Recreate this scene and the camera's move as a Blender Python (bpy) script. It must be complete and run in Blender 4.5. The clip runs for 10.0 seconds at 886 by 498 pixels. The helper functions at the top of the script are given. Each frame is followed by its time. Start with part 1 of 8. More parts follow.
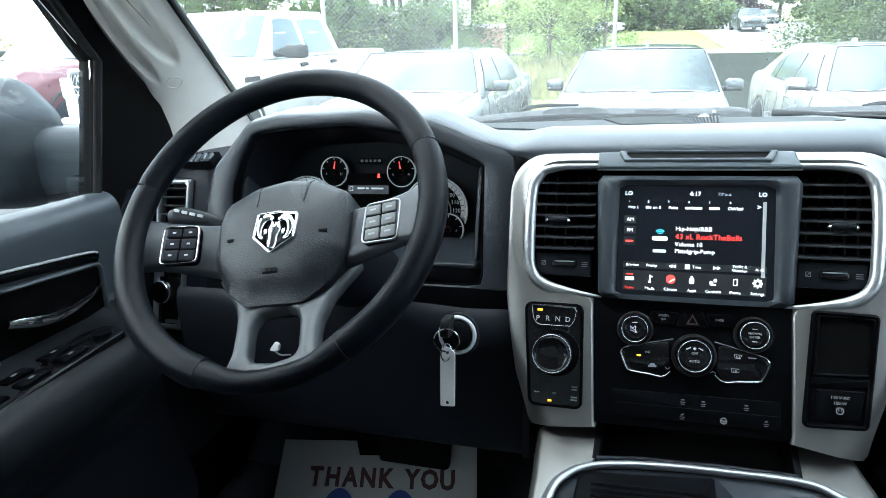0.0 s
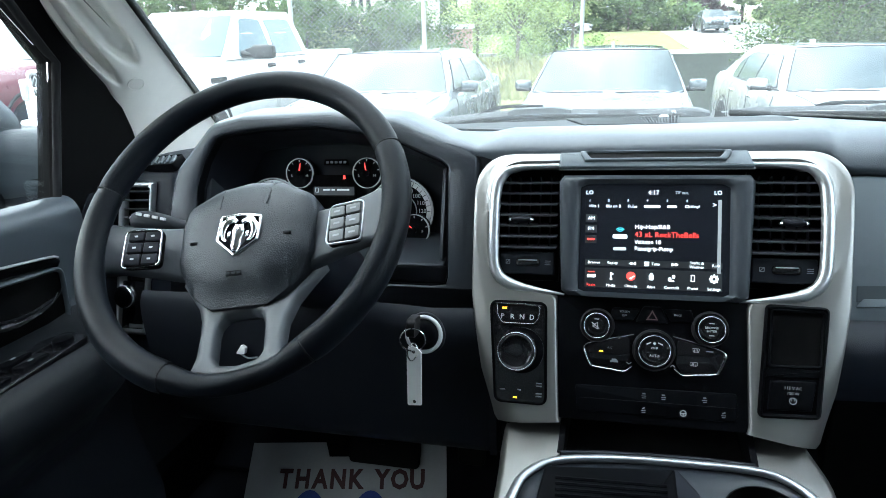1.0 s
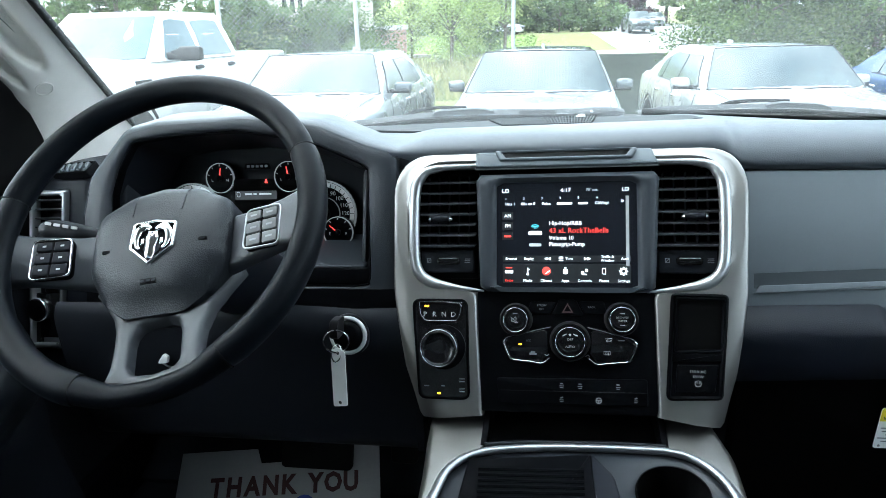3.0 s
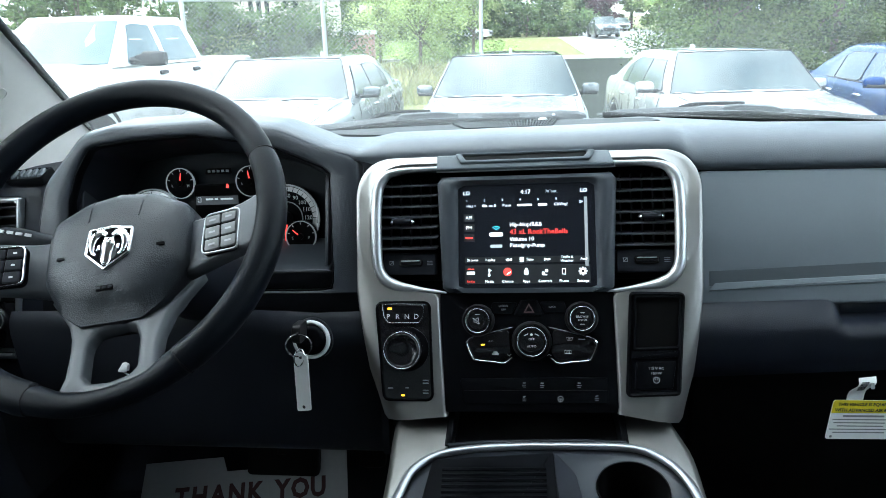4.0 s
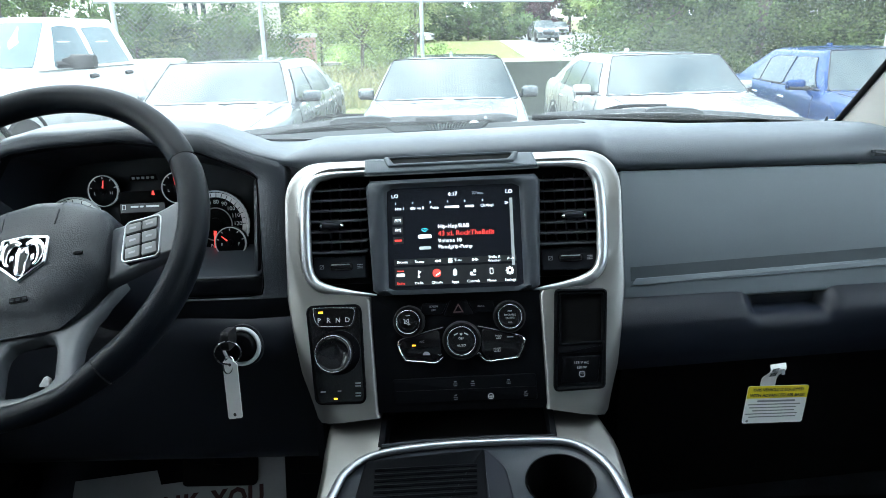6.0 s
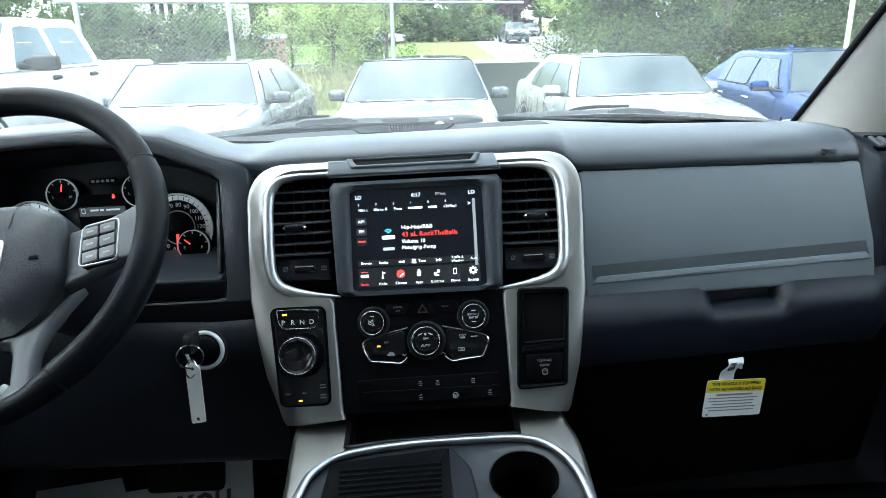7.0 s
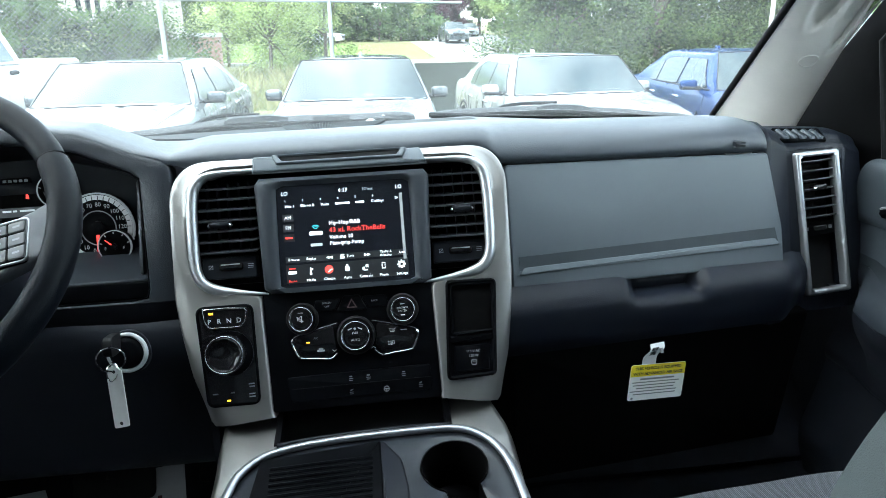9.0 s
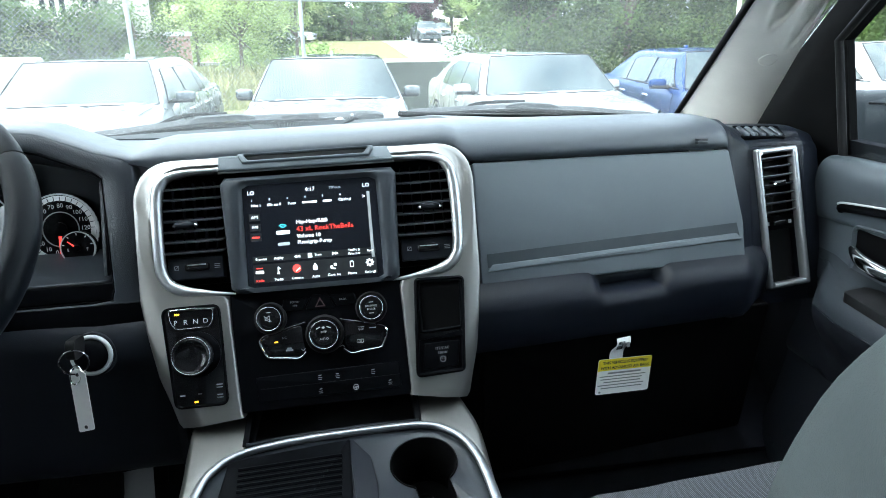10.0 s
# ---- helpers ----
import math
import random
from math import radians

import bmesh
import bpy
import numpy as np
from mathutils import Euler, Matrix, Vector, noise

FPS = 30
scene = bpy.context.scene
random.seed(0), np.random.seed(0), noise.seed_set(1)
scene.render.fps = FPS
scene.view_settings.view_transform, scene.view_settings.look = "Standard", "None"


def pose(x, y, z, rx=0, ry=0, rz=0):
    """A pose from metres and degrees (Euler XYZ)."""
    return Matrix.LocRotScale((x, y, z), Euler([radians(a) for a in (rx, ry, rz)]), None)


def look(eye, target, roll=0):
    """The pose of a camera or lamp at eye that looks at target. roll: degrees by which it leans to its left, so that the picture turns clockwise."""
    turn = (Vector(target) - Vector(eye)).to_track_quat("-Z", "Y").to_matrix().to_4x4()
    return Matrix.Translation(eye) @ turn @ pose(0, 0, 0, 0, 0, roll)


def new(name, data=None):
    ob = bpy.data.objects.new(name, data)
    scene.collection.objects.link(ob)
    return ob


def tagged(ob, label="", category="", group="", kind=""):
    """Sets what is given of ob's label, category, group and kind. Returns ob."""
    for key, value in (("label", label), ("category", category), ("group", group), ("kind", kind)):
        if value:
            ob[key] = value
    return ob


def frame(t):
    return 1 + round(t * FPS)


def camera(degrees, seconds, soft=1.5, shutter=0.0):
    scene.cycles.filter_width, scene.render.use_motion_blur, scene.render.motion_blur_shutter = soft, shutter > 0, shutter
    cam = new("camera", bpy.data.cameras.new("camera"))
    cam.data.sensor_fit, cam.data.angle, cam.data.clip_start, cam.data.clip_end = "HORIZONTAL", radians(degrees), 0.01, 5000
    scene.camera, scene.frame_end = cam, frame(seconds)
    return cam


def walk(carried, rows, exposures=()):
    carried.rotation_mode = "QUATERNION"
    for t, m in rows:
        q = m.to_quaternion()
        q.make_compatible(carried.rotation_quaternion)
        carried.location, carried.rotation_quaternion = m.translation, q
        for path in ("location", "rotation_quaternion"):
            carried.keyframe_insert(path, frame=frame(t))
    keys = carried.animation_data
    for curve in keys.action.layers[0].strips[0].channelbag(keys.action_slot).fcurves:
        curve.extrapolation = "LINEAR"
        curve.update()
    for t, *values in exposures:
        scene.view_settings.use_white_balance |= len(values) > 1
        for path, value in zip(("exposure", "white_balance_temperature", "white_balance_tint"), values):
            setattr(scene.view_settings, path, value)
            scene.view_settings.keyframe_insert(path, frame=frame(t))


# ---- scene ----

cam = camera(67.8, 10.0, soft=0.5)
PATH = [
    (0, (-0.047, -0.073, 1.632), (-0.642, 1.731, 1.006), -1.6),
    (0.5, (-0.042, -0.075, 1.632), (-0.596, 1.741, 1.006), -1.5),
    (1, (-0.036, -0.078, 1.634), (-0.549, 1.751, 1.007), -1.5),
    (1.5, (-0.03, -0.08, 1.634), (-0.501, 1.76, 1.006), -1.6),
    (2, (-0.023, -0.082, 1.635), (-0.449, 1.768, 1.007), -1.5),
    (2.5, (-0.013, -0.084, 1.636), (-0.396, 1.775, 1.007), -1.5),
    (3, (-0.006, -0.086, 1.637), (-0.344, 1.782, 1.008), -1.5),
    (4.5, (0.014, -0.092, 1.635), (-0.199, 1.799, 1.019), -1.4),
    (5, (0.019, -0.094, 1.637), (-0.154, 1.8, 1.019), -1.3),
    (5.5, (0.026, -0.096, 1.637), (-0.107, 1.802, 1.021), -1.3),
    (7, (0.048, -0.104, 1.638), (0.034, 1.8, 1.026), -1.2),
    (7.5, (0.054, -0.106, 1.638), (0.082, 1.797, 1.025), -1.1),
    (8, (0.06, -0.109, 1.635), (0.131, 1.794, 1.021), -1.1),
    (8.5, (0.066, -0.112, 1.634), (0.179, 1.788, 1.019), -1.0),
    (9, (0.071, -0.115, 1.632), (0.224, 1.781, 1.017), -0.9),
    (9.5, (0.076, -0.118, 1.633), (0.267, 1.775, 1.016), -0.9),
    (10, (0.08, -0.121, 1.631), (0.309, 1.767, 1.013), -0.8),
]
walk(cam, [(t, look(eye, target, roll)) for t, eye, target, roll in PATH], [(0, 2.19, 5930, 0), (3.0, 2.02, 5930, 0), (5.5, 1.93, 5960, 0), (7.5, 1.95, 5960, 0), (10, 2.07, 5960, 0)])

# ---- daylight: bright, partly cloudy sky, soft sun ----
SUN_EL, SUN_ROT = 44, -92
world = bpy.data.worlds.new("sky")
scene.world = world
world.use_nodes = True
wn, wl = world.node_tree.nodes, world.node_tree.links
wn.clear()
w_out, w_bg = wn.new("ShaderNodeOutputWorld"), wn.new("ShaderNodeBackground")
w_sky = wn.new("ShaderNodeTexSky")
w_sky.sky_type, w_sky.sun_disc = "NISHITA", False
w_sky.sun_elevation, w_sky.sun_rotation = radians(SUN_EL), radians(SUN_ROT)
w_co, w_noise, w_ramp, w_mix = wn.new("ShaderNodeTexCoord"), wn.new("ShaderNodeTexNoise"), wn.new("ShaderNodeValToRGB"), wn.new("ShaderNodeMix")
w_noise.inputs["Scale"].default_value, w_noise.inputs["Detail"].default_value = 4.6, 6.0
w_ramp.color_ramp.elements[0].position, w_ramp.color_ramp.elements[1].position = 0.33, 0.66
w_mix.data_type = "RGBA"
w_mix.inputs["B"].default_value = (12.0, 12.3, 12.8, 1)
wl.new(w_co.outputs["Generated"], w_noise.inputs["Vector"])
wl.new(w_noise.outputs["Fac"], w_ramp.inputs["Fac"])
wl.new(w_ramp.outputs["Color"], w_mix.inputs["Factor"])
wl.new(w_sky.outputs["Color"], w_mix.inputs["A"])
wl.new(w_mix.outputs["Result"], w_bg.inputs["Color"])
w_bg.inputs["Strength"].default_value = 0.14
wl.new(w_bg.outputs["Background"], w_out.inputs["Surface"])
sun_data = bpy.data.lights.new("sun", "SUN")
sun_data.energy, sun_data.angle, sun_data.color = 1.5, radians(110), (1.0, 0.97, 0.92)
sun = new("sun", sun_data)
_el, _az = radians(SUN_EL), radians(SUN_ROT)
sun.matrix_world = look((0, 0, 30), (-30 * math.cos(_el) * math.sin(_az), -30 * math.cos(_el) * math.cos(_az), 30 - 30 * math.sin(_el)))


# ---- materials ----
def mat(name, col, rough=0.5, metal=0.0, var=0.12, vscale=25.0, bump=0.0, bscale=600.0, kind="noise", stretch=(1, 1, 1),
        spec=0.5, coat=0.0, emit=0.0, wear=0.0, rand=0.0, coat_rough=0.03):
    """Procedural surface: colour varied at two scales, roughness varied, fine relief."""
    m = bpy.data.materials.new(name)
    m.use_nodes = True
    nt = m.node_tree
    n, l = nt.nodes, nt.links
    b = n["Principled BSDF"]
    b.inputs["Metallic"].default_value = metal
    b.inputs["Specular IOR Level"].default_value = spec
    b.inputs["Coat Weight"].default_value = coat
    b.inputs["Coat Roughness"].default_value = coat_rough
    co, mp = n.new("ShaderNodeTexCoord"), n.new("ShaderNodeMapping")
    mp.inputs["Scale"].default_value = stretch
    l.new(co.outputs["Object"], mp.inputs["Vector"])
    big, small = n.new("ShaderNodeTexNoise"), n.new("ShaderNodeTexNoise")
    big.inputs["Scale"].default_value, big.inputs["Detail"].default_value = vscale, 4
    small.inputs["Scale"].default_value, small.inputs["Detail"].default_value = vscale * 12, 3
    add = n.new("ShaderNodeMath")
    add.operation = "ADD"
    for t in (big, small):
        l.new(mp.outputs["Vector"], t.inputs["Vector"])
    half = n.new("ShaderNodeMath")
    half.operation = "MULTIPLY"
    half.inputs[1].default_value = 0.5
    l.new(small.outputs["Fac"], half.inputs[0])
    l.new(big.outputs["Fac"], add.inputs[0])
    l.new(half.outputs[0], add.inputs[1])
    rng = n.new("ShaderNodeMapRange")
    rng.inputs["From Min"].default_value, rng.inputs["From Max"].default_value = 0.4, 1.1
    rng.inputs["To Min"].default_value, rng.inputs["To Max"].default_value = 1 - var, 1 + var
    l.new(add.outputs[0], rng.inputs["Value"])
    mix = n.new("ShaderNodeVectorMath")
    mix.operation = "SCALE"
    mix.inputs[0].default_value = col
    val = rng.outputs["Result"]
    if rand:
        oi, rr, mm = n.new("ShaderNodeObjectInfo"), n.new("ShaderNodeMapRange"), n.new("ShaderNodeMath")
        rr.inputs["To Min"].default_value, rr.inputs["To Max"].default_value = 1 - rand, 1 + rand
        mm.operation = "MULTIPLY"
        l.new(oi.outputs["Random"], rr.inputs["Value"])
        l.new(rr.outputs["Result"], mm.inputs[0])
        l.new(val, mm.inputs[1])
        val = mm.outputs[0]
    l.new(val, mix.inputs["Scale"])
    l.new(mix.outputs["Vector"], b.inputs["Base Color"])
    r2 = n.new("ShaderNodeMapRange")
    r2.inputs["From Min"].default_value, r2.inputs["From Max"].default_value = 0.3, 0.7
    r2.inputs["To Min"].default_value, r2.inputs["To Max"].default_value = max(0.0, rough * (1 - wear - 0.08)), min(1.0, rough * (1 + wear + 0.08))
    l.new(big.outputs["Fac"], r2.inputs["Value"])
    l.new(r2.outputs["Result"], b.inputs["Roughness"])
    if bump:
        bp = n.new("ShaderNodeBump")
        bp.inputs["Strength"].default_value, bp.inputs["Distance"].default_value = bump, 0.0006
        if kind == "grain":
            tx = n.new("ShaderNodeTexVoronoi")
            tx.inputs["Scale"].default_value = bscale
            src = tx.outputs["Distance"]
        else:
            tx = n.new("ShaderNodeTexNoise")
            tx.inputs["Scale"].default_value, tx.inputs["Detail"].default_value = bscale, 3
            src = tx.outputs["Fac"]
        l.new(mp.outputs["Vector"], tx.inputs["Vector"])
        l.new(src, bp.inputs["Height"])
        l.new(bp.outputs["Normal"], b.inputs["Normal"])
    if emit:
        b.inputs["Emission Color"].default_value = (*col, 1)
        b.inputs["Emission Strength"].default_value = emit
    return m


def glass_mat(name, tint=(1, 1, 1), rough=0.0):
    m = bpy.data.materials.new(name)
    m.use_nodes = True
    b = m.node_tree.nodes["Principled BSDF"]
    b.inputs["Base Color"].default_value = (*tint, 1)
    b.inputs["Transmission Weight"].default_value = 1.0
    b.inputs["Roughness"].default_value = rough
    b.inputs["IOR"].default_value = 1.45
    return m


PAD = mat("grained_dash_plastic", (0.045, 0.053, 0.065), 0.38, spec=0.6, bump=0.35, bscale=900, kind="grain", var=0.06)
# same plastic as the pad, darker in colour for its upright shaded faces
PAD_SHADE = mat("shaded_grained_dash_plastic", (0.016, 0.019, 0.025), 0.42, spec=0.36, bump=0.4, bscale=800, kind="grain", var=0.06)
VENT = mat("black_vent_plastic", (0.036, 0.039, 0.046), 0.42, spec=0.4, bump=0.1, bscale=1200, kind="grain", var=0.1)
PANEL = mat("smooth_slate_plastic", (0.092, 0.109, 0.124), 0.5, bump=0.15, bscale=1400, kind="grain", var=0.05)
DARK = mat("matt_black_plastic", (0.0026, 0.0028, 0.0037), 0.45, spec=0.025, bump=0.15, bscale=1200, kind="grain", var=0.1)
LOWER = mat("dark_lower_plastic", (0.0100, 0.0115, 0.0160), 0.5, spec=0.14, bump=0.2, bscale=900, kind="grain", var=0.1)
PIANO = mat("gloss_black_plastic", (0.006, 0.006, 0.007), 0.12, var=0.1, coat=0.1, spec=0.3)
LEATHER = mat("black_wheel_leather", (0.0030, 0.0040, 0.0060), 0.38, spec=0.10, bump=0.25, bscale=1100, kind="grain", var=0.1)
HUBMAT = mat("grained_airbag_cover", (0.012, 0.0145, 0.019), 0.42, spec=0.32, bump=0.55, bscale=620, kind="grain", var=0.08)
SPOKE = mat("satin_grey_spoke", (0.034, 0.038, 0.044), 0.42, spec=0.40, var=0.06, bump=0.1, bscale=1500)
BRUSHED = mat("brushed_silver_trim", (0.295, 0.290, 0.282), 0.44, metal=1.0, var=0.02, vscale=5, stretch=(2, 40, 40))
BRUSHED_C = mat("brushed_console_trim", (0.21, 0.207, 0.20), 0.38, metal=1.0, var=0.02, vscale=5, stretch=(40, 2, 40))
SATIN = mat("satin_silver_ring", (0.44, 0.455, 0.47), 0.38, metal=0.95, var=0.05)
DCHROME = mat("dark_chrome", (0.36, 0.37, 0.39), 0.16, metal=1.0, var=0.03)
ARM = mat("dark_armrest_vinyl", (0.0075, 0.009, 0.0115), 0.5, spec=0.22, bump=0.3, bscale=900, kind="grain", var=0.08)
SLATE = mat("slate_spoke_plastic", (0.032, 0.036, 0.043), 0.4, spec=0.36, bump=0.2, bscale=1200, kind="grain", var=0.06)
GREYKEY = mat("grey_switch_keys", (0.10, 0.105, 0.11), 0.45, var=0.05)
SHELL = mat("mirror_shell_plastic", (0.022, 0.028, 0.034), 0.5, spec=0.22, bump=0.3, bscale=700, kind="grain", var=0.08)
# the pad's plastic, darkened in colour for lower faces out of the light
ROLL = mat("shaded_navy_grained_plastic", (0.0058, 0.0075, 0.0125), 0.40, spec=0.20, bump=0.35, bscale=900, kind="grain", var=0.06)
# near-black; where it lines recesses, its colour deepens their shade
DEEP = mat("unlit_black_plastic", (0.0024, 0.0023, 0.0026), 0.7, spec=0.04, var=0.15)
CHROME = mat("chrome", (0.9, 0.9, 0.91), 0.05, metal=1.0, var=0.03)
SILVERP = mat("silver_paint", (0.6, 0.61, 0.62), 0.35, metal=0.5, var=0.04)
HEADLINER = mat("grey_roof_cloth", (0.46, 0.45, 0.43), 0.9, bump=0.3, bscale=900, var=0.06)
CLOTH = mat("light_grey_headliner_cloth", (0.83, 0.81, 0.77), 0.85, bump=0.25, bscale=1500, var=0.04)
DOORMAT = mat("slate_door_plastic", (0.050, 0.060, 0.071), 0.38, spec=0.5, bump=0.3, bscale=900, kind="grain", var=0.08)
RUBBER = mat("black_rubber", (0.009, 0.009, 0.010), 0.6, spec=0.15, var=0.15, bump=0.1)
CARPET = mat("black_carpet", (0.016, 0.017, 0.022), 0.95, spec=0.08, bump=0.8, bscale=700, var=0.3)
PAPER = mat("creased_paper", (0.40, 0.41, 0.43), 0.8, var=0.08, vscale=12, bump=0.5, bscale=40)
WHITEP = mat("white_card", (0.78, 0.79, 0.8), 0.6, var=0.03, vscale=60)
YELLOW = mat("yellow_label_print", (0.75, 0.62, 0.02), 0.55, var=0.03)
INK = mat("dark_print", (0.03, 0.03, 0.035), 0.6, var=0.1)
GREYINK = mat("grey_print", (0.22, 0.23, 0.245), 0.6, var=0.1)
REDINK = mat("red_print", (0.06, 0.014, 0.018), 0.6, var=0.2)
BLUEINK = mat("blue_print", (0.02, 0.05, 0.3), 0.6, var=0.2)
ICON = mat("white_switch_print", (0.36, 0.36, 0.37), 0.5, var=0.05)
UI_WHITE = mat("lit_white", (0.9, 0.93, 0.95), 0.4, emit=0.6, var=0.0)
UI_SLATE = mat("lit_slate_strip", (0.022, 0.024, 0.028), 0.4, emit=0.22, var=0.0)
UI_GREY = mat("lit_grey", (0.36, 0.39, 0.41), 0.4, emit=0.32, var=0.0)
UI_RED = mat("lit_red", (0.85, 0.05, 0.04), 0.4, emit=0.45, var=0.0)
UI_TEAL = mat("lit_teal", (0.1, 0.6, 0.65), 0.4, emit=0.35, var=0.0)
UI_AMBER = mat("lit_amber", (1.0, 0.42, 0.02), 0.4, emit=0.7, var=0.0)
UI_DARK = mat("lit_dark_panel", (0.012, 0.013, 0.015), 0.3, emit=0.15, var=0.0)
BEZEL = mat("charcoal_screen_bezel", (0.025, 0.030, 0.037), 0.42, spec=0.3, bump=0.15, bscale=1200, kind="grain", var=0.06)
SCREEN = mat("black_screen_glass", (0.006, 0.007, 0.010), 0.14, var=0.35, vscale=14, emit=0.12, spec=0.4)
TINTED = glass_mat("dark_privacy_glass", (0.035, 0.04, 0.04))
GLASS = glass_mat("clear_glass", (0.96, 0.985, 0.97))


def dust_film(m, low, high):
    """An uneven translucent veil mixed into a pane, imitating haze and glare in daylight."""
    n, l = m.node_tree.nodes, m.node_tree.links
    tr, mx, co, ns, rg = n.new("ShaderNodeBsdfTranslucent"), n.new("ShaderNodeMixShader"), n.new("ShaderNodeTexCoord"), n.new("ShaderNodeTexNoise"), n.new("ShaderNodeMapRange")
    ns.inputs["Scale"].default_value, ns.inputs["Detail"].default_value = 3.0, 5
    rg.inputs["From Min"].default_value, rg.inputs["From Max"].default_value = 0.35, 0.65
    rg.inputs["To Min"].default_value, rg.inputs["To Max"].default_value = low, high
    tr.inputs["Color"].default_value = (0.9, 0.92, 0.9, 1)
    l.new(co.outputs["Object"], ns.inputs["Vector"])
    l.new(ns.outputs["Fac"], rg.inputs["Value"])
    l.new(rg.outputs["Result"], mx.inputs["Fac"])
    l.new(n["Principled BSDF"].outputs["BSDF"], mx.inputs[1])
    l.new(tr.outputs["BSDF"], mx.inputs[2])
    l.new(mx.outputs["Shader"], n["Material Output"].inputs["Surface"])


SCREENGLASS = glass_mat("hazy_windscreen_glass", (0.96, 0.985, 0.97))
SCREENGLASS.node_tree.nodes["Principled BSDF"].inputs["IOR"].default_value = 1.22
# whitish mix in the glass stands in for glare over the view outside
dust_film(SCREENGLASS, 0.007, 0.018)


def weave_mat(name, dark, light, scale):
    """Woven seat cloth: crossing threads as colour and relief."""
    m = bpy.data.materials.new(name)
    m.use_nodes = True
    n, l = m.node_tree.nodes, m.node_tree.links
    b = n["Principled BSDF"]
    b.inputs["Roughness"].default_value = 0.9
    co = n.new("ShaderNodeTexCoord")
    w1, w2 = n.new("ShaderNodeTexWave"), n.new("ShaderNodeTexWave")
    w1.bands_direction, w2.bands_direction = "X", "Y"
    for w in (w1, w2):
        w.inputs["Scale"].default_value, w.inputs["Distortion"].default_value = scale, 1.2
        w.inputs["Detail"].default_value = 2
        l.new(co.outputs["Object"], w.inputs["Vector"])
    mul = n.new("ShaderNodeMath")
    mul.operation = "MULTIPLY"
    l.new(w1.outputs["Fac"], mul.inputs[0])
    l.new(w2.outputs["Fac"], mul.inputs[1])
    rp = n.new("ShaderNodeValToRGB")
    rp.color_ramp.elements[0].color, rp.color_ramp.elements[1].color = (*dark, 1), (*light, 1)
    l.new(mul.outputs[0], rp.inputs["Fac"])
    l.new(rp.outputs["Color"], b.inputs["Base Color"])
    bp = n.new("ShaderNodeBump")
    bp.inputs["Strength"].default_value, bp.inputs["Distance"].default_value = 0.7, 0.001
    l.new(mul.outputs[0], bp.inputs["Height"])
    l.new(bp.outputs["Normal"], b.inputs["Normal"])
    return m


WEAVE = weave_mat("grey_woven_cloth", (0.02, 0.022, 0.026), (0.13, 0.14, 0.16), 140)
BOLSTER = mat("slate_seat_cloth", (0.055, 0.066, 0.067), 0.9, bump=0.5, bscale=1300, var=0.08)


# ---- mesh tools ----
class Shape:
    """Vertices and faces gathered by the builders below."""

    def __init__(self):
        self.v, self.f, self.caps = [], [], []

    def rings(self, rings, closed=True, cap=(True, True), loop=False):
        """Quads between successive rings of equal length."""
        base, n = len(self.v), len(rings[0])
        for r in rings:
            self.v += [tuple(p) for p in r]
        k = len(rings)
        for a in range(k if loop else k - 1):
            b = (a + 1) % k
            for i in range(n if closed else n - 1):
                j = (i + 1) % n
                self.f.append((base + a * n + i, base + a * n + j, base + b * n + j, base + b * n + i))
        if closed and not loop:
            if cap[0]:
                self.caps.append(len(self.f))
                self.f.append(tuple(base + i for i in reversed(range(n))))
            if cap[1]:
                self.caps.append(len(self.f))
                self.f.append(tuple(base + (k - 1) * n + i for i in range(n)))
        return self

    def mesh(self, name, sharp=50):
        me = bpy.data.meshes.new(name)
        me.from_pydata(self.v, [], self.f)
        bm = bmesh.new()
        bm.from_mesh(me)
        bmesh.ops.recalc_face_normals(bm, faces=bm.faces)
        bm.to_mesh(me)
        bm.free()
        caps = set(self.caps)
        me.polygons.foreach_set("use_smooth", [i not in caps for i in range(len(me.polygons))])
        me.set_sharp_from_angle(angle=radians(sharp))
        return me


class Plane:
    """A flat working frame: p(a, b, c) lies a along u, b along v, c along n from the origin."""

    def __init__(self, o, u, v, n=None):
        self.o, self.u, self.v = Vector(o), Vector(u).normalized(), Vector(v).normalized()
        self.n = Vector(n).normalized() if n else self.u.cross(self.v)

    def p(self, a, b, c=0.0):
        return self.o + a * self.u + b * self.v + c * self.n

    def at(self, a, b, c=0.0, turn=0.0):
        t = radians(turn)
        return Plane(self.p(a, b, c), self.u * math.cos(t) + self.v * math.sin(t), self.v * math.cos(t) - self.u * math.sin(t), self.n)


def rounded(points, r, k=4):
    """A polygon with its corners rounded; r is one radius or one for each corner."""
    out, n = [], len(points)
    for i, p in enumerate(points):
        ri = r[i] if isinstance(r, (list, tuple)) else r
        p, a, b = Vector(p), Vector(points[i - 1]), Vector(points[(i + 1) % n])
        da, db = (a - p), (b - p)
        if ri <= 0:
            out.append(tuple(p))
            continue
        ang = da.angle(db)
        d = min(ri / max(math.tan(ang / 2), 1e-3), da.length * 0.48, db.length * 0.48)
        s, e = p + da.normalized() * d, p + db.normalized() * d
        for j in range(k + 1):
            t = j / k
            out.append(tuple((1 - t) ** 2 * s + 2 * t * (1 - t) * p + t * t * e))
    return out


def rrect(w, h, r, cx=0.0, cy=0.0, k=4):
    return rounded([(cx - w / 2, cy - h / 2), (cx + w / 2, cy - h / 2), (cx + w / 2, cy + h / 2), (cx - w / 2, cy + h / 2)], r, k)


def circle(r, cx=0.0, cy=0.0, n=28):
    return [(cx + r * math.cos(2 * math.pi * i / n), cy + r * math.sin(2 * math.pi * i / n)) for i in range(n)]


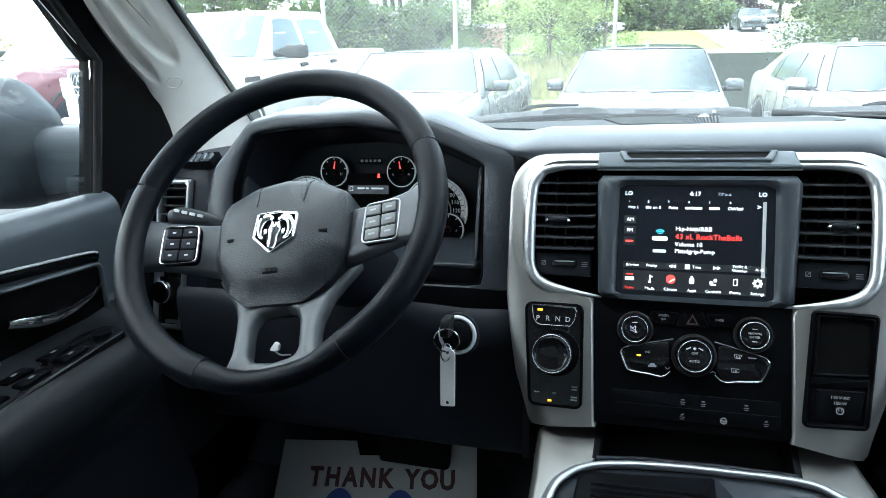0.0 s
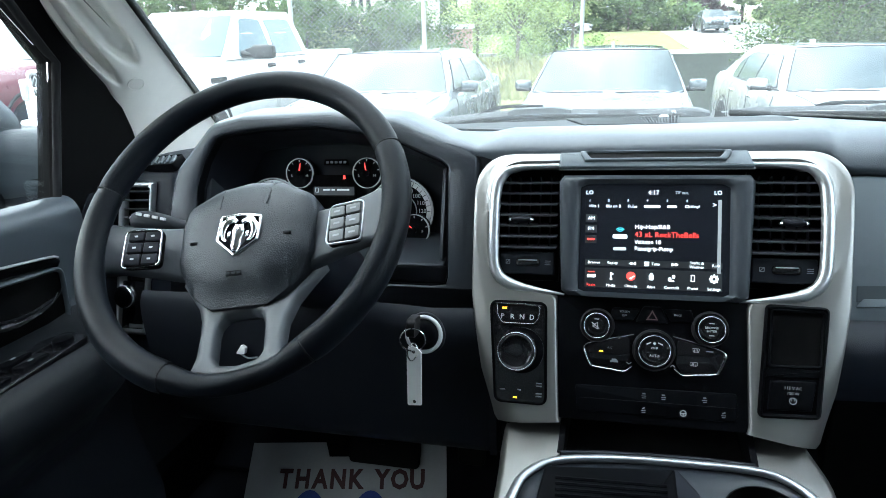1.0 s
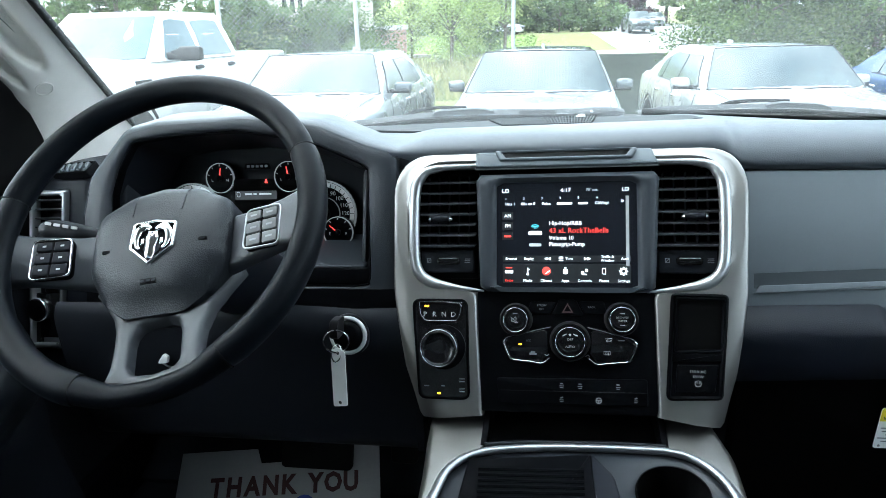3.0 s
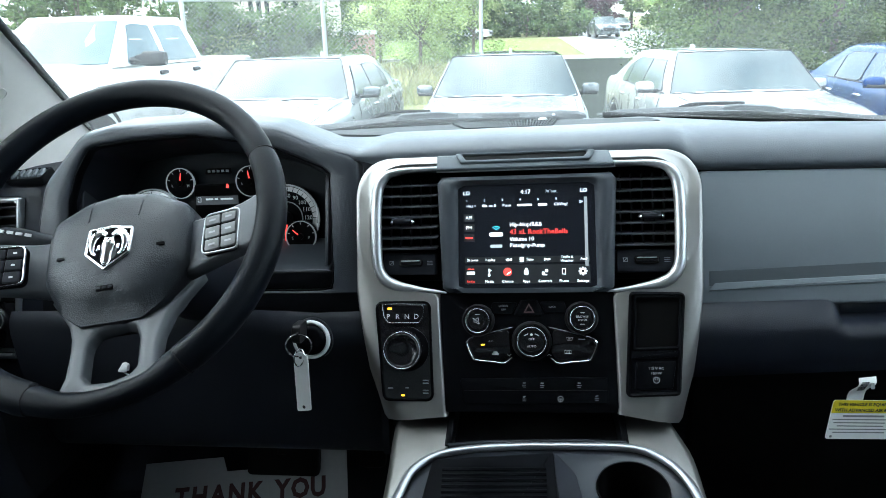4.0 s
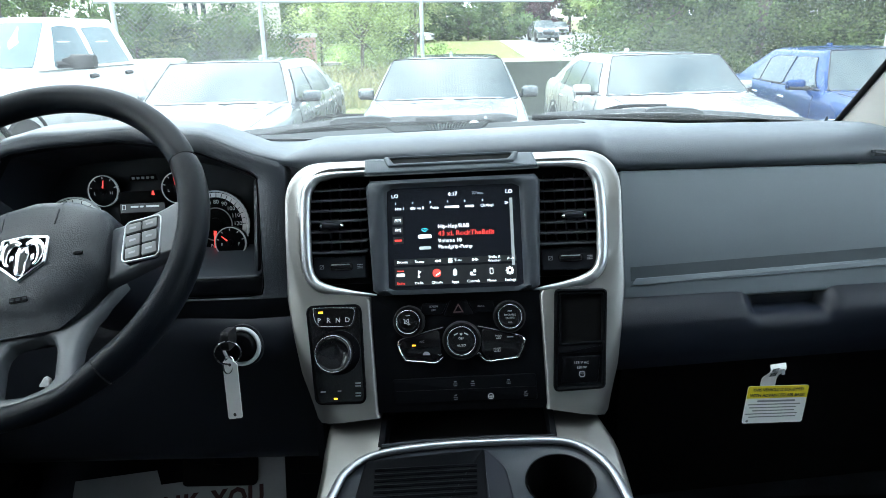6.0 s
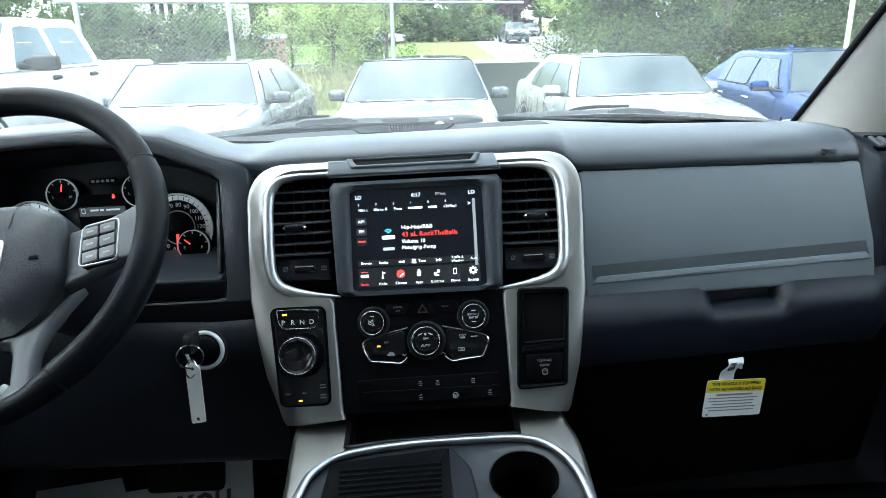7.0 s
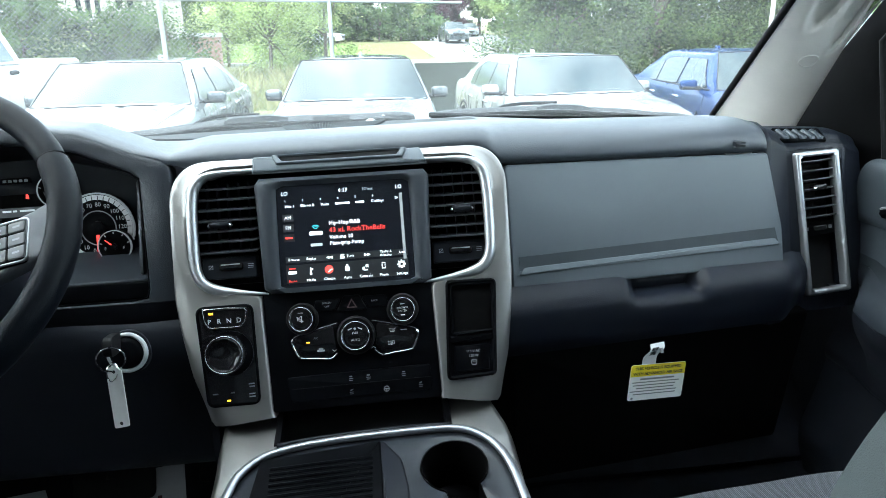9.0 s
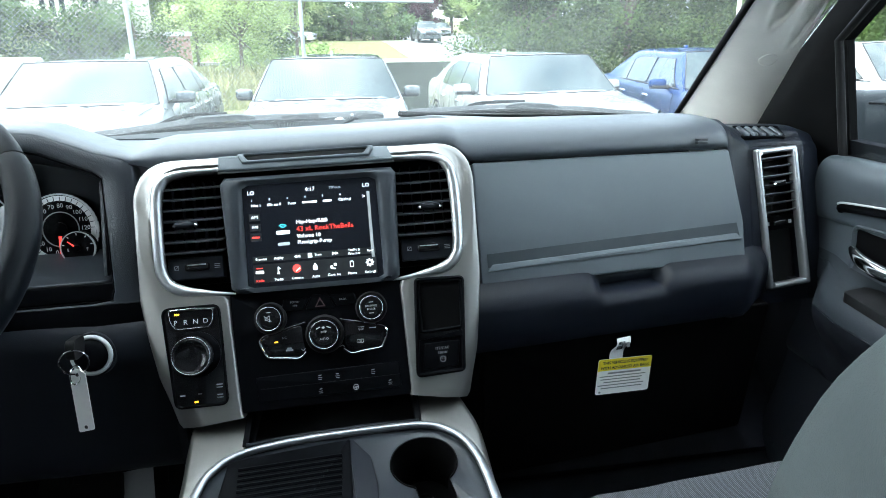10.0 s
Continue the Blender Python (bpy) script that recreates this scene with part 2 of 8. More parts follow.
def inset(outline, d):
    """The outline moved inwards by d (for outlines that run counter-clockwise)."""
    n, out = len(outline), []
    area = sum(outline[i - 1][0] * outline[i][1] - outline[i][0] * outline[i - 1][1] for i in range(n))
    s = 1 if area > 0 else -1
    for i in range(n):
        a, p, b = Vector(outline[i - 1]), Vector(outline[i]), Vector(outline[(i + 1) % n])
        t = (b - a)
        if t.length < 1e-9:
            out.append(tuple(p))
            continue
        t.normalize()
        out.append((p.x - s * t.y * d, p.y + s * t.x * d))
    return out


def prism(pl, outline, z0, z1, bev=0.0, sh=None):
    sh = sh or Shape()
    top = inset(outline, bev) if bev else outline
    rings = [[pl.p(a, b, z0) for a, b in outline]]
    if bev:
        mid = inset(outline, bev * 0.3)
        rings += [[pl.p(a, b, z1 - bev) for a, b in outline], [pl.p(a, b, z1 - bev * 0.3) for a, b in mid]]
    rings += [[pl.p(a, b, z1) for a, b in top]]
    return sh.rings(rings)


def ring(pl, outer, inner, z0, z1, bev=0.0, sh=None):
    """A frame between two outlines of equal length."""
    sh = sh or Shape()
    f = lambda o, z: [pl.p(a, b, z) for a, b in o]  # noqa: E731
    rings = [f(outer, z0), f(outer, z1 - bev), f(inset(outer, bev), z1), f(inset(inner, -bev), z1), f(inner, z1 - bev), f(inner, z0)]
    return sh.rings(rings, loop=True)


def lathe(pl, profile, n=28, sh=None, cap=(True, True)):
    sh = sh or Shape()
    return sh.rings([[pl.p(r * math.cos(2 * math.pi * i / n), r * math.sin(2 * math.pi * i / n), h) for i in range(n)] for r, h in profile], cap=cap)


def tube(points, r, n=8, closed=False, sh=None, flat=1.0):
    """A round bar along a line of points; r may be one radius or one a point."""
    sh = sh or Shape()
    pts = [Vector(p) for p in points]
    rings, up = [], None
    for i, p in enumerate(pts):
        a = pts[i - 1] if (i or closed) else p
        b = pts[(i + 1) % len(pts)] if (i < len(pts) - 1 or closed) else p
        d = (b - a).normalized()
        if up is None:
            up = d.orthogonal().normalized()
        up = (up - d * up.dot(d)).normalized()
        side = d.cross(up)
        ri = r[i] if isinstance(r, (list, tuple)) else r
        rings.append([p + ri * (math.cos(2 * math.pi * k / n) * up + flat * math.sin(2 * math.pi * k / n) * side) for k in range(n)])
    return sh.rings(rings, loop=closed)


def bez(points, n=24):
    """A smooth line through the points (Catmull-Rom)."""
    p = [Vector(q) for q in points]
    p = [2 * p[0] - p[1]] + p + [2 * p[-1] - p[-2]]
    out, spans = [], len(p) - 3
    for i in range(n + 1):
        s = i / n * spans
        k = min(int(s), spans - 1)
        t = s - k
        a, b, c, d = p[k : k + 4]
        out.append(0.5 * ((2 * b) + (c - a) * t + (2 * a - 5 * b + 4 * c - d) * t * t + (3 * b - a - 3 * c + d) * t ** 3))
    return out


def sheet(sections, thick, sh=None):
    """A shell of some thickness over rows of points, the second skin set back along the normals."""
    sh = sh or Shape()
    rows, cols = len(sections), len(sections[0])
    front = [[Vector(p) for p in s] for s in sections]
    back = []
    for i in range(rows):
        line = []
        for j in range(cols):
            a, b = front[max(i - 1, 0)][j], front[min(i + 1, rows - 1)][j]
            c, d = front[i][max(j - 1, 0)], front[i][min(j + 1, cols - 1)]
            nn = (b - a).cross(d - c)
            line.append(front[i][j] + (nn.normalized() if nn.length > 1e-12 else Vector((0, 0, 0))) * thick)
        back.append(line)
    base = len(sh.v)
    sh.v += [tuple(p) for s in front for p in s] + [tuple(p) for s in back for p in s]
    off = rows * cols
    idx = lambda i, j, o=0: base + o + i * cols + j  # noqa: E731
    for i in range(rows - 1):
        for j in range(cols - 1):
            sh.f.append((idx(i, j), idx(i, j + 1), idx(i + 1, j + 1), idx(i + 1, j)))
            sh.f.append((idx(i, j, off), idx(i + 1, j, off), idx(i + 1, j + 1, off), idx(i, j + 1, off)))
    for i in range(rows - 1):
        for j in (0, cols - 1):
            sh.f.append((idx(i, j), idx(i + 1, j), idx(i + 1, j, off), idx(i, j, off)))
    for j in range(cols - 1):
        for i in (0, rows - 1):
            sh.f.append((idx(i, j), idx(i, j + 1), idx(i, j + 1, off), idx(i, j, off)))
    return sh


# the truck cabin leans two degrees against the level lot outside
CABIN = Matrix.Translation((0.003, 0, 1.38)) @ pose(0, 0, 0, 0, -2.0, 0) @ Matrix.Translation((0, 0, -1.38))


def thing(name, label, category, group="", kind="", base=(0, 0, 0), cabin=True, m=None):
    """A top-level Empty at the thing's base; its parts are built in cabin (or lot) coordinates."""
    ob = new(name)
    ob.empty_display_size = 0.05
    ob.matrix_basis = (m if m is not None else (CABIN if cabin else Matrix())) @ Matrix.Translation(base)
    ob["base"] = base
    return tagged(ob, label, category, group, kind)


def part(name, sh, material, parent, label="", sharp=50):
    """One mesh under a thing or under a part."""
    me = sh if isinstance(sh, bpy.types.Mesh) else sh.mesh(name, sharp)
    if not me.materials:
        me.materials.append(material)
    ob = new(name, me)
    ob.parent = parent
    if "base" in parent and parent.type == "EMPTY":
        ob.matrix_basis = Matrix.Translation(-Vector(parent["base"]))
    return tagged(ob, label)


def single(name, sh, material, label, category, group="", kind="", cabin=True, sharp=50):
    """A thing that is one mesh."""
    ob = new(name, sh if isinstance(sh, bpy.types.Mesh) else sh.mesh(name, sharp))
    ob.data.materials.append(material)
    ob.matrix_basis = CABIN if cabin else Matrix()
    return tagged(ob, label, category, group, kind)


def lettering(pl, words, size, depth=0.0003, align="CENTER", squeeze=1.0, bold=0.0):
    """Words as a flat raised mesh, centred on the frame's origin."""
    cu = bpy.data.curves.new("words", "FONT")
    cu.body, cu.size, cu.align_x, cu.align_y, cu.extrude, cu.resolution_u, cu.offset = words, size, align, "CENTER", depth, 2, bold
    tmp = bpy.data.objects.new("words", cu)
    me = bpy.data.meshes.new_from_object(tmp)
    bpy.data.objects.remove(tmp)
    m = Matrix(((pl.u.x * squeeze, pl.v.x, pl.n.x, pl.o.x), (pl.u.y * squeeze, pl.v.y, pl.n.y, pl.o.y), (pl.u.z * squeeze, pl.v.z, pl.n.z, pl.o.z), (0, 0, 0, 1)))
    me.transform(m)
    return me


# ---- working planes of the cabin ----
STACK = Plane((0.003, 0.760, 1.315), (1, 0, 0), (0, 0.3793, 0.9253))      # leaning face of the centre stack
def sv(z):
    """Height z on the stack face as a distance along it."""
    return (z - 1.315) / 0.9253


def spoly(pts):
    return [(x - 0.003, sv(z)) for x, z in pts]


def resample(poly, c, n=72):
    """Where n even rays from c leave the polygon."""
    out = []
    for i in range(n):
        t = 2 * math.pi * i / n
        d = Vector((math.cos(t), math.sin(t)))
        best = None
        for j in range(len(poly)):
            a, b = Vector(poly[j - 1]) - Vector(c), Vector(poly[j]) - Vector(c)
            e = b - a
            den = d.x * e.y - d.y * e.x
            if abs(den) < 1e-12:
                continue
            s, k = (a.x * e.y - a.y * e.x) / den, (a.x * d.y - a.y * d.x) / den
            if s > 0 and -1e-6 <= k <= 1 + 1e-6 and (best is None or s > best):
                best = s
        out.append((c[0] + d.x * best, c[1] + d.y * best))
    return out


# ---- dashboard ----
dash = thing("dashboard", "slate grey grained plastic truck dashboard with brushed silver centre surround", "dashboard", base=(0, 1.0, 1.1))


def lerp(a, b, t):
    return a + (b - a) * t


def smooth(t):
    t = min(max(t, 0.0), 1.0)
    return t * t * (3 - 2 * t)


PAD_MID = [(0.852, 1.458), (0.846, 1.474), (0.855, 1.487), (0.882, 1.496), (0.935, 1.498), (0.985, 1.490), (1.01, 1.481), (1.15, 1.470), (1.40, 1.448)]


def pad_profile(x):
    t = min(max((x - 0.24) / 0.46, 0), 1)
    y0, z0 = lerp(0.857, 0.910, t), lerp(1.437, 1.419, t)
    side = [(y0 + 0.006, z0), (y0 - 0.003, z0 + 0.010), (y0 + 0.004, z0 + 0.029), (y0 + 0.028, z0 + 0.046 - 0.002 * t), (y0 + 0.075, z0 + 0.056 - 0.004 * t),
            (1.0 + 0.02 * t, 1.487 - 0.021 * t), (1.03, 1.480 - 0.016 * t), (1.15, 1.470 - 0.027 * t), (1.40, 1.449 - 0.042 * t)]
    k = smooth((x - 0.205) / 0.04)
    return [(lerp(a, c, k), lerp(b, d, k)) for (a, b), (c, d) in zip(PAD_MID, side)]


# hood over the dials: its front edge in x, z, from the driver's side to the middle
HOOD = rounded([(-0.748, 1.40), (-0.735, 1.455), (-0.675, 1.522), (-0.62, 1.534), (-0.47, 1.537), (-0.36, 1.5235), (-0.285, 1.4935), (-0.238, 1.480)], [0, 0.05, 0.03, 0.03, 0.05, 0.06, 0.05, 0], 6)
rows = []
for x, z in HOOD:
    y0 = 0.84 + (z - 1.5) * 0.303
    k = smooth((x + 0.33) / 0.11)
    zz = min(1.462, z)
    prof = [(y0 - 0.001, z - 0.006), (y0 + 0.001, z - 0.001), (y0 + 0.008, z + 0.003), (y0 + 0.03, z + 0.006), (y0 + 0.09, lerp(z + 0.003, 1.496, 0.75 * k)), (1.0, lerp(lerp(z, zz, 0.55), 1.485, k)),
            (1.06, lerp(lerp(z, zz, 0.80), 1.478, k)), (1.2, lerp(lerp(z, zz, 1.0) - 0.004, 1.465, k)), (1.40, min(1.448, z))]
    rows.append([(x, p.y, p.z) for p in bez([(0, *p) for p in prof], 30)])
for x in (-0.2, -0.15, -0.1, 0.0, 0.1, 0.2, 0.215, 0.225, 0.235, 0.25, 0.3, 0.4, 0.5, 0.6, 0.66, 0.675, 0.682, 0.6845):
    prof = bez([(0, *p) for p in pad_profile(x)], 30)
    back_off = max(0.0, (x - 0.672) / 0.0125) ** 2 * 0.006
    # the right end rounds off towards the windscreen
    rows.append([(x - 0.075 * max(0.0, min(1.0, (p.y - 0.925) / 0.10)) ** 1.5 * max(0.0, (x - 0.6) / 0.0845), p.y + back_off * 0.6, p.z - back_off) for p in prof])
part("top_pad", sheet(rows, -0.012), PAD, dash, "soft grained upper pad and gauge hood")
for k in (-1, 1):
    part("pad_mark", prism(Plane((0.6295, 0.8905, 1.4388 + 0.0026 * k), (1, 0.115, -0.06), (0, 0.05, 1)), rrect(0.0175, 0.0034, 0.0008), -0.008, 0.0008), PAD_SHADE, dash, "small dark moulded mark")


def end_panel(name, cols, quad, thick):
    """Dash end: profiles y, z at given x, hollowed behind the side vent's quad."""
    tl, tr, br, bl = (Vector(c) for c in quad)
    rows, xs = [], []
    for i in range(len(cols) - 1):
        n = max(2, int(abs(cols[i + 1][0] - cols[i][0]) / 0.004))
        xs += [(lerp(cols[i][0], cols[i + 1][0], j / n), i, j / n) for j in range(n)]
    xs.append((cols[-1][0], len(cols) - 2, 1.0))
    for x, i, t in xs:
        t = t * t * (3 - 2 * t) if i == 0 else t
        prof = [(lerp(a[0], b[0], t), lerp(a[1], b[1], t)) for a, b in zip(cols[i][1], cols[i + 1][1])]
        line = []
        for p in bez([(0, *p) for p in prof], 70):
            k = (p.z - bl.z) / (tl.z - bl.z)
            xl, xr = lerp(bl.x, tl.x, k), lerp(br.x, tr.x, k)
            inside = 0.012 < k < 0.955 and xl + 0.004 < x < xr - 0.004
            line.append((x, p.y + (0.06 if inside else 0.0), p.z))
        rows.append(line)
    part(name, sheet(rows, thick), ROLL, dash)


P_VENT = ((0.743, 0.925, 1.412), (0.823, 0.935, 1.413), (0.838, 0.872, 1.181), (0.756, 0.865, 1.177))
D_VENT = ((-0.903, 0.885, 1.424), (-0.8255, 0.881, 1.426), (-0.858, 0.822, 1.157), (-0.928, 0.827, 1.155))
PE = [(0.868, 1.15), (0.872, 1.18), (0.889, 1.25), (0.909, 1.33), (0.930, 1.405), (0.934, 1.416), (0.944, 1.425), (0.976, 1.441), (1.1, 1.430), (1.40, 1.39)]
end_panel("passenger_end_panel", [
    (0.668, [(0.826, 1.15), (0.836, 1.18), (0.856, 1.25), (0.882, 1.33), (0.907, 1.405), (0.913, 1.43), (0.918, 1.444), (0.942, 1.459), (1.02, 1.459), (1.40, 1.405)]),
    (0.692, [(0.831, 1.15), (0.840, 1.18), (0.858, 1.25), (0.883, 1.33), (0.908, 1.405), (0.913, 1.43), (0.919, 1.443), (0.944, 1.457), (1.02, 1.457), (1.40, 1.404)]),
    (0.735, PE), (0.79, PE), (0.845, [(y + 0.014, z - 0.004) for y, z in PE]), (0.90, [(y + 0.05, z - 0.022) for y, z in PE]), (0.95, [(y + 0.12, z - 0.05) for y, z in PE])], P_VENT, -0.012)

# black backing behind vents, screen and switches
part("stack_backing", prism(STACK, spoly([(-0.205, 1.165), (0.205, 1.165), (0.235, 1.30), (0.235, 1.47), (-0.235, 1.47), (-0.235, 1.30)]), -0.09, -0.045), DARK, dash)

# brushed surround: outer edge and inner edge in x, z on the stack face
sur_out = rounded([(0.204, 1.1365), (0.221, 1.20), (0.234, 1.30), (0.2375, 1.478), (-0.2375, 1.478), (-0.236, 1.30), (-0.220, 1.20), (-0.198, 1.1350)],
                  [0.004, 0.05, 0.1, 0.055, 0.055, 0.1, 0.05, 0.004], 8)
sur_in = rounded([(0.121, 1.1495), (0.117, 1.297), (0.150, 1.300), (0.212, 1.318), (0.212, 1.463), (-0.212, 1.463), (-0.212, 1.318), (-0.150, 1.300), (-0.118, 1.297), (-0.110, 1.143)],
                 [0.002, 0.0, 0.02, 0.045, 0.048, 0.048, 0.045, 0.02, 0.0, 0.002], 8)


def along(line, n):
    """n + 1 points evenly spaced on an open line."""
    d = [0.0]
    for a, b in zip(line, line[1:]):
        d.append(d[-1] + math.hypot(b[0] - a[0], b[1] - a[1]))
    return [(float(np.interp(d[-1] * i / n, d, [p[0] for p in line])), float(np.interp(d[-1] * i / n, d, [p[1] for p in line]))) for i in range(n + 1)]


def legs_and_arch(line, z):
    line = along(line, 600)
    a = next(i for i, p in enumerate(line) if p[1] > z)
    b = max(i for i, p in enumerate(line) if p[1] > z)
    return along(line[:a + 1], 20) + along(line[a:b + 1], 110)[1:] + along(line[b:], 20)[1:]


secs = []
for o, i in zip(legs_and_arch(spoly(sur_out), sv(1.305)), legs_and_arch(spoly(sur_in), sv(1.299))):
    w = max(0.012, math.hypot(o[0] - i[0], o[1] - i[1]))
    e1, e2 = 0.004 / w, 0.0012 / w
    at = lambda t, c: STACK.p(lerp(o[0], i[0], t), lerp(o[1], i[1], t), c)  # noqa: E731
    # the legs' outer edges roll back towards their feet
    leg = smooth((1.27 - (1.315 + o[1] * 0.9253)) / 0.12)
    b1, b2 = (0.0012 + 0.013 * leg) / w, (0.004 + 0.030 * leg) / w
    # the top of the arch faces slightly upwards, the sides and legs stand flat
    back = -0.002 - 0.007 * smooth((1.315 + o[1] * 0.9253 - 1.425) / 0.045) + 0.002 * leg
    flat = [at(lerp(b2, 1 - e1, q), lerp(0.004 + back * 0.9, 0.004, q ** 1.3)) for q in (0.0, 0.2, 0.4, 0.6, 0.8, 1.0)]
    secs.append([at(0, -0.05), at(0, -0.020 * leg + back - 0.001), at(b1, 0.0028 - 0.009 * leg + back)] + flat + [at(1 - e2, 0.0028), at(1, 0.0), at(1, -0.05)])
part("silver_surround", Shape().rings(secs), BRUSHED, dash, "brushed silver centre surround")
# plain grey piece in the middle of the surround's top, with a storage slot
BRIDGE = Plane(STACK.p(0, sv(1.4572), 0.0085), (1, 0, 0), (0, 0.68, 0.733))
part("surround_bridge", prism(BRIDGE, rounded([(-0.123, 0.0), (0.121, 0.0), (0.113, 0.0240), (-0.123, 0.0240)], 0.002), -0.0060, 0.0, 0.0025), PANEL, dash)
part("bridge_line", tube([STACK.p(a, sv(1.4552), 0.0030) for a in (-0.123, 0.0, 0.121)], 0.0013, 8), SATIN, dash, "thin satin line below the bridge")
slot = thing("upper_storage_slot", "dark shallow storage slot in the top of the dash", "storage slot", base=(0, 0.83, 1.475))
SLOT = BRIDGE.at(-0.001, 0.0155)
part("slot_rim", ring(SLOT, rounded([(-0.088, -0.0075), (0.088, -0.0075), (0.096, 0.0080), (-0.096, 0.0080)], 0.003), rounded([(-0.080, -0.0034), (0.080, -0.0034), (0.087, 0.0056), (-0.087, 0.0056)], 0.002), -0.004, 0.004, 0.0015), PANEL, slot)
part("slot_floor", prism(SLOT, rounded([(-0.083, -0.005), (0.083, -0.005), (0.090, 0.007), (-0.090, 0.007)], 0.002), -0.004, 0.0006), RUBBER, slot)


# satin rings round the two inner vents
for sgn in (-1, 1):
    line = [(sgn * x, z) for x, z in ((0.108, 1.299), (0.150, 1.3035), (0.185, 1.311), (0.2025, 1.328), (0.2065, 1.36), (0.2065, 1.42), (0.200, 1.445), (0.180, 1.4575), (0.12, 1.4605), (0.0, 1.4615))]
    pts = bez([(*p, 0) for p in spoly(line)], 44)
    wid = [0.0012 + 0.0066 * min(1, i / 9) * (1 if i < 30 else max(0.35, 1 - (i - 30) / 12)) for i in range(45)]
    part("vent_ring", tube([STACK.p(p.x, p.y, 0.0005) for p in pts], wid, 12), SATIN, dash, "satin silver vent ring")

# ---- centre air vents ----
for sgn in (-1, 1):
    cx = sgn * 0.162
    vent = thing("air_vent", "black louvred dashboard air vent beside the touchscreen", "air vent", "dashboard air vents", base=(cx, 0.80, 1.39))
    x0, x1 = (cx - 0.036, cx + 0.034) if sgn < 0 else (cx - 0.034, cx + 0.036)
    part("housing", prism(STACK, spoly([(min(x0, x1) - 0.008, 1.316), (max(x0, x1) + 0.008, 1.316), (max(x0, x1) + 0.008, 1.457), (min(x0, x1) - 0.008, 1.457)]), -0.044, -0.034), DARK, vent)
    for k in range(5):
        part("vane", prism(Plane(STACK.p(cx - 0.003 + 0.0145 * (k - 2), sv(1.404), -0.024), (0, -0.925, 0.379), (0, 0.379, 0.925)), rrect(0.014, 0.098, 0.002, 0, 0, 1), -0.0008, 0.0008), LOWER, vent)
    for i in range(7):
        z = 1.3590 + i * 0.0138
        pl = Plane(STACK.p(cx - 0.003 + (x0 + x1) / 2 - cx, sv(z), -0.017), (1, 0, 0), (0, -0.99, 0.12))
        part("slat", prism(pl, rrect(x1 - x0 + 0.012, 0.026, 0.004), -0.0011, 0.0011, 0.0007), VENT, vent)
    tab = STACK.at(cx - 0.003 + sgn * 0.008, sv(1.3925), -0.003)
    part("tab", tube([tab.p(a, 0, 0.001) for a in (-0.0150, -0.0135, -0.0080, 0.0, 0.0080, 0.0135, 0.0150)], [0.0022, 0.0036, 0.0050, 0.0056, 0.0050, 0.0036, 0.0022], 14), LOWER, vent, "black barrel-shaped vent tab")
    for e in (-1, 1):
        part("tab_accent", tube([tab.p(e * 0.0125, -0.001, 0.0028), tab.p(e * 0.0150, -0.001, 0.0020), tab.p(e * 0.0170, -0.001, 0.0005)], [0.0030, 0.0026, 0.0012], 10), CHROME, vent, "small chrome tip")
    low = STACK.at(cx - 0.003, sv(1.338), -0.012)
    part("lower_panel", prism(low, rounded([(-0.037, -0.016), (0.037, -0.016), (0.037, 0.015), (-0.037, 0.015)], [0.012 if sgn < 0 else 0.002, 0.002 if sgn < 0 else 0.012, 0.001, 0.001]), -0.02, 0.0, 0.001), LOWER, vent)
    part("thumbwheel", prism(low.at(0.002, 0), rrect(0.034, 0.011, 0.005), -0.002, 0.0045, 0.003), PIANO, vent)
    part("thumbwheel_trim", prism(low.at(0.002, 0.003), rrect(0.026, 0.0016, 0.0007), 0.003, 0.0052), SATIN, vent)
    part("closed_mark", prism(low.at(-0.026, 0.0005, 0, 45), rrect(0.0058, 0.0008, 0.0002), 0, 0.0004), GREYINK, vent)
    part("closed_mark", ring(low.at(-0.026, 0.0005), rrect(0.006, 0.006, 0.0005), rrect(0.0046, 0.0046, 0.0004), 0, 0.0004), GREYINK, vent)
    for k in range(3):
        part("open_mark", prism(low.at(0.029, -0.0025 + 0.0025 * k), rrect(0.008, 0.0009, 0.0003), 0, 0.0004), GREYINK, vent)

# ---- touchscreen ----
ts = thing("touchscreen", "black dashboard touchscreen showing a radio station page", "touchscreen", base=(0, 0.79, 1.37))
bez_out = spoly([(-0.112, 1.2985), (0.1185, 1.2985), (0.1255, 1.4475), (-0.1195, 1.4475)])
bez_in = spoly([(-0.0905, 1.3035), (0.0965, 1.3035), (0.096, 1.4365), (-0.090, 1.4365)])
part("bezel", ring(STACK, resample(rounded(bez_out, 0.004), (0, sv(1.37)), 80), resample(rounded(bez_in, 0.005), (0, sv(1.37)), 80), -0.03, 0.010, 0.006), BEZEL, ts, "dark grey screen bezel")
part("glass", prism(STACK, spoly([(-0.0915, 1.303), (0.0975, 1.303), (0.097, 1.4375), (-0.091, 1.4375)]), -0.02, 0.0015), SCREEN, ts, "glossy black screen glass")
U0 = Plane(STACK.p(0, 0, 0.0019), STACK.u, STACK.v)


def ui(words, x, z, size, m=None, name="screen_text", align="CENTER"):
    part(name, lettering(Plane(U0.p(x - 0.003, sv(z)), U0.u, U0.v), words, size, 0.0001, align), m or UI_WHITE, ts)


def uibar(x, z, w, h, m=None, name="screen_icon", r=0.0006):
    part(name, prism(Plane(U0.p(x - 0.003, sv(z), -0.0003 if m is UI_DARK else -0.0002), U0.u, U0.v), rrect(w, h, min(r, w / 3, h / 3), 0, 0, 2), 0, 0.0002 if m is UI_DARK else 0.0003), m or UI_WHITE, ts)


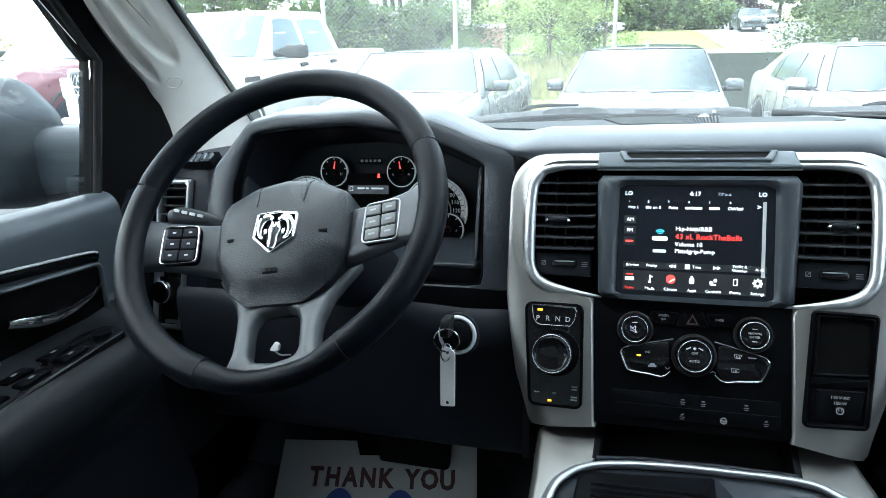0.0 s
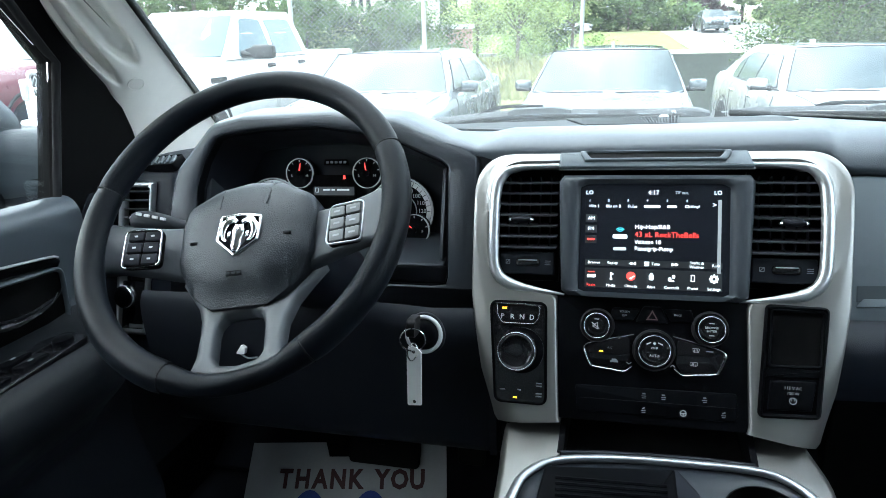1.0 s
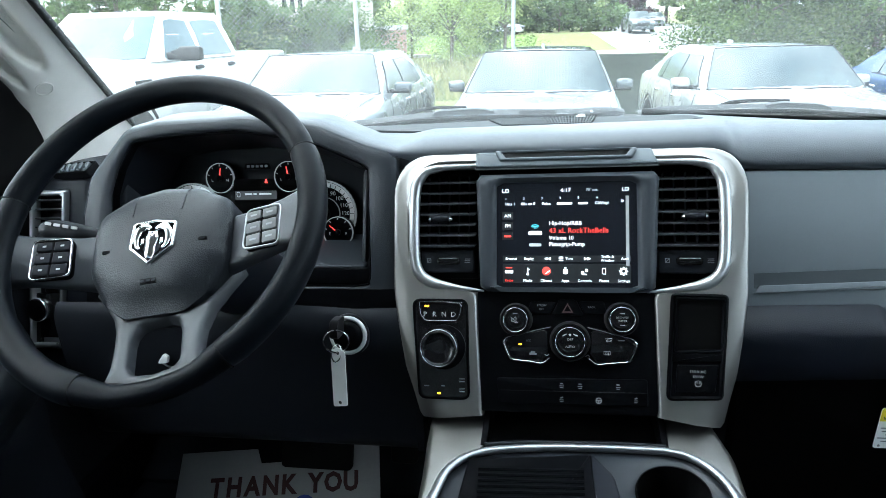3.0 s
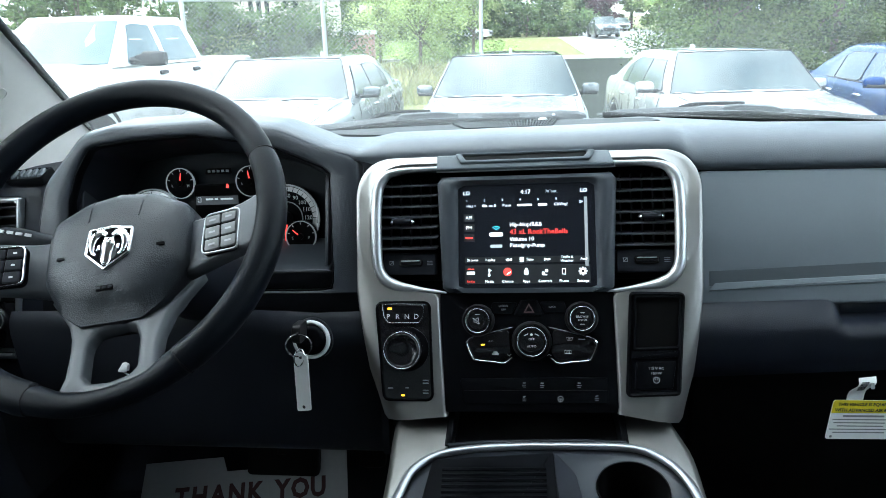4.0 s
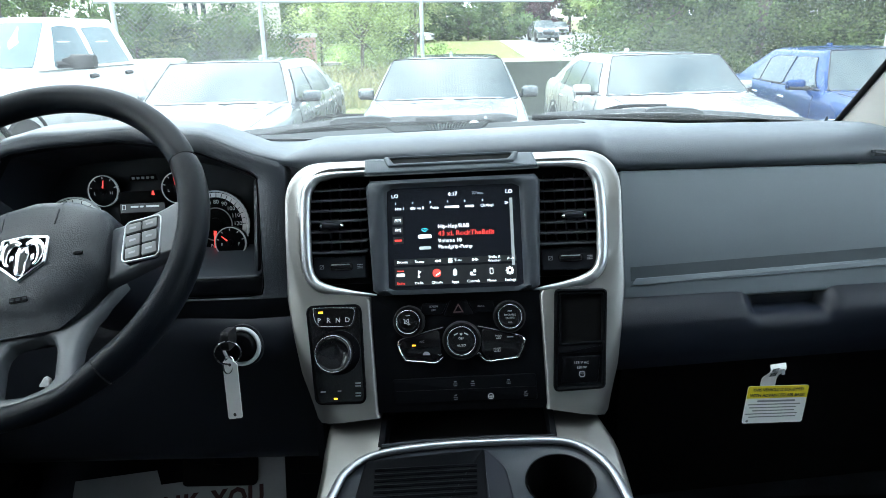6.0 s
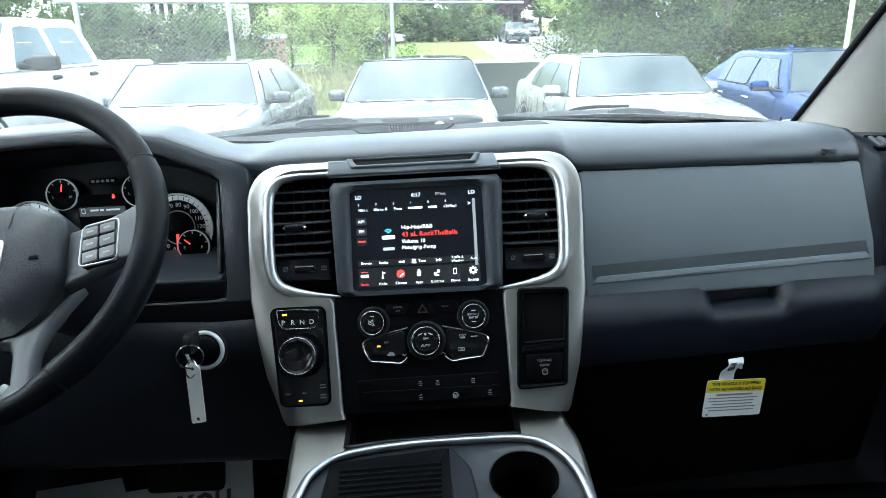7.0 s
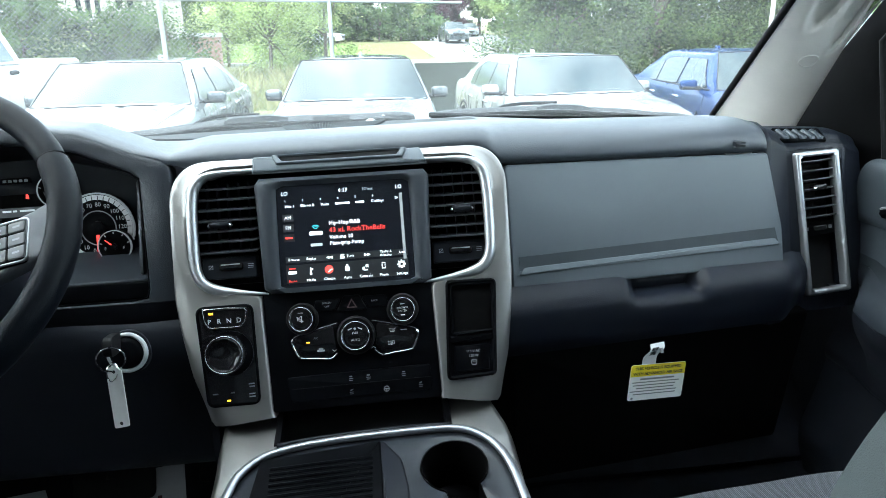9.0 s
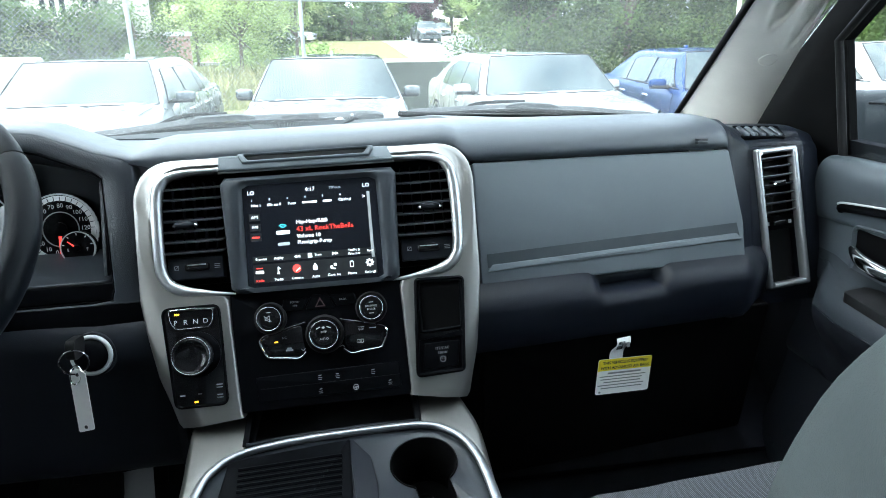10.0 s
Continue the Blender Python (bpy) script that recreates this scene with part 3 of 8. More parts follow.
# faint menu panels and dividers
uibar(0.003, 1.3215, 0.170, 0.0255, UI_DARK, "menu_strip")
uibar(0.003, 1.340, 0.170, 0.0085, UI_DARK, "menu_strip")
for z in (1.3945, 1.3815, 1.3685):
    part("menu_strip", prism(Plane(U0.p(-0.0785, sv(z), -0.0003), U0.u, U0.v), rrect(0.015, 0.0105, 0.0006), 0, 0.0002), UI_DARK, ts)
ui("LO", -0.0785, 1.4262, 0.0075)
ui("LO", 0.0815, 1.4262, 0.0075)
ui("4:17", 0.003, 1.4262, 0.0080)
ui("70°out.", 0.038, 1.4262, 0.0055, UI_GREY)
for i, (num, w) in enumerate((("Hits 1", 0), ("80s on 8", 0), ("Pulse", 0), ("", 0.020), ("", 0.012), ("ClsVinyl", 0))):
    x = -0.072 + i * 0.0245
    ui(str(i + 1), x - 0.006, 1.4165, 0.0042)
    if num:
        ui(num, x, 1.4095, 0.0055)
    else:
        uibar(x, 1.4095, w, 0.0028, name="unread_text")
ui("AM", -0.0755, 1.3945, 0.0065)
ui("FM", -0.0755, 1.3815, 0.0065)
uibar(-0.0755, 1.3685, 0.010, 0.0026, UI_RED)
ui("Hip-Hop/R&B", -0.0195, 1.3845, 0.0078, align="LEFT")
ui("43 xL RockTheBells", -0.0195, 1.3752, 0.0098, UI_RED, align="LEFT")
ui("Volume 10", -0.0195, 1.3660, 0.0075, align="LEFT")
ui("Pistolgrip-Pump", -0.0195, 1.3580, 0.0075, align="LEFT")
uibar(-0.038, 1.3725, 0.0185, 0.0052, name="station_badge", r=0.002)
for k in range(3):
    arc = [(0.0022 * (k + 1) * math.cos(a), 0.0022 * (k + 1) * math.sin(a)) for a in np.linspace(0.7, 2.44, 9)]
    part("signal_arc", tube([U0.p(-0.041 + a, sv(1.3768) + b, 0.0002) for a, b in arc], 0.0005, 5), UI_TEAL, ts)
uibar(-0.038, 1.3575, 0.0165, 0.0042, UI_GREY, "station_badge", 0.0015)
ui("Browse", -0.0705, 1.340, 0.0050)
ui("Replay", -0.0465, 1.340, 0.0050)
for x in (-0.0215, 0.0315):
    for e in (-1, 1):
        d = 1 if x > 0 else -1
        part("skip_icon", prism(Plane(U0.p(x + e * 0.0022 - 0.003, sv(1.340)), U0.u, U0.v), [(-0.0022 * d, -0.0021), (0.0022 * d, 0.0), (-0.0022 * d, 0.0021)][::d], 0, 0.0002), UI_WHITE, ts)
for k in range(3):
    uibar(-0.0035, 1.3380 + 0.002 * k, 0.006, 0.0012)
ui("Tune", 0.0075, 1.340, 0.0050)
ui("Traffic &", 0.0575, 1.3425, 0.0048)
ui("Weather", 0.0575, 1.3378, 0.0048)
ui("Audi", 0.080, 1.340, 0.0050)
uibar(0.0838, 1.3745, 0.0042, 0.094, mat("lit_dim_grey", (0.20, 0.21, 0.22), 0.4, emit=0.30, var=0.1), "scroll_bar")
ui(">", 0.0775, 1.4115, 0.009)
for i, nm in enumerate(("Radio", "Media", "Climate", "Apps", "Controls", "Phone", "Settings")):
    x, m = -0.0735 + i * 0.0253, UI_RED if i == 0 else UI_WHITE
    ui(nm, x, 1.3125, 0.0050, m)
    if i == 0:
        uibar(x, 1.3235, 0.011, 0.004)
        uibar(x, 1.3285, 0.009, 0.0014, UI_RED)
    elif i == 2:
        part("climate_icon", prism(Plane(U0.p(x - 0.003, sv(1.3245)), U0.u, U0.v), circle(0.0058, n=20), 0, 0.0002), UI_RED, ts)
        uibar(x - 0.001, 1.3255, 0.003, 0.003)
        part("climate_icon", prism(Plane(U0.p(x - 0.0015, sv(1.323), 0.0002), U0.u, U0.v, None).at(0, 0, 0, 35), rrect(0.007, 0.0014, 0.0004), 0, 0.0002), UI_WHITE, ts)
    elif i == 1:
        uibar(x, 1.3245, 0.0014, 0.009)
        uibar(x, 1.3205, 0.003, 0.003, r=0.001)
        uibar(x + 0.0015, 1.3265, 0.0035, 0.0014)
    elif i == 3:
        uibar(x, 1.324, 0.0055, 0.0072, r=0.0015)
        uibar(x, 1.3285, 0.003, 0.0012)
    elif i == 4:
        uibar(x - 0.0025, 1.3225, 0.0035, 0.004)
        uibar(x + 0.0022, 1.3255, 0.0035, 0.004)
        uibar(x, 1.3205, 0.006, 0.0015)
    elif i == 5:
        part("phone_icon", ring(Plane(U0.p(x - 0.003, sv(1.3245)), U0.u, U0.v), rrect(0.0048, 0.0085, 0.0008), rrect(0.0034, 0.0066, 0.0005), 0, 0.0002), UI_WHITE, ts)
    else:
        part("settings_icon", ring(Plane(U0.p(x - 0.003, sv(1.3245)), U0.u, U0.v), circle(0.0045, n=16), circle(0.0022, n=16), 0, 0.0002), UI_WHITE, ts)
        for k in range(8):
            a = k * math.pi / 4
            part("settings_icon", prism(Plane(U0.p(x - 0.003, sv(1.3245)), U0.u, U0.v).at(0.005 * math.cos(a), 0.005 * math.sin(a), 0, k * 45), rrect(0.0018, 0.0016, 0.0003), 0, 0.0002), UI_WHITE, ts)

# ---- switch panel below the screen ----
cp = thing("climate_control_panel", "matt black climate and radio switch panel with chrome-ringed knobs", "control panel", base=(0, 0.72, 1.22))
face = rounded(spoly([(-0.112, 1.148), (0.122, 1.150), (0.1185, 1.2982), (-0.117, 1.2982)]), 0.003)
part("face", prism(STACK, face, -0.04, -0.001, 0.002), DARK, cp)


def knob(x, z, r, label_marks, big=False):
    pl = STACK.at(x - 0.003, sv(z), -0.001)
    part("knob_well", lathe(pl, [(r * 1.42, 0.0), (r * 1.38, 0.006), (r * 1.26, 0.0085), (r * 1.18, 0.007), (r * 1.15, 0.001)], 40), RUBBER, cp)
    k = part("knob", lathe(pl, [(r * 1.12, 0.0), (r * 1.10, 0.010), (r * 1.02, 0.0165), (r * 0.9, 0.0178), (r * 0.55, 0.0172)], 40), PIANO, cp)
    part("knob_ring", ring(pl, circle(r * 1.05, n=40), circle(r * 0.97, n=40), 0.0155, 0.0186, 0.0006), DCHROME, k, "chrome knob ring")
    top = Plane(pl.p(0, 0, 0.0180), pl.u, pl.v)
    for m in label_marks:
        if m[0] == "t":
            part("knob_text", lettering(Plane(top.p(m[2], m[3]), top.u, top.v), m[1], m[4], 0.0001), ICON, k)
        else:
            part("knob_mark", prism(top.at(m[1], m[2], 0, m[5]), rrect(m[3], m[4], 0.0003), -0.0004, 0.0002), ICON, k)


knob(-0.0640, 1.2635, 0.0158, [("b", -0.0035, 0, 0.0022, 0.0007, 0), ("b", -0.0035, 0.0018, 0.0022, 0.0007, 0), ("b", -0.0035, -0.0018, 0.0022, 0.0007, 0), ("b", -0.0046, 0, 0.0007, 0.0042, 0), ("b", -0.0006, 0.0030, 0.0045, 0.0007, 38), ("b", -0.0006, -0.0030, 0.0045, 0.0007, -38), ("b", 0.0012, 0, 0.0007, 0.0088, 0), ("b", -0.0012, 0.0, 0.0120, 0.0008, -40), ("b", 0, 0.0085, 0.006, 0.0008, 0)])
knob(0.0750, 1.2660, 0.0158, [("t", "BROWSE", 0, 0.0022, 0.0040), ("t", "ENTER", 0, -0.0022, 0.0040), ("b", 0, 0.0075, 0.006, 0.001, 0), ("b", 0, -0.0075, 0.006, 0.001, 0)])
knob(0.0080, 1.2375, 0.0190, [("t", "OFF", 0, 0.0035, 0.0046), ("t", "AUTO", 0, -0.006, 0.0044), ("b", 0, 0.0095, 0.003, 0.003, 45), ("b", 0.007, 0.0095, 0.006, 0.0014, -25), ("b", -0.007, 0.0095, 0.006, 0.0014, 25)])


def swbtn(pts, m=DARK, h=0.002, nm="button", r=0.003):
    return part(nm, prism(STACK, rounded(spoly(pts), r), -0.004, h, 0.0012), m, cp)


def mark(x, z, w, h, turn=0, m=None, parent=None, off=0.0021):
    part("switch_mark", prism(STACK.at(x - 0.003, sv(z), off, turn), rrect(w, h, min(w, h) * 0.2, 0, 0, 1), -0.0006, 0.0001), m or GREYINK, parent or cp)


def words(x, z, s, size, m=None, off=0.0021, parent=None):
    part("switch_text", lettering(STACK.at(x - 0.003, sv(z), off), s, size, 0.0001), m or GREYINK, parent or cp)


hz = swbtn([(-0.016, 1.2695), (0.026, 1.2695), (0.016, 1.289), (-0.006, 1.289)])
tri = STACK.at(0.002, sv(1.278), 0.0021)
part("hazard_triangle", ring(tri, [(-0.0075, -0.0055), (0.0075, -0.0055), (0, 0.0075)], [(-0.0048, -0.0038), (0.0048, -0.0038), (0, 0.0042)], -0.001, 0.0003), mat("dull_red_print", (0.05, 0.025, 0.025), 0.5), hz)
b = swbtn([(-0.0485, 1.2715), (-0.0185, 1.2715), (-0.0095, 1.286), (-0.0445, 1.286)])
words(-0.0295, 1.2815, "SCREEN", 0.0036, parent=b)
words(-0.0295, 1.2768, "OFF", 0.0036, parent=b)
b = swbtn([(0.0275, 1.2725), (0.0565, 1.2725), (0.0525, 1.287), (0.0185, 1.287)])
words(0.0365, 1.2800, "BACK", 0.0038, parent=b)
# the two wing-shaped climate keys with chrome edges
for sgn in (-1, 1):
    o = [(0.0070 + sgn * a, z - 0.001) for a, z in ((0.027, 1.2235), (0.035, 1.2125), (0.078, 1.2165), (0.0865, 1.2350), (0.080, 1.2425), (0.029, 1.2535))]
    if sgn < 0:
        o = o[::-1]
    b = swbtn(o, PIANO, 0.0035, "climate_key", 0.006)
    edge = [(0.0070 + sgn * a, z - 0.001) for a, z in ((0.024, 1.2560), (0.050, 1.2505), (0.079, 1.2435), (0.0865, 1.238), (0.0855, 1.230), (0.0795, 1.2180), (0.074, 1.2150), (0.052, 1.2130), (0.036, 1.2115), (0.026, 1.218))]
    pts = bez([(*p, 0) for p in spoly(edge)], 40)
    part("chrome_edge", tube([STACK.p(p.x, p.y, 0.0034) for p in pts], 0.0008, 6), DCHROME, b, "thin dark chrome edge")
    part("chrome_tip", tube([STACK.p(p.x, p.y, 0.0036) for p in pts[12:27]], [0.0006] + [0.0013] * 13 + [0.0006], 6), CHROME, b, "bright chrome tip")
mark(-0.058, 1.2330, 0.005, 0.002, 0, UI_AMBER, off=0.0036)
words(-0.047, 1.2375, "A/C", 0.004, off=0.0036)
mark(-0.041, 1.2215, 0.010, 0.0025, 0, off=0.0036)
mark(-0.041, 1.2235, 0.006, 0.0025, 0, off=0.0036)
mark(-0.021, 1.2205, 0.004, 0.0009, 40, off=0.0036)
mark(-0.024, 1.2205, 0.004, 0.0009, -40, off=0.0036)
for x, z, fan in ((0.0555, 1.2405, True), (0.0530, 1.2245, False)):
    o = [(-0.0046, 0.0024), (-0.0030, -0.0024), (0.0030, -0.0024), (0.0046, 0.0024)] if fan else [(-0.0044, 0.0024), (-0.0044, -0.0024), (0.0044, -0.0024), (0.0044, 0.0024)]
    part("switch_mark", ring(STACK.at(x, sv(z), 0.0036), o[::-1], inset(o[::-1], 0.0007), -0.0006, 0.0001), ICON, cp)
    for q in (-1, 0, 1):
        mark(x + 0.003 + 0.0018 * q, z - 0.0008, 0.0006, 0.0040, 8 * q, ICON, off=0.0036)
mark(0.0745, 1.2400, 0.009, 0.0014, 0, off=0.0036)
mark(0.0295, 1.2205, 0.004, 0.0009, 40, off=0.0036)
mark(0.0325, 1.2205, 0.004, 0.0009, -40, off=0.0036)
# lower switch bank
bank = swbtn([(-0.0865, 1.159), (0.108, 1.161), (0.1075, 1.1935), (-0.090, 1.1905)], DARK, 0.0012, "switch_bank", 0.004)
part("bank_split", prism(STACK, spoly([(-0.084, 1.1750), (0.1065, 1.1770), (0.1065, 1.1776), (-0.084, 1.1756)]), 0.0, 0.0017), RUBBER, bank)
for x, z, kind in ((-0.006, 1.1825, 0), (0.018, 1.1825, 1), (0.067, 1.1830, 0), (-0.006, 1.1655, 2), (0.042, 1.1665, 3), (0.0895, 1.1675, 2)):
    if kind == 3:
        part("switch_mark", ring(STACK.at(x, sv(z), 0.0013), circle(0.004, n=16), circle(0.0031, n=16), -0.0004, 0.0003), ICON, bank)
        mark(x + 0.003, z, 0.0065, 0.0012, 0, ICON, bank, 0.0014)
        mark(x + 0.003, z - 0.002, 0.0012, 0.004, 0, ICON, bank, 0.0014)
    else:
        mark(x + 0.003, z + 0.0032, 0.0040, 0.0016, 25 if kind == 2 else 0, GREYINK, bank, 0.0014)
        mark(x + 0.003, z + 0.0004, 0.0058, 0.0008, 0, GREYINK, bank, 0.0014)
        mark(x + 0.003, z - 0.0018, 0.0048, 0.0008, 0, GREYINK, bank, 0.0014)

# ---- rotary gear selector ----
gs = thing("gear_selector", "gloss black rotary gear selector panel in the silver surround", "gear selector", base=(-0.168, 0.72, 1.22))
gout = rounded(spoly([(-0.197, 1.1615), (-0.1255, 1.1615), (-0.1295, 1.2885), (-0.2085, 1.2885)]), 0.012, 8)
part("frame", ring(STACK, gout, inset(gout, 0.004), -0.004, 0.0062, 0.0015), DARK, gs)
part("face", prism(STACK, inset(gout, 0.0035), -0.004, 0.0046), PIANO, gs)
win = [(-0.196, 1.268), (-0.189, 1.260), (-0.146, 1.260), (-0.140, 1.268), (-0.138, 1.2835), (-0.199, 1.2855)]
part("letter_window", ring(STACK, resample(rounded(spoly(win), 0.003), (-0.171, sv(1.273)), 48), resample(inset(rounded(spoly(win), 0.003), 0.0012), (-0.171, sv(1.273)), 48), 0.004, 0.0062, 0.0004), DCHROME, gs, "dark chrome window edge")
part("window_top", tube([STACK.p(-0.2010, sv(1.2845), 0.0058), STACK.p(-0.170, sv(1.2850), 0.0062), STACK.p(-0.1400, sv(1.2838), 0.0058)], [0.0006, 0.0014, 0.0006], 6), CHROME, gs, "bright chrome top edge")
for i, ch in enumerate("PRND"):
    part("gear_letter", lettering(STACK.at(-0.1895 + 0.0133 * i - 0.003, sv(1.2685), 0.005), ch, 0.0095, 0.0001), ICON, gs)
part("park_light", prism(STACK.at(-0.190, sv(1.279), 0.0046), rrect(0.0062, 0.0028, 0.0005), 0, 0.0006), UI_AMBER, gs, "amber indicator light")
gk = STACK.at(-0.1685, sv(1.2275), 0.0046)
part("dial_base", lathe(gk.at(0.003, 0), [(0.0305, 0), (0.0305, 0.003), (0.028, 0.004)], 40), DARK, gs)
dial = part("dial", lathe(gk, [(0.026, 0.003), (0.0262, 0.018), (0.0245, 0.024), (0.0215, 0.026), (0.0195, 0.0245), (0.008, 0.0235)], 44), PIANO, gs)
part("dial_ring", ring(gk, circle(0.0252, n=44), circle(0.0236, n=44), 0.0215, 0.0262, 0.0007), DCHROME, dial, "chrome dial ring")
for x, z, w in ((-0.186, 1.178, 0.007), (-0.163, 1.1785, 0.005), (-0.137, 1.188, 0.008), (-0.137, 1.1845, 0.008), (-0.137, 1.1755, 0.008), (-0.137, 1.172, 0.008)):
    part("switch_mark", prism(STACK.at(x - 0.003, sv(z), 0.0047), rrect(w, 0.0016, 0.0003), -0.0004, 0.0002), GREYINK, gs)
part("drive_light", prism(STACK.at(-0.1715, sv(1.1690), 0.0046), rrect(0.005, 0.0024, 0.0005), 0, 0.0006), UI_AMBER, gs, "amber indicator light")

# ---- storage pocket with mains outlet ----
ob_ = thing("outlet_panel", "black pocket above a covered mains outlet in the silver surround", "outlet panel", base=(0.17, 0.72, 1.22))
oo = rounded(spoly([(0.1295, 1.170), (0.199, 1.173), (0.2085, 1.297), (0.1375, 1.2985)]), 0.008, 6)
part("frame", ring(STACK, oo, inset(oo, 0.0055), -0.03, 0.0105, 0.003), DARK, ob_)
# shallow plate: its near-black colour stands in for the pocket's deep shade
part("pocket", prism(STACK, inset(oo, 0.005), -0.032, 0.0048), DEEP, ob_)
po_ = rounded(spoly([(0.1400, 1.2265), (0.2005, 1.2290), (0.2045, 1.2930), (0.1425, 1.2940)]), 0.006, 5)
part("pocket_edge", ring(STACK, po_, inset(po_, 0.0035), 0.003, 0.0098, 0.0012), DARK, ob_)
part("lower_face", prism(STACK, rounded(spoly([(0.1345, 1.174), (0.1955, 1.1765), (0.2005, 1.224), (0.1375, 1.222)]), 0.003), -0.022, 0.0062), DARK, ob_)
part("pocket_lip", prism(STACK, rounded(spoly([(0.137, 1.2165), (0.199, 1.2185), (0.1995, 1.2275), (0.1375, 1.2265)]), 0.001), -0.02, 0.0085, 0.001), DARK, ob_)
cov = part("outlet_cover", prism(STACK, rounded(spoly([(0.1405, 1.1795), (0.189, 1.1815), (0.1945, 1.214), (0.1435, 1.213)]), 0.002), -0.02, 0.0085, 0.0015), DARK, ob_, "hinged black outlet cover")
words(0.1685, 1.2055, "115 V AC", 0.0050, ICON, 0.0086, cov)
words(0.1685, 1.1995, "150 W", 0.0048, ICON, 0.0086, cov)
part("outlet_mark", ring(STACK.at(0.1655, sv(1.1915), 0.0085), circle(0.0042, n=18), circle(0.0034, n=18), -0.0003, 0.0003), ICON, cov)
for e in (-1, 1):
    mark(0.1685 + e * 0.0014, 1.1925, 0.0007, 0.0025, 0, ICON, cov, 0.0086)

# ---- instrument cluster ----
CL = (-0.5, 1.4)
DRV = Plane((0, 0.84, 1.5), (1, 0, 0), (0, 0.29, 0.957))


def drv(pts):
    return [(x, (z - 1.5) / 0.957) for x, z in pts]


d_out = [(-0.228, 1.262)] + [(x, z - 0.001) for x, z in HOOD[::-1]] + [(-0.746, 1.262)]
d_in = rounded([(-0.2765, 1.2935), (-0.2800, 1.4625), (-0.363, 1.4975), (-0.418, 1.5095), (-0.49, 1.5200), (-0.59, 1.5170), (-0.664, 1.5085), (-0.687, 1.471), (-0.7005, 1.430), (-0.702, 1.2935)], [0.012, 0.006, 0.03, 0.05, 0.05, 0.05, 0.012, 0.03, 0.02, 0.012], 5)
cc = (CL[0], (1.39 - 1.5) / 0.957)
DO, DI = resample(drv(d_out), cc, 120), resample(drv(d_in), cc, 120)
part("cluster_surround", ring(DRV, DO, DI, -0.03, 0.0, 0.003), PAD_SHADE, dash, "grained surround of the gauges")
part("lower_band", prism(DRV, rounded(drv([(-0.744, 1.2635), (-0.230, 1.2635), (-0.231, 1.2915), (-0.743, 1.2915)]), 0.002), -0.01, 0.0028, 0.001), DARK, dash, "black band below the gauges")
part("surround_seam", ring(DRV, [(cc[0] + (a - cc[0]) * 1.0, cc[1] + (b - cc[1]) * 1.0) for a, b in DI], [(cc[0] + (a - cc[0]) * 0.985, cc[1] + (b - cc[1]) * 0.98) for a, b in DI], -0.02, -0.004, 0.002), DARK, dash, "black edge of the gauge opening")
ic = thing("instrument_cluster", "dark instrument cluster with four dials and red needles", "instrument cluster", base=(-0.5, 0.93, 1.35))
back = [(cc[0] + (a - cc[0]) * 0.93, cc[1] + (b - cc[1]) * 0.93) for a, b in DI]
part("shroud", Shape().rings([[DRV.p(a, b, -0.004) for a, b in DI], [DRV.p(a, b, -0.02) for a, b in DI], [DRV.p(a, b, -0.125) for a, b in back], [DRV.p(a, b, -0.13) for a, b in back]], cap=(False, True)), LOWER, ic)
GA = Plane((-0.5085, 0.928, 1.39), (1, 0, 0), (0, 0.20, 0.98))


def ga(x, z):
    return x + 0.5085, (z - 1.39) / 0.98


DIAL = mat("dial_print", (0.40, 0.42, 0.44), 0.5, emit=0.04, var=0.02)
# slight glow added so the rings stay bright inside the dark shroud
DIALRING = mat("brightened_dial_ring", (0.42, 0.44, 0.46), 0.3, metal=0.3, emit=0.06, var=0.02)


def gauge(x, z, r, needle, major, nums=(), start=225, sweep=-270, band=False, lift=0.0):
    pl = GA.at(*ga(x, z), lift)
    g = part("gauge", lathe(pl, [(r, -0.012), (r, 0.0), (r * 0.98, 0.001)], 40), DARK, ic)
    part("gauge_ring", ring(pl, circle(r, n=44), circle(r * 0.955, n=44), -0.002, 0.004, 0.0008), DIALRING, g, "bright gauge ring")
    if band:
        part("dial_band", ring(pl, circle(r * 0.935, n=44), circle(r * 0.80, n=44), 0.001, 0.0016), SILVERP, g, "silver dial band")
        part("hub_ring", ring(pl, circle(r * 0.50, n=36), circle(r * 0.47, n=36), 0.001, 0.0016), GREYINK, g)
    for i in range(major + 1):
        a = radians(start + sweep * i / major)
        part("tick", prism(pl.at(r * 0.84 * math.cos(a), r * 0.84 * math.sin(a), 0.0016, math.degrees(a)), rrect(r * 0.14, r * (0.02 if r > 0.04 else 0.05), 0.0002, 0, 0, 1), 0, 0.0005), INK if band else DIAL, g)
    for i, s in enumerate(nums):
        a = radians(start + sweep * i / (len(nums) - 1))
        part("gauge_number", lettering(pl.at(r * 0.66 * math.cos(a), r * 0.66 * math.sin(a), 0.0014), s, r * 0.17, 0.0001), DIAL, g)
    a = radians(needle)
    nl = part("needle", prism(pl.at(r * 0.34 * math.cos(a), r * 0.34 * math.sin(a), 0.004, needle), rounded([(-r * 0.34, -r * 0.05), (r * 0.34, -r * 0.02), (r * 0.34, r * 0.02), (-r * 0.34, r * 0.05)], 0.0003), 0, 0.001), UI_RED, g, "lit red needle")
    part("needle_cap", lathe(pl, [(r * 0.2, 0.002), (r * 0.19, 0.006), (r * 0.12, 0.007)], 20), DARK, g)
    return g, pl


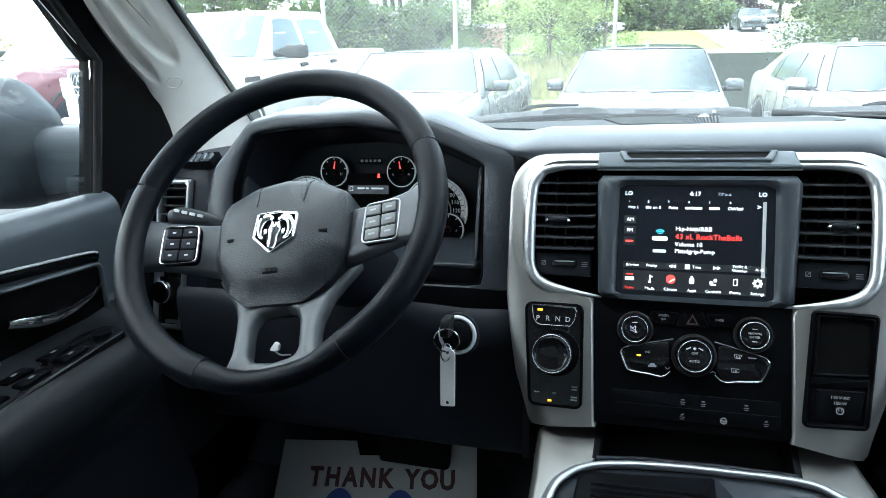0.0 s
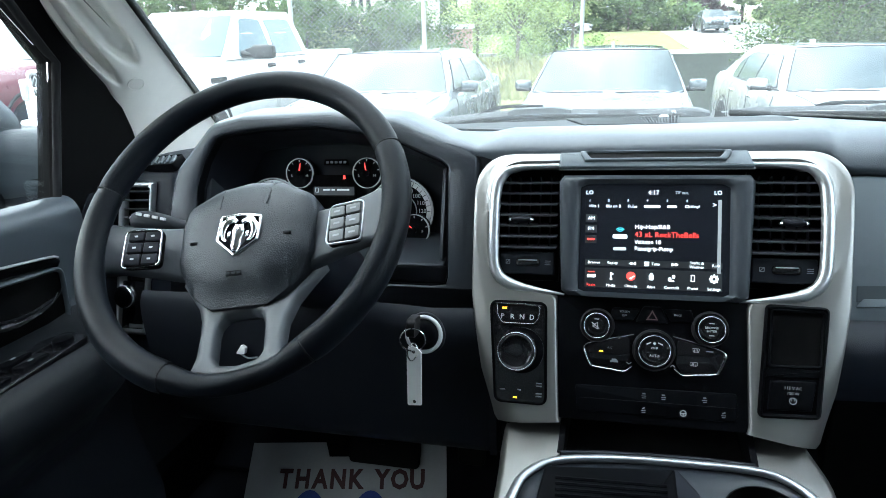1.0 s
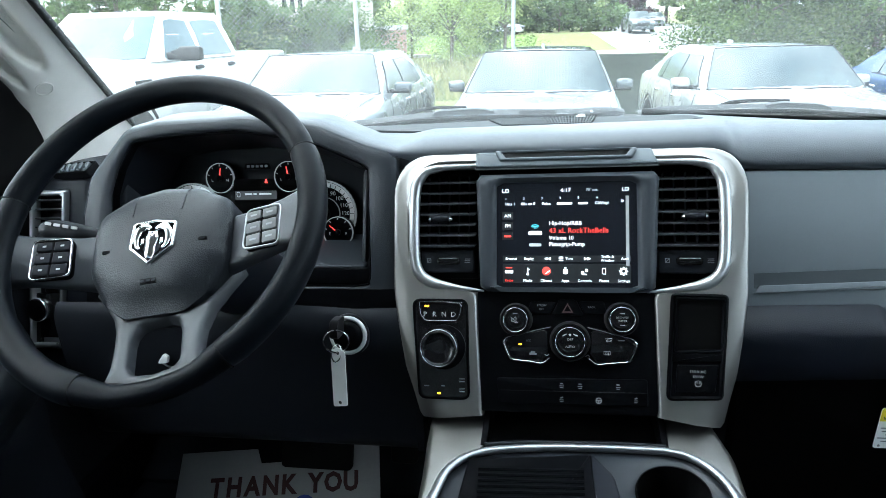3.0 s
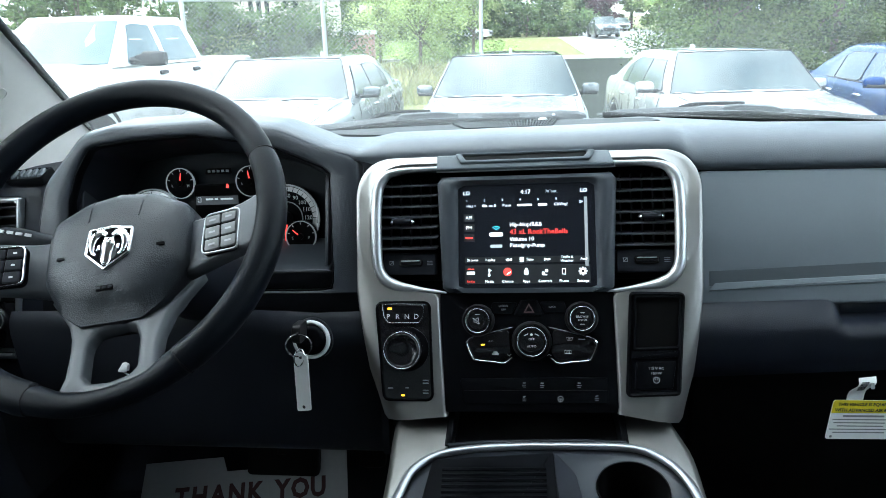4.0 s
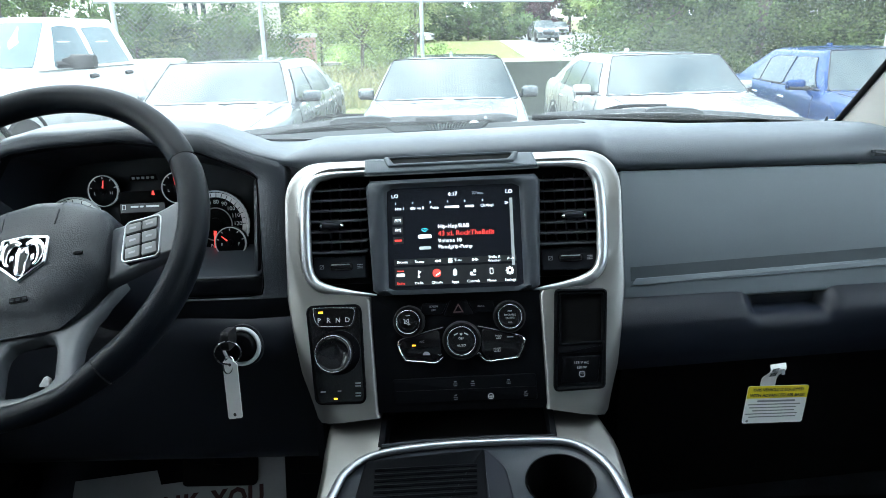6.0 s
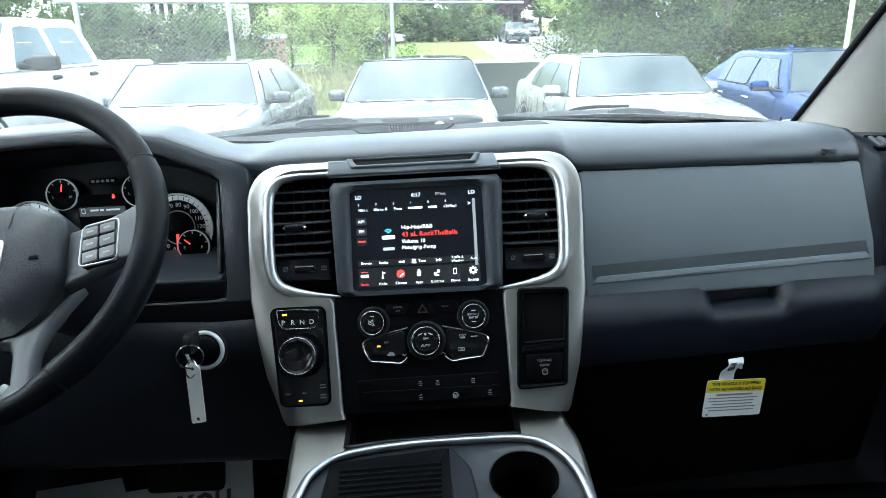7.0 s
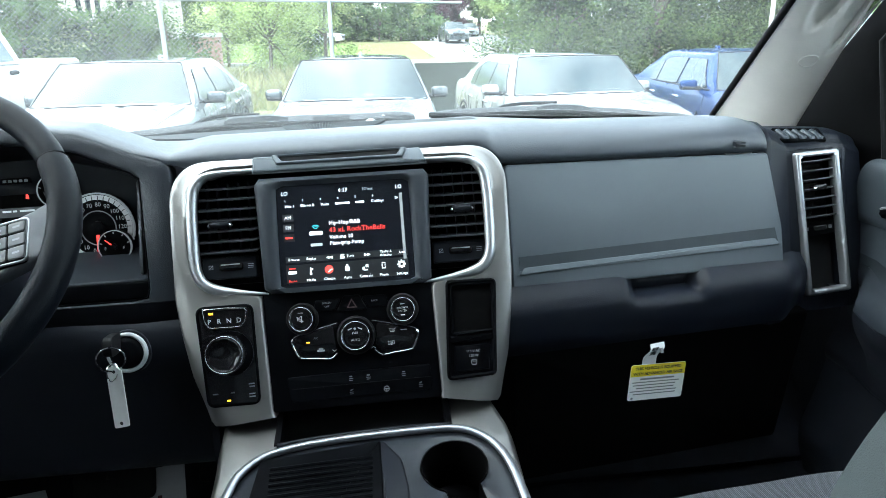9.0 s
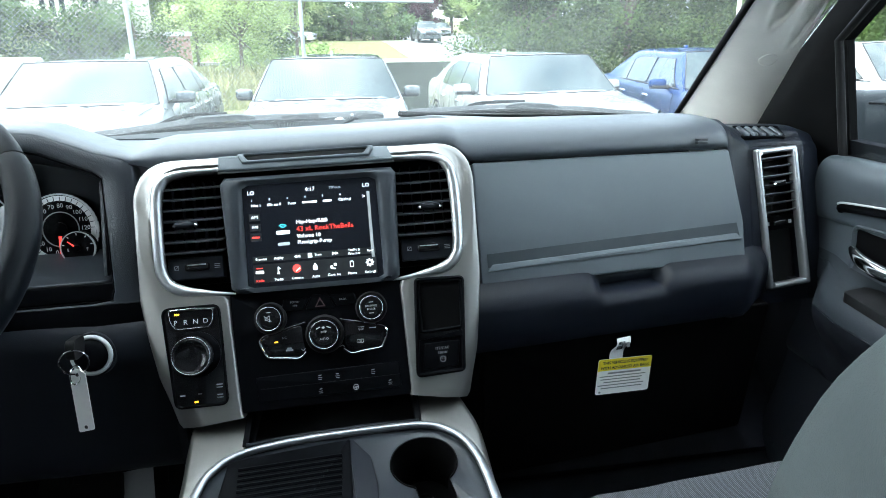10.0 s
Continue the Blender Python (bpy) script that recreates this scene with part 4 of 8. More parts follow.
gauge(-0.574, 1.428, 0.0255, 80, 4, start=165, sweep=-150)
gauge(-0.450, 1.428, 0.0255, 100, 4, start=165, sweep=-150)
gauge(-0.3905, 1.3665, 0.0555, 265, 24, [str(10 * i) for i in range(0, 13)], 255, -255, True)
gauge(-0.6265, 1.3665, 0.0555, 262, 14, [str(i) for i in range(0, 8)], 255, -255, True)
gauge(-0.3625, 1.3375, 0.0255, 140, 4, start=165, sweep=-150, lift=0.016)
gauge(-0.6545, 1.3375, 0.0255, 40, 4, start=165, sweep=-150, lift=0.016)
for x, z, s in ((-0.588, 1.424, "L"), (-0.560, 1.424, "H"), (-0.464, 1.424, "L"), (-0.436, 1.424, "H"), (-0.3765, 1.335, "E"), (-0.3485, 1.335, "F")):
    part("gauge_letter", lettering(GA.at(*ga(x, z), 0.0185 if z < 1.4 else 0.0025), s, 0.0065, 0.0001), DIAL, ic)
part("centre_display", prism(GA.at(*ga(-0.5110, 1.385)), rrect(0.078, 0.082, 0.003), -0.006, 0.001), DEEP, ic, "small black trip display")
part("display_line", prism(GA.at(*ga(-0.5110, 1.3985), 0.001), rrect(0.075, 0.0145, 0.001), 0, 0.0003), UI_SLATE, ic, "lit grey display strip")
part("unread_mark", ring(GA.at(*ga(-0.5420, 1.4), 0.0012), rrect(0.006, 0.008, 0.0006), rrect(0.0048, 0.0066, 0.0004), 0, 0.0004), UI_GREY, ic)
for x, w in ((-0.524, 0.013), (-0.512, 0.006), (-0.4935, 0.022)):
    part("unread_text", prism(GA.at(*ga(x, 1.4005), 0.0012), rrect(w, 0.0028, 0.0006), 0, 0.0004), UI_GREY, ic)
part("name_plate", prism(GA.at(*ga(-0.505, 1.446), 0.0), rounded([(-0.024, -0.005), (0.024, -0.005), (0.021, 0.005), (-0.021, 0.005)], 0.002), 0, 0.002, 0.0006), DARK, ic, "embossed dark name plate")
for k in range(5):
    part("name_plate_bar", prism(GA.at(*ga(-0.521 + 0.008 * k, 1.446), 0.0021), rrect(0.005, 0.004, 0.001), 0, 0.0006), GREYINK, ic)
part("warning_light", prism(GA.at(*ga(-0.491, 1.4215), 0.001), rounded([(-0.0026, -0.0035), (0.0026, -0.0035), (0.0013, 0.0035), (-0.0013, 0.0035)], 0.0007), 0, 0.0008), UI_RED, ic, "lit red seat belt light")
# recessed tray round the dials: ledge below, cheeks at both sides
part("ledge", prism(Plane((-0.50, 0.862, 1.3225), (1, 0, 0), (0, 1, 0.16)), rounded([(-0.200, -0.052), (0.212, -0.052), (0.192, 0.06), (-0.19, 0.06)], 0.012), -0.006, 0.0, 0.003), BEZEL, ic, "grey ledge under the dials")
for e, x in ((1, -0.2965), (-1, -0.693)):
    part("cheek", prism(Plane((x, 0.868, 1.385), (0, 1, 0.12), (0, 0.29, 0.957), (-e, 0.16, 0)), rounded([(-0.045, -0.062), (0.05, -0.062), (0.05, 0.055), (-0.030, 0.072)], 0.008), -0.006, 0.0, 0.003), BEZEL, ic, "grey side of the dial recess")
part("lower_face", prism(DRV, rounded(drv([(-0.70, 1.296), (-0.279, 1.296), (-0.281, 1.320), (-0.70, 1.320)]), 0.006), -0.045, -0.012, 0.002), DARK, ic)

# ---- steering wheel ----
WC, LEAN_W, TURN_W = Vector((-0.484, 0.598, 1.442)), radians(43), 11.0
WH = Plane(WC, (1, 0, 0), (0, math.sin(LEAN_W), math.cos(LEAN_W))).at(0, 0, 0, TURN_W)
sw = thing("steering_wheel", "black leather steering wheel with two switch pods, slightly turned", "steering wheel", base=tuple(WC))
RW = 0.2175 - 0.0165


# rim pieces meet at stitched seams
for a0, a1, r, dr in ((18, 159.5, 0.0158, 0.0), (159.5, 250.5, 0.0172, 0.0), (250.5, 299, 0.0128, 0.0035), (299, 378, 0.0172, 0.0)):
    n = max(8, int((a1 - a0) / 3))
    rad = [r] * (n + 1)
    rad[0] = rad[-1] = r * 0.95
    if dr:
        # the grip narrows between the two lower seams
        rad = [lerp(0.0160, r, smooth(min(i, n - i) / 4)) for i in range(n + 1)]
    pts = [WH.p(*(q * math.cos(g), q * math.sin(g)), 0.0) for i in range(n + 1) for g, q in [(radians(lerp(a0 + 0.25, a1 - 0.25, i / n)), RW + dr * smooth(min(i, n - i) / 4))]]
    part("rim", tube(pts, rad, 18, flat=1.12), LEATHER, sw)
for a in (18, 159.5, 250.5, 299):
    part("rim_seam", tube([WH.p((RW + 0.0166 * math.cos(q)) * math.cos(radians(a)), (RW + 0.0166 * math.cos(q)) * math.sin(radians(a)), 0.0178 * math.sin(q)) for q in np.linspace(0, 2 * math.pi, 25)[:-1]], 0.0008, 5, True), RUBBER, sw, "stitched seam")
WS = WH.at(-0.004, -0.0143, 0, -2.1)
HUB = Plane(WS.p(0, 0, -0.040), WS.u, WS.v)
hub_o = [(-0.092, 0.030), (-0.086, 0.056), (-0.045, 0.078), (0.0, 0.085), (0.045, 0.078), (0.086, 0.056), (0.092, 0.030), (0.090, -0.028), (0.066, -0.068), (0.038, -0.089), (-0.038, -0.089), (-0.066, -0.068), (-0.090, -0.028)][::-1]
ho = resample(rounded(hub_o, 0.012), (0, -0.01), 72)
rings_ = []
for k, zz in ((1.0, -0.035), (1.0, 0.0), (0.985, 0.008), (0.95, 0.014), (0.85, 0.020), (0.6, 0.025), (0.3, 0.0272), (0.05, 0.028)):
    rings_.append([HUB.p(a * k, -0.01 + (b + 0.01) * k * (0.76 if b < -0.01 and zz > 0.01 else 1.0), zz) for a, b in ho])
part("airbag_cover", Shape().rings(rings_), HUBMAT, sw, "grained black airbag cover")
for e in (-1, 1):
    part("cover_crease", tube([HUB.p(e * 0.036, 0.0760, 0.0130), HUB.p(e * 0.034, 0.070, 0.0170), HUB.p(e * 0.033, 0.058, 0.0222), HUB.p(e * 0.032, 0.040, 0.0256)], 0.0009, 6), HUBMAT, sw)
    # side spoke, from the hub to the rim
    secs = []
    for t, up, dn, dep in ((0.0, 0.036, -0.040, -0.045), (0.3, 0.034, -0.034, -0.036), (0.7, 0.034, -0.030, -0.018), (1.0, 0.038, -0.034, -0.004)):
        x = e * lerp(0.080, 0.196, t)
        secs.append([WS.p(x, b, dep + c) for b, c in ((up, -0.012), (up, 0.0), (up - 0.006, 0.006), (0, 0.0065), (dn + 0.006, 0.006), (dn, 0.0), (dn, -0.012), (0, -0.016))])
    part("side_spoke", Shape().rings(secs), SLATE, sw)
    # switch pod
    pod = WS.at(e * 0.1365, 0.0, -0.0215)
    pod = Plane(pod.o, (pod.u + pod.n * 0.17 * e).normalized(), pod.v)
    po = rounded([(-0.026, -0.026), (0.024, -0.029), (0.027, 0.026), (-0.022, 0.027)] if e > 0 else [(-0.024, -0.029), (0.026, -0.026), (0.022, 0.027), (-0.027, 0.026)], 0.009)
    pd = part("switch_pod", prism(pod, po, -0.012, 0.004, 0.001), DARK, sw)
    part("pod_trim", ring(pod, po, inset(po, 0.0022), 0.002, 0.0062, 0.0009), SATIN if e > 0 else CHROME, pd, "silver pod trim")
    rows_ = ((0.0165, 0.0125), (0.0005, 0.0145), (-0.0155, 0.0145))
    for yy, hh in rows_:
        for k in (-1, 1):
            bt = part("button", prism(pod.at(k * 0.0108, yy), rrect(0.0195, hh, 0.002), 0.0, 0.0062, 0.0012), GREYKEY if e > 0 else LOWER, pd)
            part("button_mark", prism(pod.at(k * 0.0108, yy, 0.0062), rrect(0.0085 if e > 0 else 0.0045, 0.0024, 0.0006), -0.0005, 0.0002), GREYINK if e > 0 else ICON, bt)
    part("horn_mark", prism(HUB.at(e * 0.062, -0.004, 0.0240), rrect(0.010, 0.004, 0.001), -0.002, 0.0006), DARK, sw)
# lower spoke: one satin piece that forks round an open window
YS = Plane(WH.p(0, -0.09, -0.045), WH.u, WH.v * 0.93 - WH.n * 0.365)
y_out = [(-0.118, 0.060), (-0.092, 0.030), (-0.0665, -0.002), (-0.0560, -0.025), (-0.0500, -0.048), (-0.0440, -0.082), (-0.046, -0.108), (0.010, -0.116), (0.070, -0.108), (0.0625, -0.086), (0.0580, -0.062), (0.0560, -0.037), (0.0620, -0.004), (0.080, 0.034), (0.095, 0.050), (0.0, 0.045)]
y_in = rounded([(-0.0300, -0.046), (-0.0310, -0.033), (-0.0260, -0.0215), (0.0060, -0.0150), (0.0215, -0.0215), (0.0310, -0.042), (0.0385, -0.082), (0.0340, -0.0925), (0.0110, -0.0985), (-0.0110, -0.0960), (-0.0215, -0.084)], [0.03, 0.010, 0.006, 0.012, 0.010, 0.04, 0.008, 0.008, 0.02, 0.008, 0.008], 4)
part("lower_spoke", ring(YS, resample(rounded(y_out, [0.01] * 5 + [0.012, 0.004, 0.02, 0.004] + [0.01] * 7), (0.003, -0.050), 96), resample(y_in, (0.003, -0.050), 96), -0.014, 0.004, 0.005), SPOKE, sw, "satin grey lower spoke with an open window")
part("spoke_gap", tube([WH.p(0.190 * math.cos(radians(a)), 0.190 * math.sin(radians(a)), -0.0045) for a in range(-107, -66, 3)], 0.0022, 6), RUBBER, sw, "dark gap between spoke and rim")
part("airbag_mark", prism(HUB.at(-0.002, -0.050, 0.0240), rrect(0.020, 0.007, 0.001), -0.002, 0.0006), DARK, sw, "embossed mark")
for k in range(3):
    part("airbag_mark", prism(HUB.at(-0.009 + 0.007 * k, -0.050, 0.0247), rrect(0.005, 0.0028, 0.0006), -0.001, 0.0005), LOWER, sw)
# shield emblem: rim, dark field and plain chrome shapes
EM = HUB.at(0.0, 0.003, 0.0268, -4)
shield = [(-0.0285, 0.022), (-0.0285, -0.012), (0.0, -0.034), (0.0285, -0.012), (0.0285, 0.022), (0.0, 0.0255)][::-1]
so = rounded(shield, 0.004)
em = part("emblem", prism(EM, inset(so, 0.002), -0.006, 0.001), DARK, sw, "chrome shield emblem on the airbag cover")
part("emblem_rim", ring(EM, so, inset(so, 0.0035), -0.004, 0.0035, 0.0012), CHROME, em)
part("emblem_shape", prism(EM, rounded([(-0.0060, 0.0100), (0.0060, 0.0100), (0.0085, 0.0010), (0.0062, -0.0100), (0.0068, -0.0190), (0.0035, -0.0262), (-0.0035, -0.0262), (-0.0068, -0.0190), (-0.0062, -0.0100), (-0.0085, 0.0010)][::-1], 0.0016), 0, 0.0046, 0.0024), CHROME, em)
for e in (-1, 1):
    cv = bez([EM.p(e * a, b, 0.0018) for a, b in ((0.0035, 0.0125), (0.0105, 0.0160), (0.0180, 0.0120), (0.0208, 0.0020), (0.0188, -0.0085), (0.0142, -0.0125))], 20)
    part("emblem_shape", tube(cv, [0.0030 + 0.0024 * math.sin(math.pi * min(1, i / 15)) - 0.0017 * max(0, i - 15) / 5 for i in range(21)], 10, flat=0.8), CHROME, em)
    part("emblem_shape", prism(EM.at(e * 0.0122, -0.0035), rounded([(-0.0020, -0.0050), (0.0022, -0.0030), (0.0018, 0.0045), (-0.0022, 0.0035)], 0.001), 0, 0.0032, 0.0012), CHROME, em)
# column shroud and stalk
part("column_shroud", Shape().rings([[WC + Vector((0, 0, 0)) + Vector((a * k, 0.05 + d * 0.8, b * k - 0.03 - d * 0.62)) for a, b in circle(0.062, n=24)] for k, d in ((0.8, 0.0), (1.0, 0.02), (1.15, 0.12), (1.2, 0.24))]), LOWER, sw)
st = thing("indicator_stalk", "black indicator stalk with white print behind the wheel", "stalk", base=(-0.70, 0.69, 1.40))
sp = bez([(-0.54, 0.70, 1.385), (-0.62, 0.695, 1.395), (-0.68, 0.69, 1.408), (-0.715, 0.688, 1.412)], 14)
part("lever", tube(sp, [0.008, 0.008, 0.008, 0.009, 0.010, 0.011, 0.012, 0.013, 0.014, 0.0145, 0.0145, 0.0145, 0.0145, 0.013, 0.010], 12), LOWER, st)
for k in range(4):
    part("print_mark", prism(Plane(Vector((-0.658 - 0.013 * k, 0.679, 1.4165 + 0.0022 * k)), (1, 0, -0.16), (0, 0.6, 0.8)), rrect(0.009, 0.004, 0.0008), -0.001, 0.0006), ICON, st)

# ---- ignition, key and tag ----
ig = thing("ignition_switch", "round ignition switch with a pale ring in the knee panel", "ignition switch", base=(-0.285, 0.72, 1.248))
IG = Plane((-0.302, 0.732, 1.238), (1, 0, 0), (0, 0.25, 0.97))
part("escutcheon", lathe(IG, [(0.031, -0.02), (0.030, 0.0), (0.0285, 0.001)], 36), LOWER, ig)
part("lit_ring", ring(IG, circle(0.0275, n=40), circle(0.0222, n=40), 0.0, 0.006, 0.0015), mat("pale_translucent_ring", (0.50, 0.52, 0.53), 0.4, var=0.03), ig, "pale translucent ring")
part("barrel", lathe(IG, [(0.022, 0.0), (0.0205, 0.010), (0.016, 0.013)], 32), DARK, ig)
ky = thing("key_with_tag", "black fob key with a split ring and blank white tag", "key", base=(-0.300, 0.70, 1.26))
part("fob", prism(Plane((-0.306, 0.698, 1.266), (0.10, -0.95, 0.2), (0.05, 0.25, 0.97)), rrect(0.040, 0.026, 0.009), -0.006, 0.006, 0.003), RUBBER, ky)
part("split_ring", tube([(-0.300 + 0.0165 * math.cos(a), 0.675 + 0.004 * math.cos(a), 1.256 + 0.0165 * math.sin(a)) for a in np.linspace(0, 2 * math.pi, 25)[:-1]], 0.0011, 6, True), CHROME, ky)
part("split_ring", tube([(-0.302 + 0.007 * math.cos(a), 0.676 + 0.006 * math.sin(a), 1.238 + 0.010 * math.sin(a)) for a in np.linspace(0, 2 * math.pi, 21)[:-1]], 0.001, 6, True), CHROME, ky)
TG = Plane((-0.302, 0.676, 1.2005), (0.93, -0.36, 0.06), (0.06, 0.0, 0.998))
tago = rounded([(-0.0125, -0.047), (0.0125, -0.041), (0.0125, 0.040), (0.004, 0.045), (-0.004, 0.045), (-0.0125, 0.040)], 0.003)
part("tag", prism(TG, tago, -0.0006, 0.0006), WHITEP, ky, "blank white plastic tag")
for e in (-1, 1):
    part("tag_hole", prism(TG.at(0, e * 0.038), circle(0.0026, n=12), 0.0004, 0.0009), INK, ky)

# ---- driver's knee panel and lower dash ----
knee = thing("knee_panel", "dark plastic knee panel under the steering column", "knee panel", base=(-0.5, 0.78, 1.02))
rows = []
for x in np.linspace(-0.795, -0.205, 14):
    prof = [(0.772, 1.262), (0.764, 1.252), (0.760, 1.225), (0.765, 1.15), (0.785, 1.06), (0.80, 1.02), (0.83, 1.008), (0.87, 1.012)]
    bulge = 0.018 * math.exp(-((x + 0.288) / 0.06) ** 2)
    rows.append([(x, p.y - bulge * math.exp(-((p.z - 1.235) / 0.05) ** 2), p.z) for p in bez([(0, *p) for p in prof], 20)])
part("panel", sheet(rows, -0.01), LOWER, knee)
part("seam", tube([(-0.74, 0.7615, 1.240), (-0.738, 0.760, 1.19), (-0.74, 0.764, 1.14)], 0.0012, 5), RUBBER, knee)
part("side_filler", prism(Plane((-0.212, 0.80, 1.20), (0, 1, 0), (0, 0, 1)), [(-0.055, -0.16), (0.15, -0.16), (0.15, 0.06), (-0.025, 0.06)], -0.006, 0.006, 0.002), LOWER, knee)
clip = thing("pale_clip", "small pale plastic tab with a thin cable under the dash", "clip", base=(-0.6131, 0.7440, 1.1827))
part("tab", prism(Plane((-0.6131, 0.744, 1.1827), (1, 0, 0.2), (0, 0.2, 0.98)), rounded([(-0.010, -0.004), (0.008, -0.006), (0.010, 0.004), (0.002, 0.010)], 0.003), -0.003, 0.003, 0.001), WHITEP, clip)
part("cable", tube(bez([(-0.6191, 0.748, 1.1757), (-0.6051, 0.746, 1.1697), (-0.5911, 0.752, 1.1687)], 10), 0.0014, 6), PAPER, clip)
# ---- side vents at both ends of the dash ----


def side_vent(corners, name_side):
    """A tall silver-framed vent with louvres above and a dark pocket below; corners are tl, tr, br, bl."""
    tl, tr, br, bl = (Vector(c) for c in corners)
    u = ((tr - tl) + (br - bl)).normalized()
    v = ((tl - bl) + (tr - br))
    v = (v - u * v.dot(u)).normalized()
    o = (tl + tr + br + bl) / 4
    pl = Plane(o, u, v)
    loc = [((c - o).dot(u), (c - o).dot(v)) for c in (bl, br, tr, tl)]
    vt = thing("air_vent", "tall silver-framed air vent at the dashboard's end", "air vent", "dashboard air vents", base=tuple(bl))
    ou = rounded(loc, 0.006)
    part("frame", ring(pl, ou, inset(ou, 0.0090), -0.012, 0.006, 0.003), SATIN, vt, "satin silver vent frame")
    part("housing", prism(pl, inset(ou, 0.006), -0.05, -0.030), RUBBER, vt)
    h = (tl - bl).length
    for i in range(7):
        b = h * 0.5 - 0.019 - i * 0.0155
        k = (b + h / 2) / h
        mid = lerp((loc[0][0] + loc[1][0]) / 2, (loc[3][0] + loc[2][0]) / 2, k)
        sl = Plane(pl.p(mid, b, -0.012), u, (pl.n * 0.98 + pl.v * 0.15))
        part("slat", prism(sl, rrect(0.060, 0.024, 0.003), -0.0012, 0.0012, 0.0006), SLATE, vt)
    b = h * 0.5 - 0.062
    mid = lerp((loc[0][0] + loc[1][0]) / 2, (loc[3][0] + loc[2][0]) / 2, (b + h / 2) / h)
    part("tab", prism(pl.at(mid, b, 0.0), rrect(0.024, 0.009, 0.003), -0.008, 0.005, 0.002), PIANO, vt)
    part("tab_accent", prism(pl.at(mid - 0.011, b - 0.001, 0.004), rrect(0.006, 0.004, 0.001), -0.001, 0.002, 0.0008), CHROME, vt)
    b = h * 0.5 - 0.131
    mid = lerp((loc[0][0] + loc[1][0]) / 2, (loc[3][0] + loc[2][0]) / 2, (b + h / 2) / h)
    part("control_strip", prism(pl.at(mid, b, -0.010), rrect(0.058, 0.024, 0.003), -0.01, 0.0, 0.001), DARK, vt)
    part("thumbwheel", prism(pl.at(mid, b, -0.010), rrect(0.026, 0.009, 0.004), -0.002, 0.005, 0.002), PIANO, vt)
    for e in (-1, 1):
        part("switch_mark", prism(pl.at(mid + e * 0.022, b, -0.010), rrect(0.006, 0.006, 0.001), -0.0006, 0.0004), GREYINK, vt)
    return pl


side_vent(P_VENT, 1)
dv = side_vent(D_VENT, -1)
hl = thing("headlamp_switch", "black rotary headlamp switch with a chrome ring below the vent", "headlamp switch", base=(-0.89, 0.83, 1.20))
HL = Plane((-0.8905, 0.8335, 1.2035), dv.u, dv.v)
part("plate", prism(HL, rounded([(-0.034, -0.040), (0.028, -0.040), (0.036, 0.048), (-0.026, 0.048)], 0.004), -0.02, -0.004, 0.001), PIANO, hl)
part("dial", lathe(HL.at(-0.012, 0.020, -0.004), [(0.0185, 0), (0.0175, 0.014), (0.013, 0.017)], 32), DARK, hl)
part("dial_ring", ring(HL.at(-0.012, 0.020, -0.004), circle(0.021, n=36), circle(0.0178, n=36), 0, 0.011, 0.002), CHROME, hl, "chrome dial ring")
part("strip", prism(HL.at(0.006, -0.034, -0.004), rrect(0.034, 0.007, 0.002), 0, 0.001), SATIN, hl, "silver strip")
# driver's end of the dash
DE = [(0.812, 1.12), (0.820, 1.16), (0.842, 1.25), (0.862, 1.33), (0.880, 1.41), (0.886, 1.430), (0.896, 1.444), (0.94, 1.456), (1.08, 1.455), (1.40, 1.42)]
end_panel("driver_end_panel", [
    (-0.735, [(0.775, 1.12), (0.785, 1.16), (0.804, 1.25), (0.824, 1.33), (0.842, 1.41), (0.848, 1.438), (0.860, 1.455), (0.905, 1.466), (1.06, 1.462), (1.40, 1.42)]),
    (-0.800, DE), (-0.87, [(y + 0.004, z - 0.002) for y, z in DE]), (-0.915, [(y + 0.012, z - 0.008) for y, z in DE]), (-0.97, [(y + 0.08, z - 0.03) for y, z in DE])], D_VENT, 0.012)
# side-window demister slots
for pts, n, lean in ((((0.729, 0.959, 1.4335), (0.806, 0.961, 1.4285)), 5, 0.50), (((-0.86, 0.912, 1.450), (-0.782, 0.893, 1.457)), 5, 0.36)):
    dm = thing("demister_grille", "small dark demister grille on top of the dash", "vent grille", "demister grilles", base=pts[0])
    a, b2 = Vector(pts[0]), Vector(pts[1])
    u = (b2 - a).normalized()
    pl = Plane((a + b2) / 2 + Vector((0, -0.001, 0.003)), u, Vector((0, 0.90, lean)))
    w = (b2 - a).length
    part("frame", ring(pl, rrect(w + 0.010, 0.034, 0.005), rrect(w, 0.026, 0.004), -0.010, 0.004, 0.001), DARK, dm)
    part("well", prism(pl, rrect(w + 0.004, 0.030, 0.004), -0.006, 0.0015), RUBBER, dm)
    for k in range(n):
        x = -w / 2 + w * (k + 0.5) / n
        part("vane", prism(pl.at(x, 0, 0.001, 24), rrect(w / n * 0.62, 0.027, 0.003), 0, 0.0055, 0.003), DOORMAT, dm)

# ---- glove box ----
gb = thing("glove_box", "slate grey upper glove box door with a shaded groove", "glove box", base=(0.46, 0.86, 1.26))
GB = Plane((0.24, 0.859, 1.437), (1, 0.122, 0), (0.0, 0.317, 0.945))


def gpt(x, z):
    """x, z on the glove box face to its own plane."""
    y = 0.859 + 0.122 * (x - 0.24) + 0.3355 * (z - 1.437)
    d = Vector((x, y, z)) - GB.o
    m = Matrix((GB.u, GB.v, GB.n)).transposed().inverted()
    q = m @ d
    return (q.x, q.y)


def gpoly(pts):
    return [gpt(*p) for p in pts]


